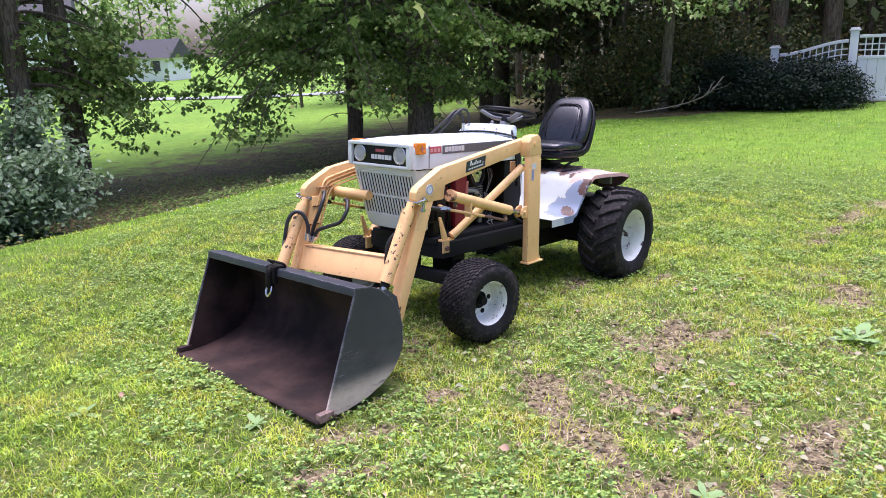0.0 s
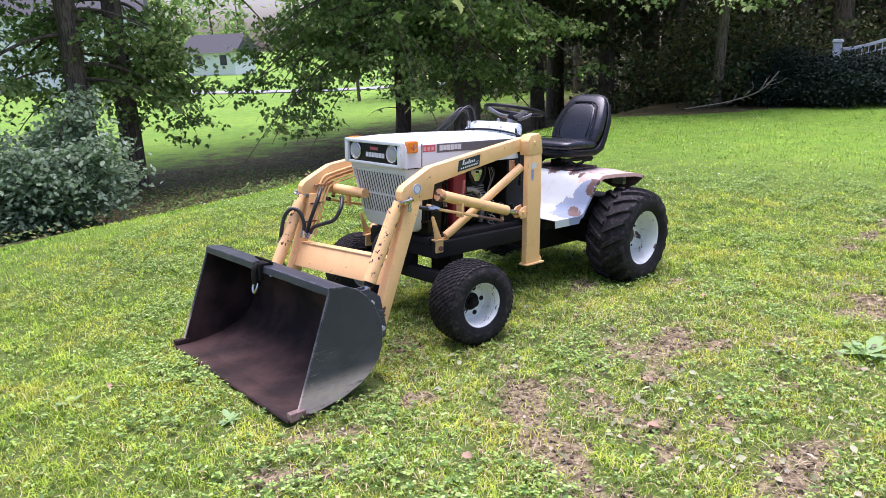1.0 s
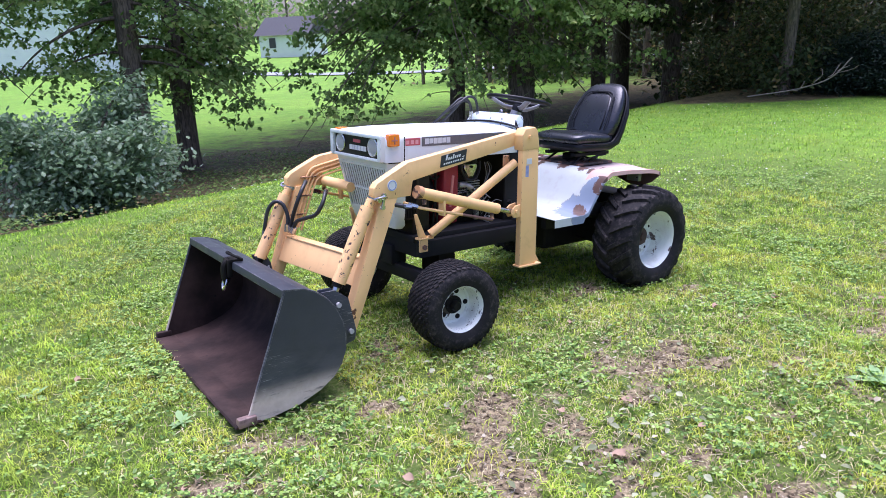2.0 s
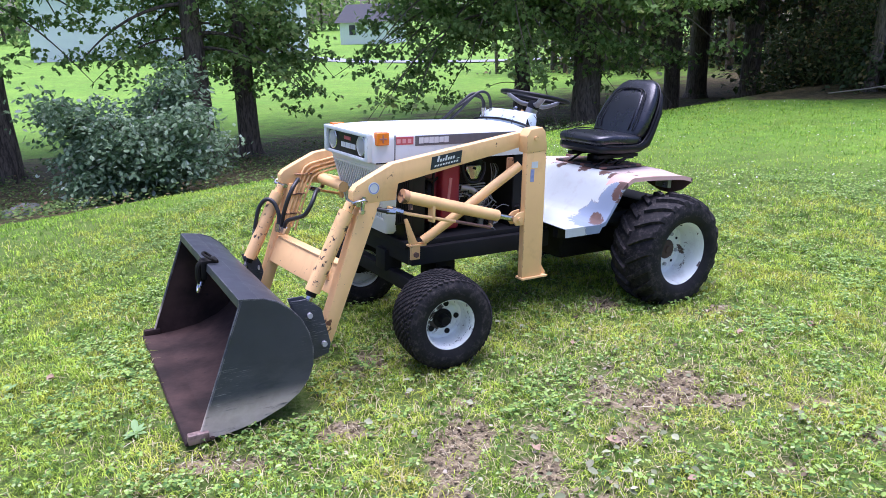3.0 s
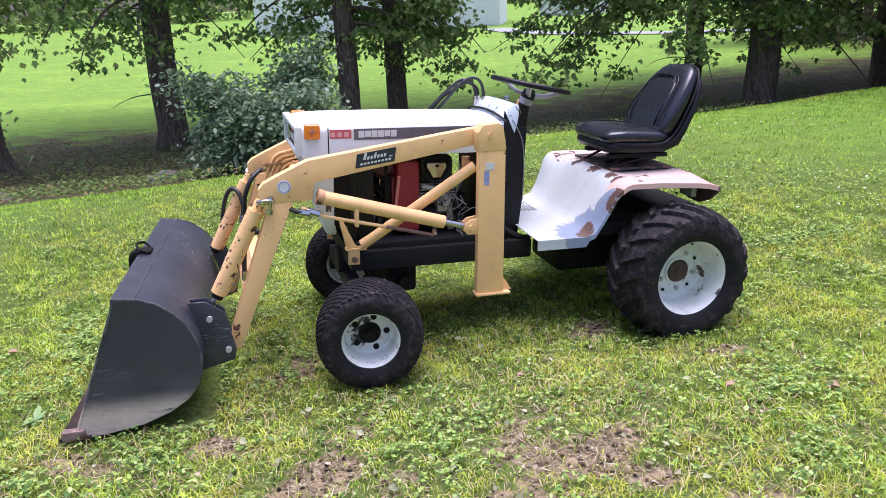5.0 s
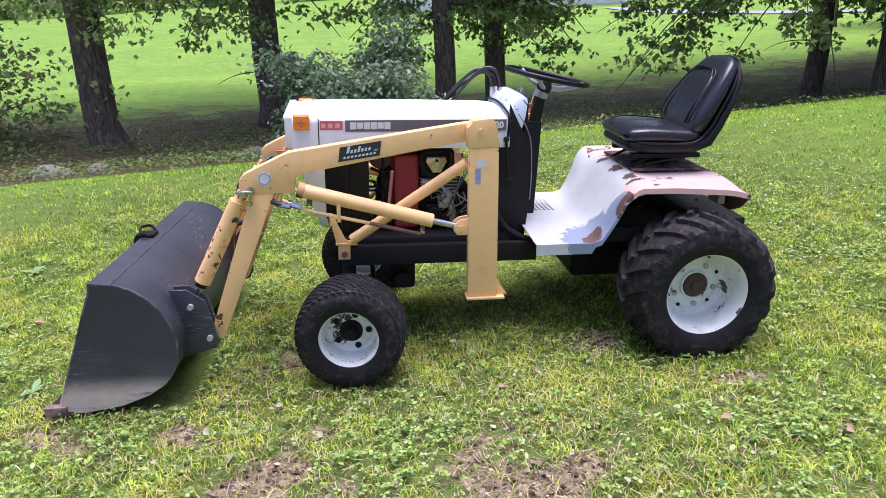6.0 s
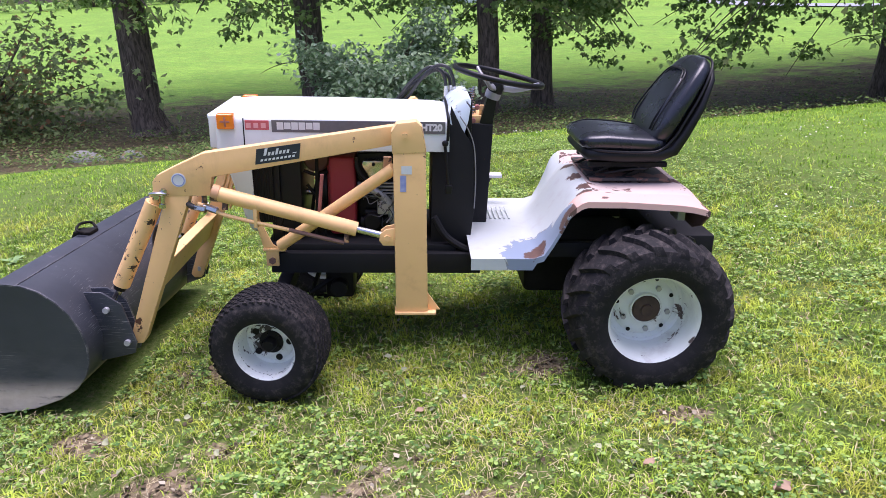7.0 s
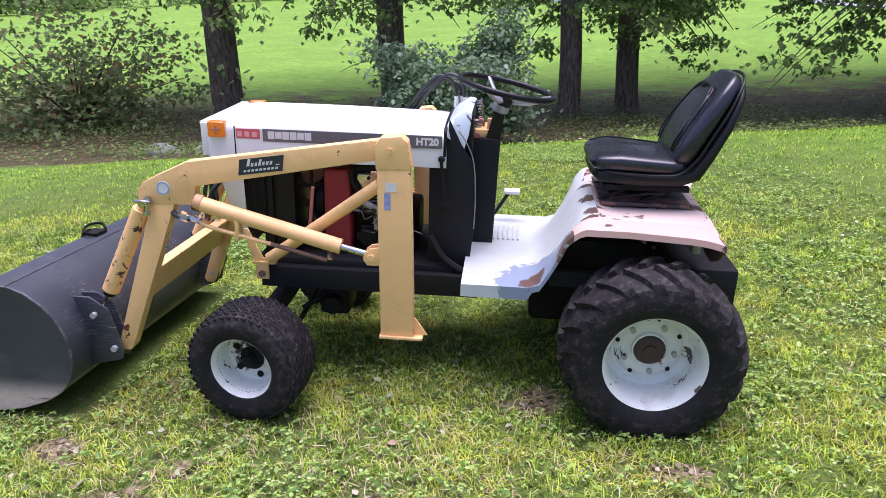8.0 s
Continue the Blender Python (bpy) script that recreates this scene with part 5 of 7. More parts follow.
def engine():
    part("engine_block", joined(box(0.86, 1.10, -0.17, 0.12, 0.135, 0.30, 0.02), box(0.93, 1.10, -0.14, 0.14, 0.29, 0.40, 0.02)), M_DARK, tractor, "dark oily engine block")
    fan_h = part("fan_housing", joined(box(1.105, 1.212, -0.19, 0.175, 0.15, 0.476, 0.022, 4), box(1.20, 1.225, -0.12, 0.12, 0.18, 0.44, 0.012)), M_RED, tractor, "red engine fan housing")
    part("air_duct", moved(lathe([(0.13, 0.0), (0.13, -0.03), (0.10, -0.035), (0.10, 0.0)], 28, True), pose(1.228, -0.01, 0.31, 0, 0, 90)), M_PLASTIC, fan_h)
    sh = part("cylinder_shroud", plate([(0.955, 0.375), (1.10, 0.37), (1.103, 0.40), (1.10, 0.488), (1.0, 0.495), (0.95, 0.485), (0.948, 0.42)], -0.10, 0.150, 0.014, 3), M_PLASTIC, tractor, "black cylinder shroud")
    part("valve_cover", plate([(1.012, 0.395), (1.052, 0.395), (1.082, 0.445), (1.076, 0.468), (0.99, 0.468), (0.985, 0.445)], 0.150, 0.186, 0.010, 3), M_STEEL, sh, "bright cast valve cover")
    part("cover_band", tube(glide([(0.968, 0.178, 0.478), (0.972, 0.182, 0.432), (1.005, 0.184, 0.385), (1.06, 0.184, 0.385), (1.095, 0.182, 0.432), (1.098, 0.178, 0.478)], 5), 0.009, 8), M_PLASTIC, sh)
    bolt(sh, (1.032, 0.19, 0.452), 0.007, 0.008, "y", M_DARK)
    for k in range(5):
        part("cooling_fin", box(0.935, 1.10, -0.12, 0.152, 0.305 + k * 0.014, 0.311 + k * 0.014, 0.001, 1), M_GREY, tractor)
    part("manifold", tube(glide([(1.09, 0.155, 0.355), (1.04, 0.172, 0.345), (0.985, 0.165, 0.30), (0.96, 0.155, 0.23), (0.95, 0.14, 0.15)], 6), 0.016, 12), M_GREY, tractor, "grey pipe elbow")
    part("carburettor", joined(box(0.955, 1.02, 0.10, 0.165, 0.235, 0.30, 0.008), rod((0.985, 0.165, 0.27), (0.985, 0.185, 0.27), 0.018, 14)), M_GREY, tractor)
    part("oil_filter", moved(lathe([(0, 0), (0.034, 0), (0.037, 0.006), (0.037, 0.07), (0.03, 0.078), (0, 0.078)], 20), pose(1.04, 0.10, 0.205, 0, 0, 0)), M_DARK, tractor)
    part("starter", joined(rod((1.09, 0.11, 0.19), (0.95, 0.11, 0.19), 0.032, 18), rod((1.07, 0.13, 0.235), (1.0, 0.13, 0.235), 0.017, 14)), M_PLASTIC, tractor)
    # cooling shroud, drive shaft, pulleys and linkage in the gap before the engine
    part("radiator_shroud", joined(box(1.318, 1.425, -0.20, 0.195, 0.14, 0.50, 0.012), box(1.40, 1.44, -0.21, 0.21, 0.13, 0.51, 0.006)), M_PLASTIC, tractor, "black shroud behind the grille")
    part("pulley", moved(lathe([(0, 0.02), (0.05, 0.02), (0.055, 0.016), (0.042, 0.004), (0.055, -0.012), (0.05, -0.016), (0, -0.016)], 24), pose(1.262, 0.05, 0.30, 0, 0, 90)), M_DARK, tractor)
    part("drive_shaft", rod((1.24, 0.05, 0.30), (1.33, 0.05, 0.30), 0.014, 12), M_STEEL, tractor)
    part("muffler", moved(lathe([(0, -0.07), (0.045, -0.07), (0.052, -0.06), (0.052, 0.06), (0.045, 0.07), (0, 0.07)], 24), pose(1.265, 0.06, 0.455, 0, 0, 0)), M_RUST, tractor, "small rusty muffler")
    for p in (((1.30, 0.12, 0.14), (1.28, 0.12, 0.30), (1.25, 0.11, 0.42)), ((1.235, 0.15, 0.14), (1.24, 0.15, 0.26), (1.30, 0.16, 0.36)), ((1.31, 0.17, 0.42), (1.26, 0.16, 0.40), (1.22, 0.14, 0.41)), ((1.27, 0.16, 0.15), (1.262, 0.165, 0.30), (1.258, 0.165, 0.47))):
        part("linkage_rod", tube(glide(p, 4), 0.007, 8), M_DARK, tractor)
    r = random.Random(4)
    for k in range(16):
        q = Vector((r.uniform(0.885, 1.03), 0.15 + r.uniform(0, 0.045), r.uniform(0.19, 0.33)))
        pts = [q]
        for _ in range(4):
            q = q + Vector((r.uniform(-0.05, 0.05), r.uniform(-0.012, 0.018), r.uniform(-0.045, 0.045)))
            pts.append(q)
        part("wire", tube(glide(pts, 4), 0.0018 if k % 3 else 0.0035, 5), M_WIRE if k % 2 else M_HOSE, tractor)
    for k in range(4):
        part("wire", tube(glide([(0.93 - 0.01 * k, 0.18, 0.47), (0.925 - 0.012 * k, 0.19, 0.40 + 0.01 * k), (0.94, 0.18, 0.32), (0.92 + 0.02 * k, 0.17, 0.25)], 5), 0.0022, 5), M_HOSE if k % 2 else M_WIRE, tractor)
    part("dipstick_lever", tube([(1.226, 0.27, 0.43), (1.243, 0.27, 0.27)], 0.007, 8), M_KNOB, tractor, "faded red lever")


def chassis():
    for s in (1, -1):
        part("frame_rail", box(0.60, 1.44, 0.262 * s - 0.02, 0.262 * s + 0.02, 0.025, 0.11, 0.005), M_BLACK, tractor, "black steel frame rail")
    part("front_crossmember", box(1.40, 1.44, -0.245, 0.245, 0.02, 0.105, 0.006), M_BLACK, tractor)
    part("belly_plate", box(0.62, 1.40, -0.24, 0.24, 0.012, 0.045, 0.004), M_DARK, tractor)
    part("engine_deck", box(0.70, 1.46, -0.245, 0.245, 0.10, 0.135, 0.004), M_BLACK, tractor)
    part("gearcase", joined(box(-0.17, 0.40, -0.16, 0.16, -0.11, 0.13, 0.03, 3), box(-0.12, 0.12, -0.36, 0.36, -0.075, 0.075, 0.03, 3)), M_DARK, tractor, "dark cast gear case and rear axle")
    part("front_axle", joined(box(1.38, 1.44, -0.38, 0.38, -0.12, -0.05, 0.01), box(1.36, 1.46, -0.05, 0.05, -0.06, 0.05, 0.01)), M_BLACK, tractor)
    for s in (1, -1):
        part("spindle", tube([(1.412, 0.40 * s, -0.03), (1.412, 0.41 * s, -0.19)], 0.022, 12), M_DARK, tractor)
    part("tie_rod", tube([(1.30, -0.40, -0.12), (1.30, 0.40, -0.12)], 0.011, 8), M_DARK, tractor)
    part("drag_link", tube([(1.30, 0.22, -0.09), (1.12, 0.12, 0.01)], 0.011, 8), M_DARK, tractor)
    part("hydraulic_pump", joined(box(1.12, 1.24, 0.02, 0.18, -0.13, 0.0, 0.02), rod((1.18, 0.16, -0.07), (1.18, 0.23, -0.07), 0.035, 16)), M_DARK, tractor)
    part("drawbar", box(-0.34, -0.12, -0.30, 0.30, 0.06, 0.20, 0.01), M_BLACK, tractor, "black rear hitch housing")
    for s in (1, -1):
        part("fender_stay", box(-0.22 if s > 0 else -0.30, 0.34 if s > 0 else 0.18, 0.36 * s - 0.012, 0.36 * s + 0.012, 0.13 if s > 0 else 0.07, 0.19 if s > 0 else 0.12, 0.004), M_BLACK, tractor)


def fender_pan():
    def center(x):
        pts = [(0.70, 0.165), (0.40, 0.165), (0.36, 0.185), (0.25, 0.355), (0.215, 0.385), (0.18, 0.392), (0.15, 0.385), (0.12, 0.378), (-0.30, 0.385)]
        return float(np.interp(-x, [-p[0] for p in pts], [p[1] for p in pts]))

    def edge(x):
        pts = [(0.70, 0.16), (0.42, 0.16), (0.375, 0.175), (0.33, 0.27), (0.295, 0.365), (0.25, 0.398), (0.10, 0.398), (-0.10, 0.388), (-0.17, 0.380), (-0.215, 0.366)]
        return float(np.interp(-x, [-p[0] for p in pts], [p[1] for p in pts]))

    def half(x):
        return float(np.interp(-x, [-0.66, -0.42, -0.36, -0.28, 0.2], [0.468, 0.468, 0.47, 0.508, 0.515]))
    xs = [0.655, 0.60, 0.52, 0.46, 0.44, 0.42, 0.405, 0.38, 0.35, 0.32, 0.30, 0.28, 0.26, 0.24, 0.22, 0.20, 0.18, 0.16, 0.14, 0.10, 0.0, -0.10, -0.15, -0.19, -0.215]

    def sheet(v0, v1, n, skip=None):
        bm = bmesh.new()
        rows = []
        for x in xs:
            row = []
            for k in range(n + 1):
                v = v0 + (v1 - v0) * k / n
                y = v * half(x)
                w = float(smooth(0.50, 0.93, abs(v)))
                row.append(bm.verts.new((x, y, center(x) * (1 - w) + edge(x) * w)))
            rows.append(row)
        for a, b in zip(rows, rows[1:]):
            for p, q, r2, s2 in zip(a, a[1:], b[1:], b):
                bm.faces.new((p, q, r2, s2))
        return bm, rows
    bm, rows = sheet(-1, 1, 44)
    for v in bm.verts:
        k = float(smooth(0.0, 0.5, -v.co.y))
        v.co.x -= 0.10 * k
        v.co.z -= 0.035 * k
    # rolled lip along the outer edge: deeper along the step
    for s in (0, -1):
        low = []
        for r2 in rows:
            v = r2[s]
            drop = 0.045 if v.co.x > 0.41 else 0.022
            low.append(bm.verts.new((v.co.x, v.co.y * 1.006, v.co.z - drop)))
        for i in range(len(low) - 1):
            bm.faces.new((rows[i][s], rows[i + 1][s], low[i + 1], low[i]))
    for f in bm.faces:
        c = f.calc_center_median()
        if c.x < 0.285 and c.y > 0.34 and c.z > 0.28:
            f.material_index = 1
        elif c.x < 0.17:
            f.material_index = 2
    bmesh.ops.recalc_face_normals(bm, faces=bm.faces)
    bmesh.ops.solidify(bm, geom=bm.faces[:], thickness=0.003)
    pan = part("fender_pan", bm, [M_FENDER, M_PINK, M_PEEL], tractor, "white footboards and fenders with peeling paint and rust", 50)
    part("tread_pad", joined(*[box(0.45 + k * 0.02, 0.458 + k * 0.02, -0.17, 0.0, 0.167, 0.172, 0.001, 1) for k in range(9)]), M_FENDER, pan)
    for s in (1, -1):
        part("step_stay", box(0.42, 0.60, 0.33 * s - 0.02, 0.33 * s + 0.02, 0.08 if s > 0 else 0.05, 0.152 if s > 0 else 0.115, 0.004), M_BLACK, tractor)
        bolt(pan, (0.02, 0.519 * s, 0.352), 0.006, 0.006, "y", M_DARK)
        curtain = [(0.20 * s, 0.375), (0.515 * s, 0.368), (0.515 * s, 0.345), (0.46 * s, 0.295), (0.38 * s, 0.262), (0.30 * s, 0.264), (0.20 * s, 0.295)]
        part("rear_curtain", moved(plate(curtain, 0.206, 0.214, 0.002), pose(0, 0, 0, 0, 0, 90)), M_RUST, pan, "rusty rear lip of the fender")
        part("flare_brace", box(-0.16, -0.13, 0.36 * s - 0.03, 0.36 * s + 0.06, 0.30, 0.375, 0.004), M_GREY, pan)


def seat_thing():
    s = part("seat", joined(loft([(0.205, 0.537), (0.185, 0.527), (0.05, 0.522), (-0.09, 0.526), (-0.15, 0.548), (-0.178, 0.61), (-0.215, 0.72), (-0.236, 0.82), (-0.240, 0.86)], [0.14, 0.18, 0.195, 0.198, 0.20, 0.20, 0.19, 0.155, 0.11], [0.018, 0.030, 0.034, 0.034, 0.034, 0.030, 0.024, 0.018, 0.012], 0.027, 32, 0.5)), M_PLASTIC, tractor, "black moulded tractor seat", 60)
    part("cushion", loft([(0.220, 0.560), (0.213, 0.566), (0.19, 0.572), (0.12, 0.576), (0.02, 0.571), (-0.06, 0.567), (-0.10, 0.570), (-0.115, 0.58)], [0.10, 0.155, 0.18, 0.19, 0.192, 0.19, 0.185, 0.17], [0.010, 0.024, 0.033, 0.037, 0.036, 0.035, 0.033, 0.028], 0.027, 36, 0.5), M_VINYL, s, "shiny black vinyl cushion", 60)
    part("backrest", loft([(-0.095, 0.575), (-0.098, 0.60), (-0.118, 0.67), (-0.150, 0.75), (-0.182, 0.82), (-0.205, 0.862), (-0.216, 0.884), (-0.222, 0.892)], [0.17, 0.188, 0.195, 0.185, 0.162, 0.135, 0.105, 0.07], [0.036, 0.042, 0.044, 0.042, 0.038, 0.032, 0.022, 0.010], 0.027, 36, 0.5), M_VINYL, s, "black vinyl backrest with raised panel", 60)
    part("back_panel", loft([(-0.066, 0.615), (-0.074, 0.66), (-0.102, 0.74), (-0.133, 0.81), (-0.143, 0.828)], [0.12, 0.13, 0.125, 0.105, 0.075], [0.008, 0.012, 0.013, 0.011, 0.006], 0.027, 32, 0.45), M_VINYL, s, "", 60)
    for q in (1.0, 0.78):
        part("seam", tube(glide([(-0.056, 0.027 - 0.14 * q, 0.62), (-0.064, 0.027 - 0.148 * q, 0.67), (-0.100, 0.027 - 0.135 * q, 0.755), (-0.132 - 0.008 * q, 0.027 - 0.10 * q, 0.825 + 0.012 * q), (-0.139 - 0.01 * q, 0.027, 0.838 + 0.014 * q), (-0.132 - 0.008 * q, 0.027 + 0.10 * q, 0.825 + 0.012 * q), (-0.100, 0.027 + 0.135 * q, 0.755), (-0.064, 0.027 + 0.148 * q, 0.67), (-0.056, 0.027 + 0.14 * q, 0.62)], 6), 0.0035, 6), M_PLASTIC, s)
    part("welt", tube(glide([(0.20, 0.14, 0.548), (0.16, 0.205, 0.546), (0.05, 0.222, 0.542), (-0.08, 0.222, 0.546), (-0.135, 0.222, 0.60), (-0.165, 0.218, 0.68), (-0.20, 0.20, 0.77), (-0.225, 0.165, 0.845), (-0.24, 0.11, 0.884), (-0.242, 0.027, 0.894), (-0.24, -0.06, 0.884), (-0.225, -0.11, 0.845), (-0.20, -0.145, 0.77)], 6), 0.0055, 8), M_PLASTIC, s)
    part("cushion_crease", tube(glide([(0.215, -0.06, 0.604), (0.16, -0.05, 0.622), (0.06, -0.05, 0.618), (-0.05, -0.05, 0.606)], 5), 0.003, 6), M_PLASTIC, s)
    # the seat leans back and sits low on its slides
    for o in [s, *s.children]:
        for v in o.data.vertices:
            v.co.x -= 0.17 * max(0.0, v.co.z - 0.56) + 0.008
            v.co.z -= 0.024
    for y in (-0.09, 0.13):
        part("seat_bracket", plate([(0.15, 0.40), (0.17, 0.40), (0.06, 0.455), (0.03, 0.455)], y, y + 0.012, 0.002), M_BLACK, tractor)
        part("seat_bracket", plate([(-0.02, 0.40), (0.02, 0.40), (-0.10, 0.455), (-0.14, 0.455)], y, y + 0.012, 0.002), M_BLACK, tractor)
        part("seat_slide", box(-0.16, 0.16, y - 0.01, y + 0.025, 0.442, 0.462, 0.003), M_BLACK, tractor)
    part("seat_plate", box(-0.17, 0.16, -0.2, 0.18, 0.388, 0.402, 0.003), M_SEATPLATE, tractor, "rusty seat mounting plate")
    part("seat_mount", joined(box(-0.05, 0.05, -0.05, 0.05, 0.400, 0.444, 0.006), tube([(0.12, 0.06, 0.405), (-0.06, 0.08, 0.452)], 0.006, 8), tube([(-0.10, 0.06, 0.405), (0.08, 0.08, 0.452)], 0.006, 8)), M_BLACK, tractor, "black folding seat struts")
    part("slide_lever", tube(glide([(0.10, 0.17, 0.42), (0.0, 0.2, 0.445), (-0.06, 0.21, 0.45)], 4), 0.005, 8), M_BLACK, tractor)


def dash():
    for s in (1, -1):
        part("cowl_side", plate([(0.80, 0.13), (0.645, 0.09), (0.625, 0.30), (0.632, 0.52), (0.685, 0.60), (0.73, 0.69), (0.745, 0.52), (0.80, 0.515)], 0.205 * s - 0.004, 0.205 * s + 0.004, 0.002), M_BLACK, tractor, "black side panel behind the hood")
        part("cowl_trim", tube(glide([(0.695, 0.212 * s, 0.65), (0.662, 0.212 * s, 0.60), (0.636, 0.212 * s, 0.53), (0.626, 0.212 * s, 0.40), (0.628, 0.212 * s, 0.28)], 5), 0.0025, 6), M_WIRE, tractor)
    part("firewall", box(0.69, 0.80, -0.20, 0.20, 0.12, 0.60, 0.01), M_DARK, tractor)
    # white cowl cap with a rounded rear brow
    bm = bmesh.new()
    rows = []
    for x, z, half in ((0.745, 0.650, 0.215), (0.735, 0.672, 0.21), (0.705, 0.698, 0.20), (0.675, 0.713, 0.19), (0.652, 0.708, 0.188), (0.660, 0.65, 0.19), (0.675, 0.60, 0.195)):
        rows.append([bm.verts.new((x, y * half, z - (0.02 if abs(y) == 1 else 0) + 0.004 * (1 - y * y))) for y in (-1, -0.93, -0.5, 0, 0.5, 0.93, 1)])
    for a, b in zip(rows, rows[1:]):
        for p, q, r2, s2 in zip(a, a[1:], b[1:], b):
            bm.faces.new((p, q, r2, s2))
    for k in (0, -1):
        bm.faces.new([r[k] for r in rows])
    bmesh.ops.recalc_face_normals(bm, faces=bm.faces)
    bmesh.ops.solidify(bm, geom=bm.faces[:], thickness=0.004)
    cap = part("cowl_cap", bm, M_CAP, tractor, "white cowl cap with blistered paint", 40)
    part("cowl_gasket", tube(glide([(0.742, 0.243, 0.56), (0.740, 0.243, 0.625), (0.742, 0.22, 0.655), (0.742, 0, 0.672), (0.742, -0.22, 0.655), (0.740, -0.243, 0.625), (0.742, -0.243, 0.56)], 6), 0.006, 8), M_PLASTIC, tractor)
    part("dash_panel", box(0.645, 0.662, -0.18, 0.18, 0.56, 0.70, 0.003), M_PLASTIC, cap)
    part("steering_box", plate([(0.668, 0.10), (0.56, 0.10), (0.545, 0.585), (0.662, 0.595)], -0.10, 0.04, 0.006), M_BLACK, tractor, "black steering tower box")
    part("steering_column", tube([(0.578, 0.0, 0.57), (0.552, 0.012, 0.70)], [0.040, 0.027], 4), M_PLASTIC, tractor)
    part("column_collar", rod((0.553, 0.015, 0.695), (0.545, 0.02, 0.722), 0.032, 18), M_GREYSPOKE, tractor, "grey collar under the wheel")
    w = part("steering_wheel", moved(wheel_rim(0.182, 0.0098), pose(0.53, 0.02, 0.782, 0, -11, 0)), M_PLASTIC, tractor, "black three-spoke steering wheel")
    part("hub", moved(tube([(0, 0, -0.07), (0, 0, -0.045), (0, 0, -0.02)], [0.03, 0.034, 0.026], 18), pose(0.53, 0.02, 0.782, 0, -11, 0)), M_PLASTIC, w)
    for a in (90, 205, 335):
        c, k = math.cos(radians(a + 90)), math.sin(radians(a + 90))
        sp = tube(glide([(0.02 * c, 0.02 * k, -0.045), (0.08 * c, 0.08 * k, -0.04), (0.15 * c, 0.15 * k, -0.012), (0.172 * c, 0.172 * k, 0)], 5), [0.016] * 15 + [0.012], 10, squash=0.5)
        part("spoke", moved(sp, pose(0.53, 0.02, 0.782, 0, -11, 0)), M_GREYSPOKE, w, "grey steel spoke")
    for x, z in ((0.64, 0.668), (0.655, 0.615)):
        k = part("control_knob", moved(lathe([(0, -0.012), (0.010, -0.009), (0.012, 0), (0.009, 0.01), (0, 0.012)], 14), pose(x - 0.02, 0.10, z, 0, 0, 0)), M_KNOB, tractor, "faded red control knob")
        part("stem", tube([(x - 0.02, 0.10, z), (x + 0.02, 0.10, z)], 0.004, 8), M_STEEL, k)
    lv = part("side_lever", tube([(0.752, 0.255, 0.54), (0.735, 0.262, 0.37)], 0.006, 8), M_PLASTIC, tractor, "black side lever with ball end")
    part("ball", moved(lathe([(0, -0.013), (0.010, -0.008), (0.013, 0), (0.010, 0.008), (0, 0.013)], 14), pose(0.752, 0.255, 0.552)), M_PLASTIC, lv)
    part("fork", box(0.722, 0.748, 0.252, 0.270, 0.355, 0.39, 0.004), M_PLASTIC, lv)
    # loader valve with its hoses, beside the column
    v = part("loader_valve", joined(box(0.59, 0.69, -0.14, 0.02, 0.585, 0.62, 0.006), box(0.575, 0.60, -0.02, 0.0, 0.60, 0.66, 0.004)), M_YELLOW, tractor, "yellow loader valve stand")
    lev = part("loader_lever", tube(glide([(0.585, -0.06, 0.615), (0.572, -0.06, 0.635), (0.562, -0.062, 0.675), (0.545, -0.066, 0.705)], 5), 0.008, 10), M_YELLOW, tractor, "curved yellow loader lever")
    spring = [(0.632 + 0.010 * math.cos(k * 1.1), -0.02 + 0.010 * math.sin(k * 1.1), 0.62 + 0.0018 * k) for k in range(62)]
    part("coil_spring", tube(spring, 0.0035, 6), M_STEEL, v, "bright coil spring")
    for y in (-0.11, -0.05):
        part("valve_spool", tube([(0.62, y, 0.61), (0.635, y, 0.70)], 0.012, 12), M_STEEL, v)
    for x, y, top in ((0.735, -0.17, 0.79), (0.70, -0.15, 0.80), (0.715, -0.19, 0.775)):
        part("hose", tube(glide([(x, y, 0.66), (x + 0.002, y, 0.735), (x + 0.025, y, top - 0.01), (x + 0.07, y - 0.01, top), (x + 0.12, y - 0.02, top - 0.035), (x + 0.165, y - 0.05, 0.705), (x + 0.21, y - 0.10, 0.64), (x + 0.28, y - 0.12, 0.60)], 8), 0.0075, 10), M_HOSE, tractor, "black hydraulic hose")
        part("hose_fitting", tube([(x, y, 0.655), (x, y, 0.715)], 0.0105, 8), M_STEEL, tractor)
    part("pedal", box(0.45, 0.52, -0.40, -0.34, 0.26, 0.275, 0.004), M_DECALWHITE, tractor, "white pedal pad")
    part("pedal_arm", tube([(0.50, -0.37, 0.26), (0.56, -0.37, 0.16)], 0.008, 8), M_BLACK, tractor)
    for s in (1, -1):
        part("foot_support", tube(glide([(0.79, 0.235 * s, 0.25), (0.74, 0.24 * s, 0.17), (0.66, 0.25 * s, 0.12), (0.60, 0.26 * s, 0.11)], 5), 0.014, 8), M_BLACK, tractor)


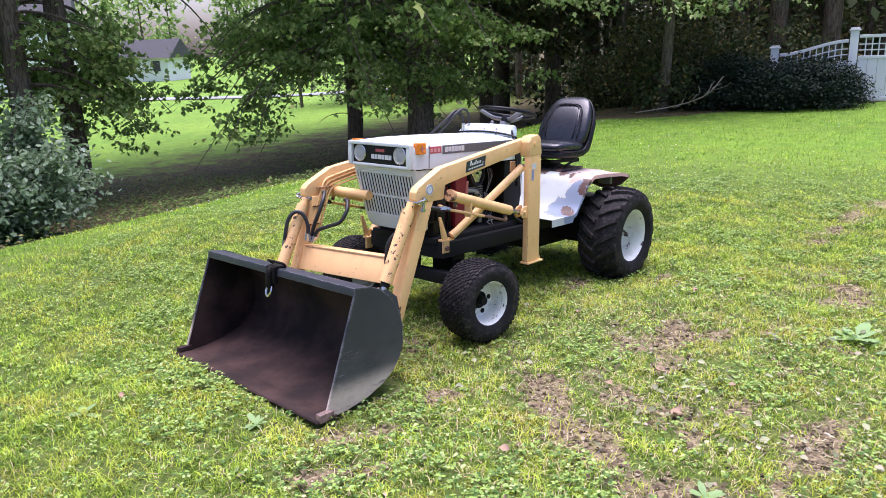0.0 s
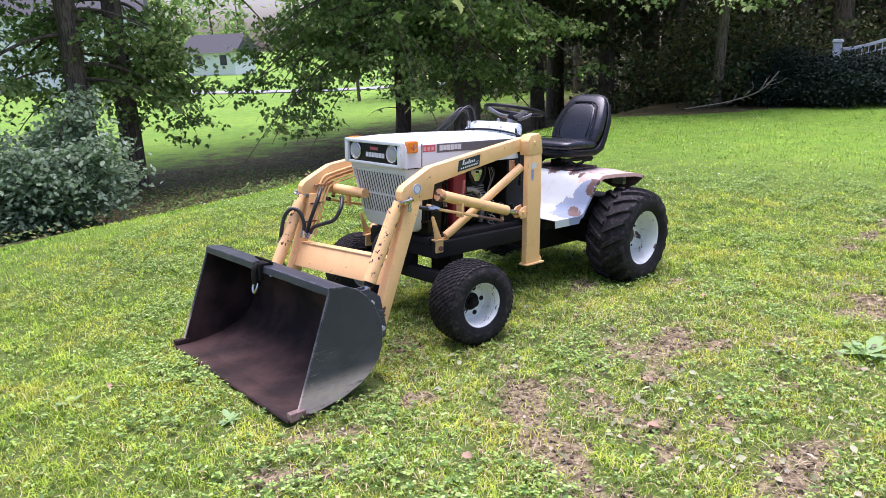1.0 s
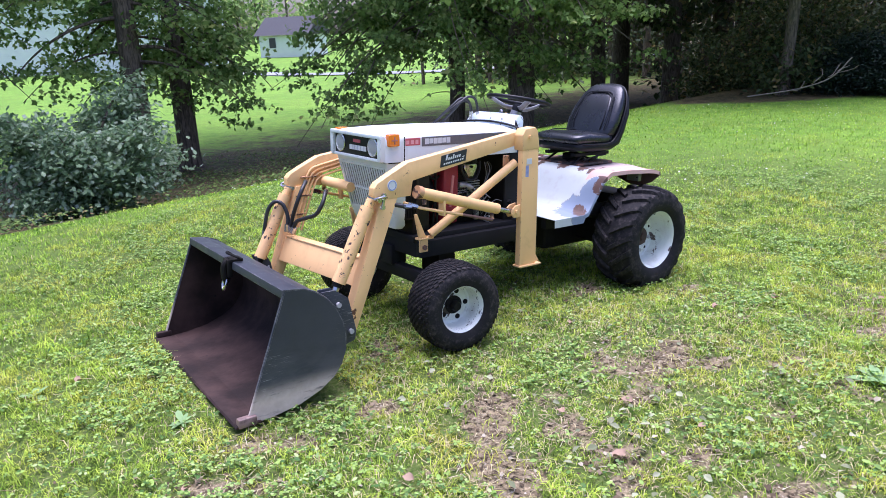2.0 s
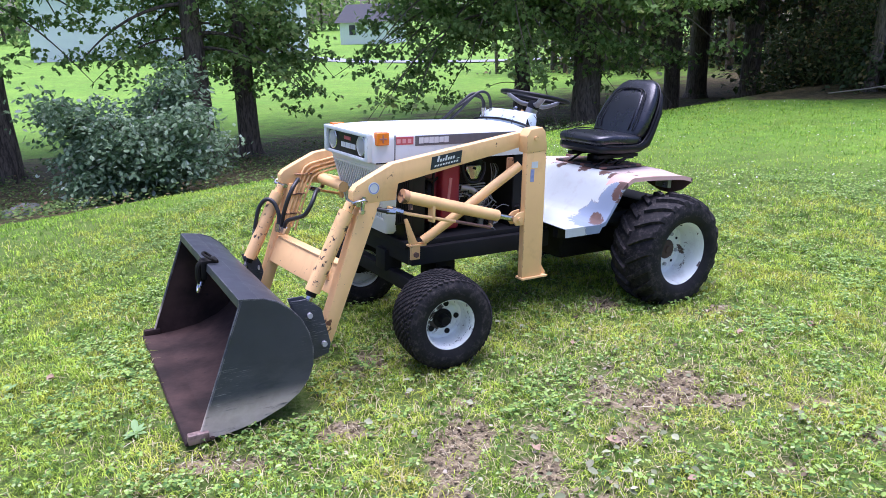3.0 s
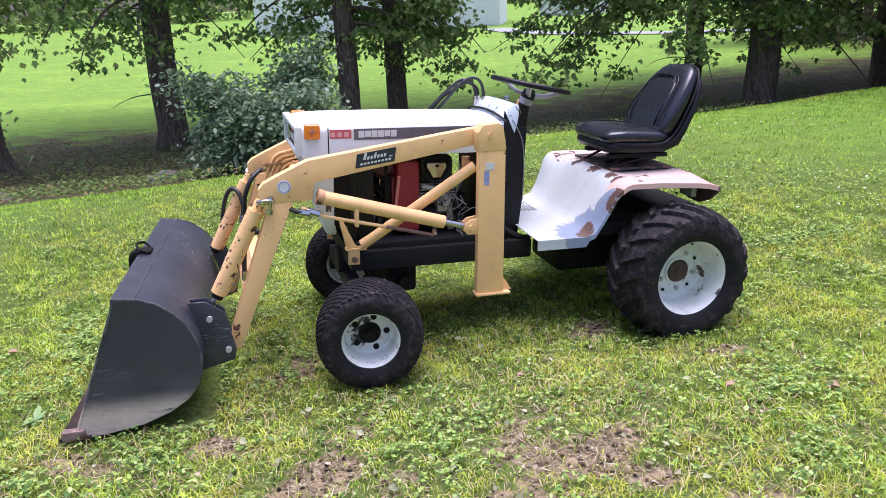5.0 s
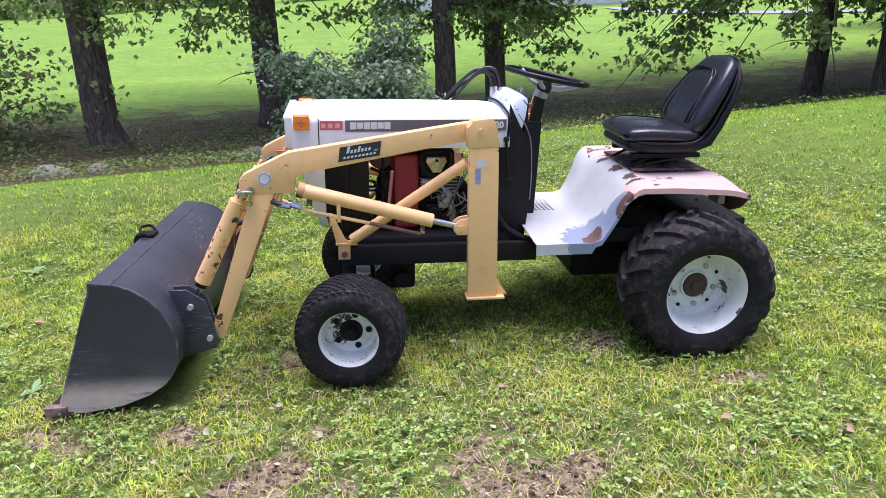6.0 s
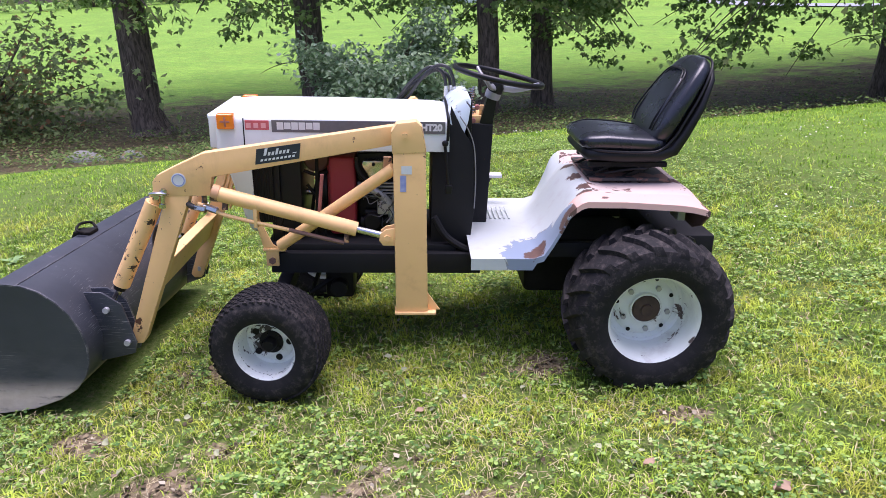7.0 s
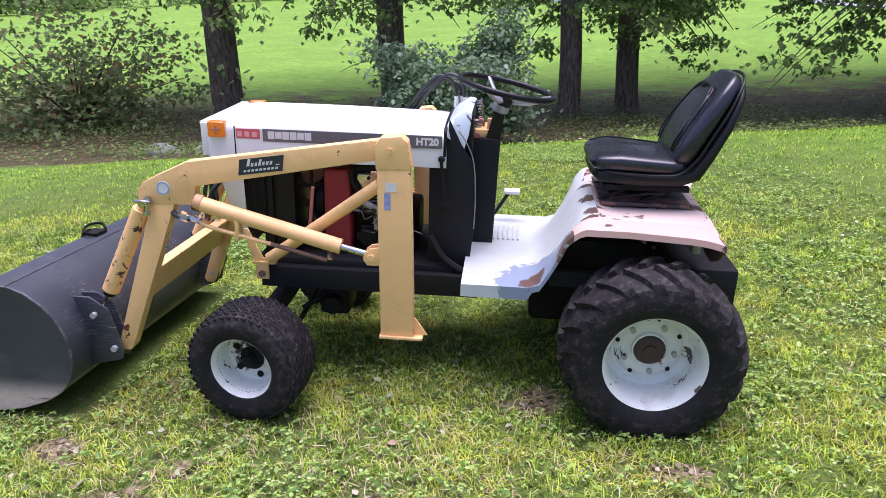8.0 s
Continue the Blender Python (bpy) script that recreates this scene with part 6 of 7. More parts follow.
def wheel_rim(r, thick):
    bm = bmesh.new()
    n, m = 48, 12
    ring = [[bm.verts.new(((r + thick * math.cos(b)) * math.cos(a), (r + thick * math.cos(b)) * math.sin(a), thick * 1.15 * math.sin(b))) for b in (6.2832 * j / m for j in range(m))] for a in (6.2832 * i / n for i in range(n))]
    for i in range(n):
        for j in range(m):
            bm.faces.new((ring[i][j], ring[(i + 1) % n][j], ring[(i + 1) % n][(j + 1) % m], ring[i][(j + 1) % m]))
    return bm


def rear_wheel(s):
    w = empty("rear_wheel", Matrix())
    w.parent = tractor
    w.matrix_basis = pose(0 if s > 0 else -0.085, 0.556 * s, 0 if s > 0 else -0.032, 0, 25 if s > 0 else 70, 0 if s > 0 else 180)
    R, H, B = 0.288, 0.142, 0.168
    prof = [(B, 0.118), (B + 0.012, 0.132), (0.21, 0.144), (0.245, 0.142), (0.272, 0.128), (R - 0.004, 0.092), (R + 0.003, 0.045), (R + 0.005, 0)]
    prof = prof + [(r, -y) for r, y in prof[-2::-1]] + [(B - 0.005, -0.10), (B - 0.005, 0.10)]
    bm = lathe(prof, 64, True)
    for f in bm.faces:
        c = f.calc_center_median()
        if math.hypot(c.x, c.z) < 0.225:
            f.material_index = 1
    tyre = part("tyre", bm, [M_TYRE_R, M_SIDEWALL], w, "worn black bar-tread tyre with dried mud")
    # slanted worn bars, two rows
    n = 19
    bm = bmesh.new()
    for row in (1, -1):
        for k in range(n):
            a0 = 6.2832 * (k + (0.5 if row < 0 else 0)) / n
            loops = []
            for u in (0.0, 0.2, 0.45, 0.7, 0.9, 1.0):
                y = row * (0.006 + 0.130 * u)
                rad = float(np.interp(abs(y), [0, 0.045, 0.092, 0.128, 0.14], [0.293, 0.291, 0.284, 0.268, 0.252]))
                a = a0 + 0.30 * u ** 1.1
                hgt = 0.019 if u < 0.95 else 0.010
                half = 0.014 + 0.006 * u
                loops.append([bm.verts.new((rr * math.cos(a + d / rr), y, rr * math.sin(a + d / rr))) for rr, d in ((rad - 0.006, -half - 0.004), (rad + hgt, -half + 0.003), (rad + hgt, half - 0.003), (rad - 0.006, half + 0.004))])
            for p, q in zip(loops, loops[1:]):
                for j in range(3):
                    bm.faces.new((p[j], p[j + 1], q[j + 1], q[j]))
            bm.faces.new(loops[0])
            bm.faces.new(loops[-1])
    part("tread_bar", bm, M_TYRE_R, w, "worn slanted tread bars")
    rim = [(0.173, 0.112), (0.176, 0.119), (0.170, 0.121), (0.163, 0.112), (0.157, 0.095), (0.150, 0.06), (0.148, 0.01), (0.146, -0.012), (0.138, -0.022), (0.118, -0.022), (0.105, -0.012), (0.085, -0.006), (0.060, -0.006)]
    r = part("rim", lathe(rim + [(0.06, -0.012), (0.09, -0.012), (0.12, -0.03), (0.15, -0.025), (0.155, 0.05), (0.165, 0.10)], 56, True), M_RIM, w, "white dished wheel rim with rust stains")
    part("rim_back", lathe([(0.15, -0.02), (0.15, -0.11), (0.172, -0.115), (0.172, -0.12), (0.145, -0.112), (0.145, -0.02)], 40, True), M_RIM, w)
    hub = part("hub", lathe([(0, 0.030), (0.022, 0.030), (0.024, 0.022), (0.048, 0.018), (0.054, 0.010), (0.056, -0.02), (0, -0.02)], 32), M_HUB, w, "rusty brown axle hub")
    part("hub_ring", lathe([(0.054, 0.012), (0.060, 0.012), (0.062, -0.01), (0.054, -0.01)], 32, True), M_RIM, w)
    for k in range(5):
        a = 6.2832 * k / 5
        p = (0.088 * math.cos(a), -0.002, 0.088 * math.sin(a))
        bolt(w, p, 0.011, 0.016, "y", M_GREY, "lug_nut")
        a += 0.63
        part("hole", moved(lathe([(0, 0.0), (0.008, 0.0), (0.008, -0.004), (0, -0.004)], 12), pose(0.108 * math.cos(a), -0.009, 0.108 * math.sin(a))), M_DARK, w)
    bolt(w, (0.152 * math.cos(2.0), 0.08, 0.152 * math.sin(2.0)), 0.006, 0.03, "y", M_HOSE, "valve_stem")


def front_wheel(s):
    w = empty("front_wheel", Matrix())
    w.parent = tractor
    w.matrix_basis = pose(1.412 if s > 0 else 1.325, 0.515 * s, -0.163 if s > 0 else -0.195, 0, 0, -8) @ pose(0, 0, 0, 0, 40, 0 if s > 0 else 180)
    prof = [(0.112, 0.078), (0.121, 0.094), (0.148, 0.106), (0.178, 0.105), (0.200, 0.094), (0.210, 0.078), (0.2155, 0.04), (0.217, 0)]
    prof = prof + [(r, -y) for r, y in prof[-2::-1]] + [(0.108, -0.06), (0.108, 0.06)]
    bm = lathe(prof, 56, True)
    for f in bm.faces:
        c = f.calc_center_median()
        if math.hypot(c.x, c.z) < 0.16:
            f.material_index = 1
    tyre = part("tyre", bm, [M_TYRE_F, M_SIDEWALL], w, "black ribbed turf tyre")
    bm = bmesh.new()
    for j in range(12):
        y = -0.088 + 0.016 * j
        rad = float(np.interp(abs(y), [0, 0.04, 0.078, 0.094], [0.2160, 0.2150, 0.2095, 0.200]))
        n = 46
        for k in range(n):
            a = 6.2832 * (k + 0.5 * (j % 2)) / n
            da, dy = 0.052, 0.0068
            q = []
            for rr, sh in ((rad - 0.002, 1.0), (rad + 0.0045, 0.85)):
                q.append([bm.verts.new((rr * math.cos(a + u * da * sh), y + v * dy * sh + 0.004 * u, rr * math.sin(a + u * da * sh))) for u, v in ((-1, -1), (1, -1), (1, 1), (-1, 1))])
            bm.faces.new(q[1])
            for i in range(4):
                bm.faces.new((q[0][i], q[0][(i + 1) % 4], q[1][(i + 1) % 4], q[1][i]))
    part("tread", bm, M_TYRE_F, w, "small staggered tread blocks")["kind"] = "stuff"
    r = part("rim", lathe([(0.117, 0.080), (0.122, 0.088), (0.117, 0.090), (0.110, 0.078), (0.106, 0.04), (0.103, 0.0), (0.100, -0.012), (0.085, -0.016), (0.070, -0.006), (0.045, -0.004), (0.045, -0.01), (0.07, -0.012), (0.09, -0.024), (0.108, -0.02), (0.112, 0.04)], 44, True), M_RIMF, w, "white wheel rim with chipped paint round the hub")
    part("rim_back", lathe([(0.105, -0.015), (0.105, -0.06), (0.12, -0.068), (0.12, -0.073), (0.10, -0.062), (0.10, -0.015)], 36, True), M_RIM, w)
    hub = part("hub", lathe([(0, 0.040), (0.020, 0.040), (0.024, 0.034), (0.026, 0.006), (0.046, 0.002), (0.046, -0.012), (0, -0.012)], 28), M_DARK, w, "dark greasy hub cap")
    for k in range(5):
        a = 6.2832 * k / 5
        part("hole", moved(lathe([(0, 0.0), (0.013, 0.0), (0.013, -0.004), (0, -0.004)], 14), pose(0.070 * math.cos(a), -0.001, 0.070 * math.sin(a))), M_DARK, w)
        bolt(w, (0.037 * math.cos(a + 0.6), 0.006, 0.037 * math.sin(a + 0.6)), 0.006, 0.01, "y", M_DARK, "lug_nut")


def loader_side(s):
    """Post, arms, cylinders and braces of one side of the loader."""
    def P(outline, a, b, w=0.004):
        return plate(outline, min(a * s, b * s), max(a * s, b * s), w)
    post = part("loader_post", P([(0.832, 0.60), (0.948, 0.60), (0.938, -0.05), (0.816, -0.05)], 0.452, 0.488, 0.005), M_YELLOW, tractor, "upright yellow steel loader post")
    part("foot_plate", box(0.785, 0.942, min(0.44 * s, 0.498 * s), max(0.44 * s, 0.498 * s), -0.060, -0.050, 0.002), M_YELLOW, post)
    part("gusset", P([(0.818, 0.02), (0.818, -0.05), (0.77, -0.05)], 0.46, 0.468, 0.001), M_YELLOW, post)
    part("post_bracket", P([(0.828, 0.568), (0.95, 0.562), (0.955, 0.64), (0.935, 0.672), (0.865, 0.680), (0.845, 0.66)], 0.425, 0.491, 0.006), M_YELLOW, post)
    bolt(post, (0.905, 0.495 * s, 0.63), 0.011, 0.010, "y", M_YELLOW, "pivot_pin")
    if s > 0:
        part("sticker", box(0.880, 0.918, 0.4885, 0.4895, 0.490, 0.520, 0), M_DECALWHITE, post, "faded white and blue sticker")
        part("sticker", box(0.900, 0.922, 0.4885, 0.4895, 0.425, 0.485, 0), M_DECALBLUE, post, "torn blue sticker")
    part("upper_arm", P([(0.88, 0.66), (0.965, 0.650), (1.629, 0.546), (1.747, 0.490), (1.80, 0.462), (1.818, 0.440), (1.820, 0.405), (1.795, 0.384), (1.614, 0.388), (1.603, 0.458), (0.95, 0.582), (0.88, 0.60)], 0.385, 0.432, 0.005), M_YELLOW, tractor, "yellow upper loader arm")
    part("lower_arm", P([(1.775, 0.395), (1.685, 0.395), (1.915, -0.20), (1.928, -0.215), (1.960, -0.215), (1.974, -0.195)], 0.372, 0.430, 0.006), M_YELLOW_ARM, tractor, "yellow lower loader arm with rust marks")
    bc = part("bucket_cylinder", joined(rod((1.830, 0.396 * s, 0.352), (1.992, 0.396 * s, 0.023), 0.0325, 20), rod((1.832, 0.396 * s, 0.346), (1.810, 0.396 * s, 0.388), 0.022, 12)), M_YELLOW_WORN, tractor, "chipped yellow bucket cylinder")
    part("piston_rod", rod((1.992, 0.396 * s, 0.023), (2.03, 0.40 * s, -0.045), 0.015, 14), M_STEEL, bc)
    part("rod_gland", rod((1.990, 0.396 * s, 0.028), (2.002, 0.397 * s, 0.004), 0.023, 14), M_DARK, bc)
    part("pin", rod((1.802, 0.36 * s, 0.388), (1.802, 0.452 * s, 0.388), 0.011, 10), M_STEEL, bc)
    part("shackle", tube(glide([(1.765, 0.440 * s, 0.392), (1.768, 0.456 * s, 0.400), (1.790, 0.466 * s, 0.405), (1.815, 0.462 * s, 0.402), (1.825, 0.446 * s, 0.394), (1.815, 0.436 * s, 0.388)], 5), 0.0065, 8), M_STEEL, bc, "bright steel shackle")
    part("shackle_bolt", joined(rod((1.775, 0.448 * s, 0.418), (1.785, 0.448 * s, 0.345), 0.008, 10), rod((1.776, 0.448 * s, 0.412), (1.777, 0.448 * s, 0.398), 0.014, 6), rod((1.783, 0.448 * s, 0.362), (1.785, 0.448 * s, 0.348), 0.014, 6)), M_STEEL, bc)
    lc = part("lift_cylinder", rod((1.597, 0.455 * s, 0.408), (1.082, 0.455 * s, 0.271), 0.0275, 20), M_YELLOW, tractor, "yellow hydraulic lift cylinder")
    part("piston_rod", rod((1.082, 0.455 * s, 0.271), (0.985, 0.455 * s, 0.246), 0.0135, 14), M_STEEL, lc)
    part("end_cap", rod((1.60, 0.455 * s, 0.409), (1.575, 0.455 * s, 0.402), 0.031, 18), M_RUSTY, lc)
    part("port", rod((1.555, 0.455 * s, 0.375), (1.558, 0.462 * s, 0.345), 0.011, 8), M_RUSTY, lc)
    part("port", rod((1.12, 0.455 * s, 0.255), (1.122, 0.462 * s, 0.222), 0.010, 8), M_RUSTY, lc)
    cl = part("clevis", joined(P([(0.935, 0.285), (0.935, 0.215), (0.985, 0.215), (1.0, 0.235), (0.995, 0.262), (0.975, 0.278)], 0.470, 0.482, 0.004), P([(0.935, 0.285), (0.935, 0.215), (0.985, 0.215), (1.0, 0.235), (0.995, 0.262), (0.975, 0.278)], 0.428, 0.440, 0.004)), M_YELLOW, tractor)
    bolt(cl, (0.970, 0.487 * s, 0.247), 0.013, 0.012, "y", M_YELLOW, "pivot_pin")
    part("oil_pipe", tube(glide([(1.66, 0.44 * s, 0.362), (1.60, 0.445 * s, 0.338), (1.54, 0.47 * s, 0.322), (1.33, 0.47 * s, 0.272)], 5), 0.0075, 10), M_YELLOW, tractor, "thin painted oil pipe")
    part("oil_pipe", tube([(1.33, 0.47 * s, 0.272), (1.13, 0.47 * s, 0.222)], 0.0078, 10), M_RUST, tractor, "thin rusty oil pipe")
    part("pipe_fitting", tube([(1.64, 0.44 * s, 0.352), (1.59, 0.447 * s, 0.336)], 0.013, 6), M_STEEL, tractor)
    part("pipe_clamp", box(1.44, 1.455, 0.45 * s - 0.012, 0.475 * s + 0.004 if s > 0 else -0.45 + 0.012, 0.28, 0.375, 0.003) if s > 0 else box(1.44, 1.455, -0.48, -0.44, 0.28, 0.375, 0.003), M_YELLOW, tractor)
    part("brace_pipe", tube([(1.395, 0.30 * s, 0.150), (1.355, 0.315 * s, 0.180), (0.945, 0.435 * s, 0.498)], 0.0225, 16), M_YELLOW, tractor, "yellow diagonal brace pipe")
    part("brace_foot", joined(P([(1.492, 0.262), (1.476, 0.262), (1.425, 0.150), (1.39, 0.128), (1.462, 0.132)], 0.288, 0.298, 0.002), P([(1.455, 0.14), (1.455, 0.06), (1.405, 0.06), (1.405, 0.14)], 0.285, 0.297, 0.003), box(1.375, 1.465, 0.285 * s - 0.02, 0.285 * s + 0.02, 0.125, 0.135, 0.002)), M_YELLOW, tractor, "yellow brace foot bolted to the frame")
    bolt(tractor, (1.43, 0.302 * s, 0.085), 0.014, 0.012, "y", M_RUST)
    part("arm_pad", box(0.955, 0.985, 0.39 * s - 0.01, 0.39 * s + 0.01, 0.47, 0.53, 0.003), M_RUSTY, tractor)
    if s > 0:
        part("nameplate", plate([(1.285, 0.531), (1.278, 0.587), (1.436, 0.563), (1.443, 0.507)], 0.432, 0.4345, 0), M_NAVY, tractor, "dark blue nameplate decal on the arm")
        def mark(x, z, w, h):
            part("nameplate_mark", plate([(x - 0.25 * h, z + h), (x - 0.25 * h - w, z + h + 0.16 * w), (x - w, z + 0.16 * w), (x, z)], 0.4345, 0.4355, 0), M_DECALWHITE, tractor)
        mark(1.412, 0.540, 0.010, 0.026)
        for k in range(6):
            x = 1.397 - k * 0.0135
            mark(x, 0.5405 - (x - 1.397) * 0.155, 0.0085, 0.022 if k == 2 else 0.0125)
        mark(1.308, 0.5505, 0.014, 0.003)
        for k in range(9):
            x = 1.424 - k * 0.0142
            mark(x, 0.5185 - (x - 1.424) * 0.155, 0.009, 0.008)
        ring = part("round_sticker", moved(lathe([(0, 0.0), (0.026, 0.0), (0.026, -0.002), (0, -0.002)], 28), pose(1.722, 0.4345, 0.447)), M_DECALWHITE, tractor, "round white sticker with blue ring")
        part("sticker_ring", moved(lathe([(0.019, 0.001), (0.023, 0.001), (0.023, -0.001), (0.019, -0.001)], 28, True), pose(1.722, 0.435, 0.447)), M_DECALBLUE, ring)


def loader_cross():
    part("cross_beam", moved(plate([(1.900, -0.036), (1.867, -0.046), (1.820, 0.074), (1.850, 0.087)], -0.39, 0.375, 0.005), pose(0, 0, 0, 3, 0, 0)), M_YELLOW, tractor, "yellow steel cross beam between the arms")
    part("beam_lip", moved(box(1.805, 1.855, -0.375, 0.375, 0.084, 0.093, 0.002), pose(0, 0, 0, 3, 0, 0)), M_YELLOW, tractor)
    part("torque_tube", tube([(1.60, -0.39, 0.35), (1.60, -0.12, 0.35)], 0.026, 16), M_YELLOW, tractor, "yellow torque tube")
    # bundle of four oil lines over the right-hand elbow
    for k in range(4):
        o = 0.020 * k
        cx, cz = 1.695 - 0.745 * o, 0.425 - 0.873 * o
        part("oil_line", tube(glide([(cx - 0.50, -0.393, cz + 0.097), (cx - 0.25, -0.393, cz + 0.048), (cx - 0.06, -0.393, cz + 0.011), (cx - 0.018, -0.393, cz - 0.004), (cx + 0.006, -0.393, cz - 0.03), (cx + 0.045, -0.393, cz - 0.12), (cx + 0.105, -0.390, cz - 0.285)], 6), 0.0062, 8), M_YELLOW, tractor, "thin yellow oil line")
    for k in range(3):
        part("line_clamp", box(1.655 + 0.036 * k, 1.745 + 0.036 * k, -0.402, -0.384, 0.375 - 0.10 * k, 0.383 - 0.10 * k, 0.001), M_RUSTY, tractor)
    hoses = [
        [(1.865, -0.345, 0.115), (1.855, -0.345, 0.18), (1.87, -0.365, 0.245), (1.90, -0.395, 0.262), (1.93, -0.42, 0.22), (1.95, -0.425, 0.14), (1.955, -0.43, 0.08)],
        [(1.845, -0.315, 0.11), (1.84, -0.28, 0.165), (1.82, -0.21, 0.195), (1.80, -0.14, 0.225), (1.77, -0.12, 0.285), (1.73, -0.16, 0.33), (1.69, -0.22, 0.325)],
        [(1.85, -0.335, 0.11), (1.85, -0.30, 0.19), (1.84, -0.265, 0.27), (1.81, -0.265, 0.335), (1.77, -0.30, 0.365), (1.75, -0.33, 0.365)],
        [(1.885, 0.295, 0.045), (1.885, 0.295, 0.11), (1.875, 0.305, 0.19), (1.84, 0.34, 0.245), (1.79, 0.38, 0.25), (1.76, 0.395, 0.22)],
        [(1.72, 0.40, 0.36), (1.68, 0.44, 0.35), (1.64, 0.45, 0.345)],
    ]
    for h in hoses:
        part("hose", tube(glide(h, 8), 0.0105, 12), M_HOSE, tractor, "black hydraulic hose")
        for a, b in ((0, 1), (-1, -2)):
            p, q = Vector(h[a]), Vector(h[b])
            part("hose_fitting", tube([p + (p - q).normalized() * 0.012, p + (q - p).normalized() * 0.028], 0.0135, 6), M_STEEL, tractor)


def bucket():
    side = [(2.352, 0.099), (2.27, 0.092), (2.212, 0.070), (2.160, 0.030), (2.118, -0.02), (2.086, -0.085), (2.072, -0.15), (2.074, -0.215), (2.096, -0.275), (2.135, -0.325), (2.20, -0.368), (2.30, -0.406), (2.42, -0.425), (2.53, -0.430)]
    y0, y1 = -0.552, 0.582
    bm = bmesh.new()
    ts = 0.006
    rows = [[bm.verts.new((x, y, z)) for y in (y0, y1)] for x, z in side]
    for a, b in zip(rows, rows[1:]):
        bm.faces.new((a[0], a[1], b[1], b[0]))
    bmesh.ops.recalc_face_normals(bm, faces=bm.faces)
    got = bmesh.ops.solidify(bm, geom=bm.faces[:], thickness=ts)
    cx = Vector((2.33, 0, -0.16))
    for f in bm.faces:
        c = f.calc_center_median()
        n = f.normal
        if n.dot(Vector((cx.x - c.x, 0, cx.z - c.z))) > 0 and c.x < 2.5:
            f.material_index = 1
    b = part("bucket", bm, [M_BUCKET, M_BUCKET_IN], tractor, "black steel loader bucket, rusty and worn inside", 30)
    front = side + [(2.525, -0.395)]
    for s, y in ((1, y1), (-1, y0)):
        bm = plate(front, y - 0.004, y + 0.004, 0)
        for f in bm.faces:
            if f.normal.y * s < -0.9:
                f.material_index = 1
        part("side_plate", bm, [M_BUCKET, M_BUCKET_IN], b, "black side plate scraped bare along its lower edge")
        part("edge_weld", tube([(x, y, z) for x, z in side], 0.004, 6), M_BUCKET, b)
        part("front_trim", tube([(2.352, y, 0.097), (2.527, y, -0.40)], 0.006, 6), M_BUCKET, b)
    part("top_lip", plate([(2.356, 0.101), (2.285, 0.093), (2.285, 0.097), (2.354, 0.105), (2.362, 0.104), (2.366, 0.070), (2.360, 0.070)], y0 - 0.004, y1 + 0.004, 0.001), M_BUCKET, b, "folded black top lip")
    part("cutting_edge", plate([(2.48, -0.436), (2.48, -0.422), (2.585, -0.419), (2.592, -0.428), (2.585, -0.434)], y0 - 0.012, y1 + 0.014, 0.002), M_BUCKET_IN, b, "brown scraped cutting edge")
    for y in (y0 - 0.004, y1 + 0.004):
        part("corner_block", box(2.50, 2.58, y - 0.016, y + 0.016, -0.432, -0.392, 0.008), M_EDGE if y > 0 else M_BUCKET_IN, b)
    for s in (1, -1):
        for y in (0.405, 0.455):
            part("hinge_plate", plate([(2.125, 0.02), (2.06, 0.02), (1.985, -0.03), (1.945, -0.19), (1.955, -0.235), (2.10, -0.27), (2.085, -0.10)], y * s - 0.005, y * s + 0.005, 0.002), M_BUCKET, b, "black bolted hinge plate")
        for x, z in ((2.045, -0.05), (1.977, -0.187)):
            part("hinge_pin", rod((x, 0.39 * s, z), (x, 0.475 * s, z), 0.012, 12), M_ZINC, b)
    # grab hook with a shackle on the top lip
    hook = part("grab_hook", moved(joined(box(2.31, 2.375, -0.06, 0.01, 0.100, 0.116, 0.004), box(2.362, 2.385, -0.055, 0.005, 0.03, 0.115, 0.005), tube(glide([(2.365, -0.025, 0.11), (2.39, -0.025, 0.09), (2.395, -0.025, 0.05), (2.39, -0.025, 0.02), (2.372, -0.025, 0.01)], 5), 0.015, 10)), pose(0, 0.05, 0)), M_DARK, tractor, "black grab hook with a shackle")
    part("shackle", tube(glide([(2.385, 0.010, 0.02), (2.395, 0.005, -0.008), (2.40, 0.022, -0.030), (2.395, 0.042, -0.008), (2.385, 0.038, 0.018)], 5), 0.007, 8), M_STEEL, hook)
    part("hook_link", tube(glide([(2.325, -0.02, 0.112), (2.35, -0.03, 0.132), (2.37, 0.02, 0.140), (2.35, 0.08, 0.132), (2.325, 0.07, 0.112)], 5), 0.006, 8), M_DARK, hook)


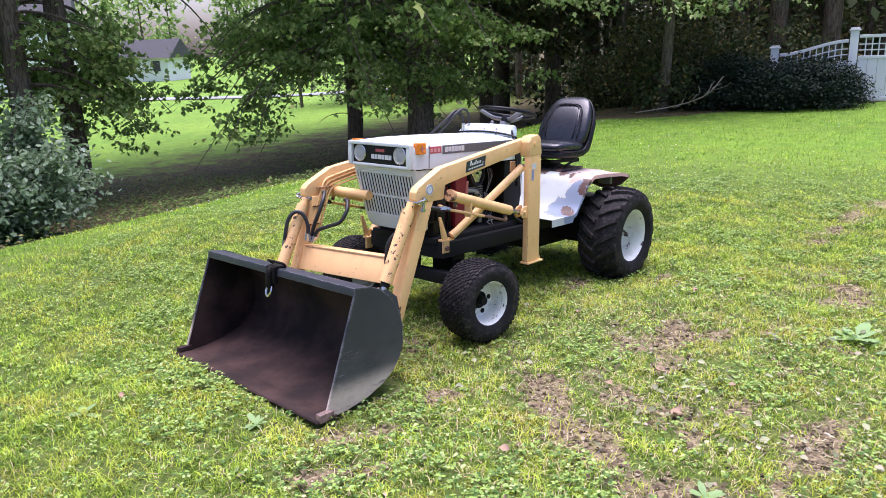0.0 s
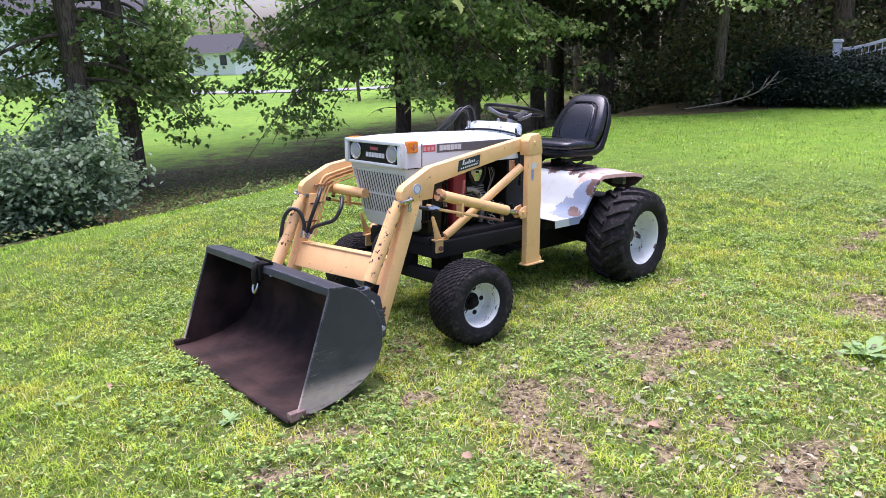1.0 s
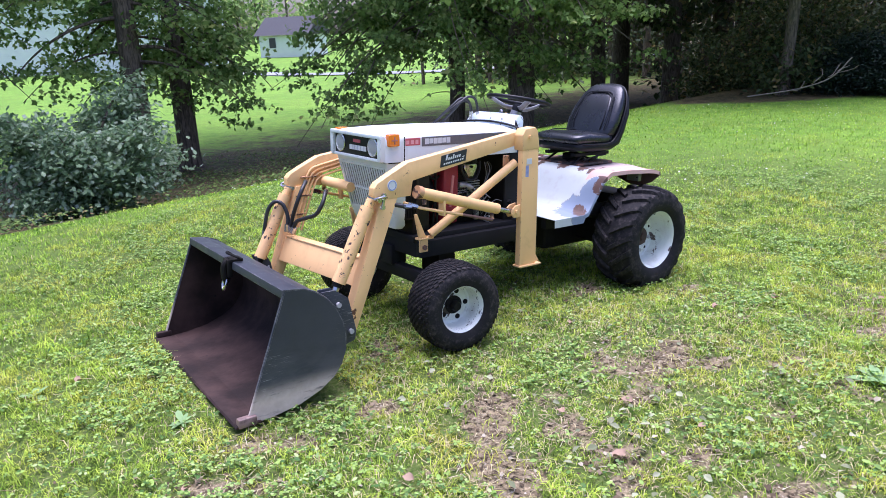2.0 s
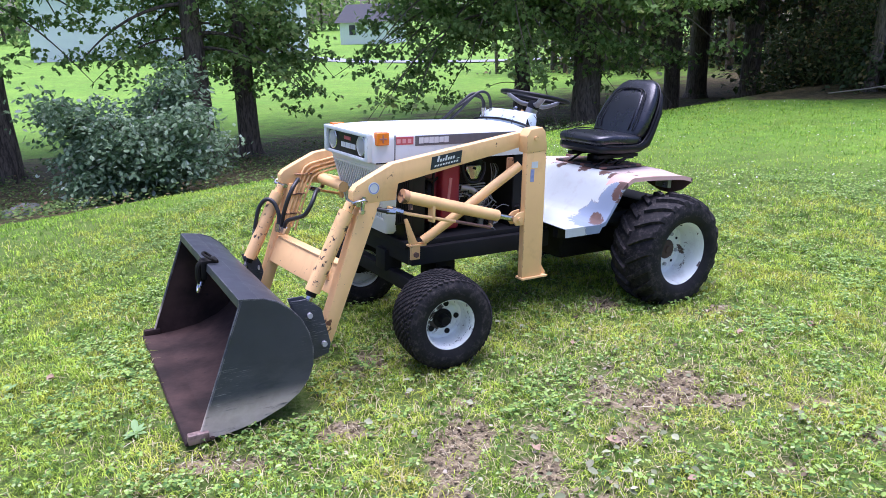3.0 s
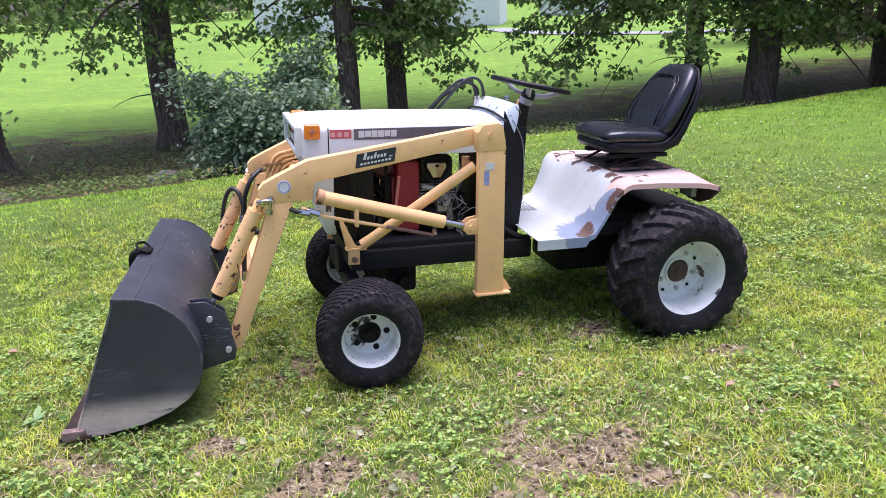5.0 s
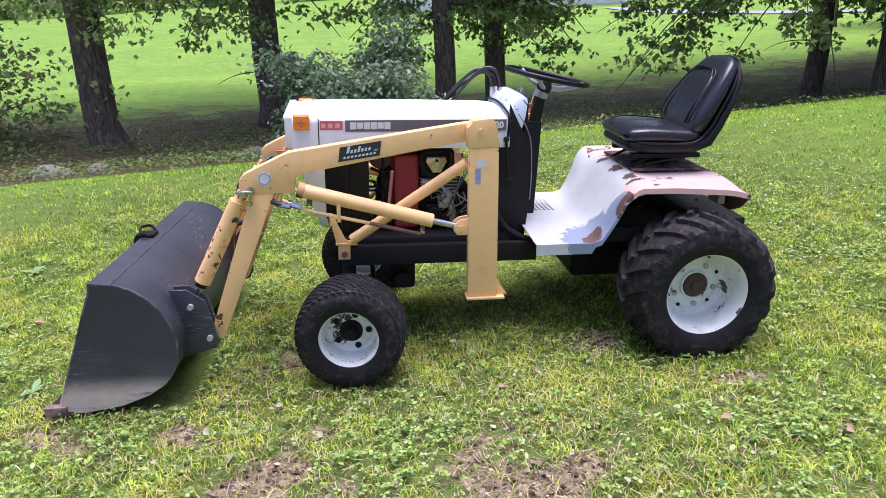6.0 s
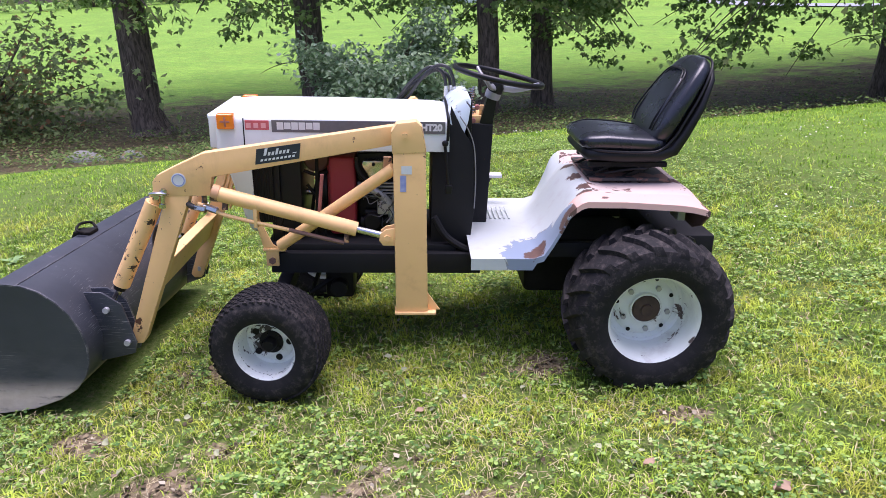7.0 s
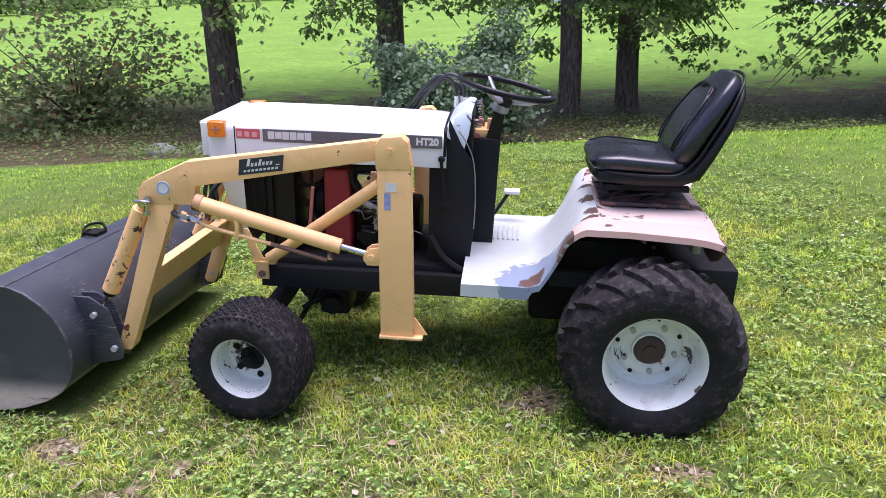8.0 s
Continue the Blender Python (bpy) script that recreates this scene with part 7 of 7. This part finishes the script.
def skew_bucket():
    """The bucket hangs a little askew on its hinges, lower and further back on the right."""
    for o in tractor.children_recursive:
        top = o
        while top.parent != tractor:
            top = top.parent
        if top.name.startswith(("bucket", "grab_hook")) and not top.name.startswith("bucket_cylinder"):
            hinge = o.name.startswith("hinge")
            for v in o.data.vertices:
                u = (0.582 - v.co.y) / 1.134
                v.co.x -= (0.05 + 0.062 * min(1.0, max(0.0, (v.co.x - 1.98) / 0.07)) if hinge else 0.100) * u
                v.co.z -= 0.048 * u
                if not hinge:
                    v.co.y = 0.582 - 1.275 * u


M_SEATPLATE = painted("rusty_black_plate", (0.03, 0.026, 0.024), (0.20, 0.10, 0.07), 0.50, 12, 0.6, 0.5, (0.3, 0.2, 0.16))
M_HUB = simple("greasy_rusted_hub", (0.028, 0.017, 0.013), (0.095, 0.052, 0.036), 0.7, 0.0, 30, 0.5)
M_ZINC = simple("zinc_plated_bolt", (0.55, 0.55, 0.56), (0.38, 0.38, 0.38), 0.45, 0.2)
M_PEEL = painted("rusted_through_paint", (0.48, 0.38, 0.33), (0.10, 0.052, 0.038), 0.56, 11, 0.6, 0.5, (0.30, 0.20, 0.16))
M_CAP = painted("blistered_white_paint", (0.52, 0.60, 0.64), (0.06, 0.055, 0.055), 0.60, 13, 0.3, 0.4, (0.35, 0.36, 0.36))
M_RIMF = painted("chipped_white_wheel_paint", (0.69, 0.715, 0.655), (0.035, 0.026, 0.022), 0.63, 22, 0.4, 0.5, (0.30, 0.27, 0.22), edge=0.6, spot=((0.02, 0, 0.02), 0.03, 0.095, 0.19))
M_RUSTY = painted("rusty_yellow_paint", (0.50, 0.27, 0.12), (0.10, 0.05, 0.035), 0.5, 25, 0.55, 0.5)
M_GREYSPOKE = simple("grey_painted_spoke", (0.22, 0.22, 0.24), (0.36, 0.36, 0.38), 0.35, 0.3)
for make in (hood, grille, engine, chassis, fender_pan, seat_thing, dash, loader_cross, bucket):
    make()
skew_bucket()
for s in (1, -1):
    rear_wheel(s)
    front_wheel(s)
    before = set(tractor.children_recursive)
    loader_side(s)
    if s < 0:
        for o in set(tractor.children) - before:
            o.data.transform(Matrix.Translation((0, -0.02, -0.062)))
        for o in set(tractor.children_recursive) - set(tractor.children) - before:
            if o.type == "MESH" and o.data.users == 1:
                o.data.transform(Matrix.Translation((0, -0.02, -0.062)))
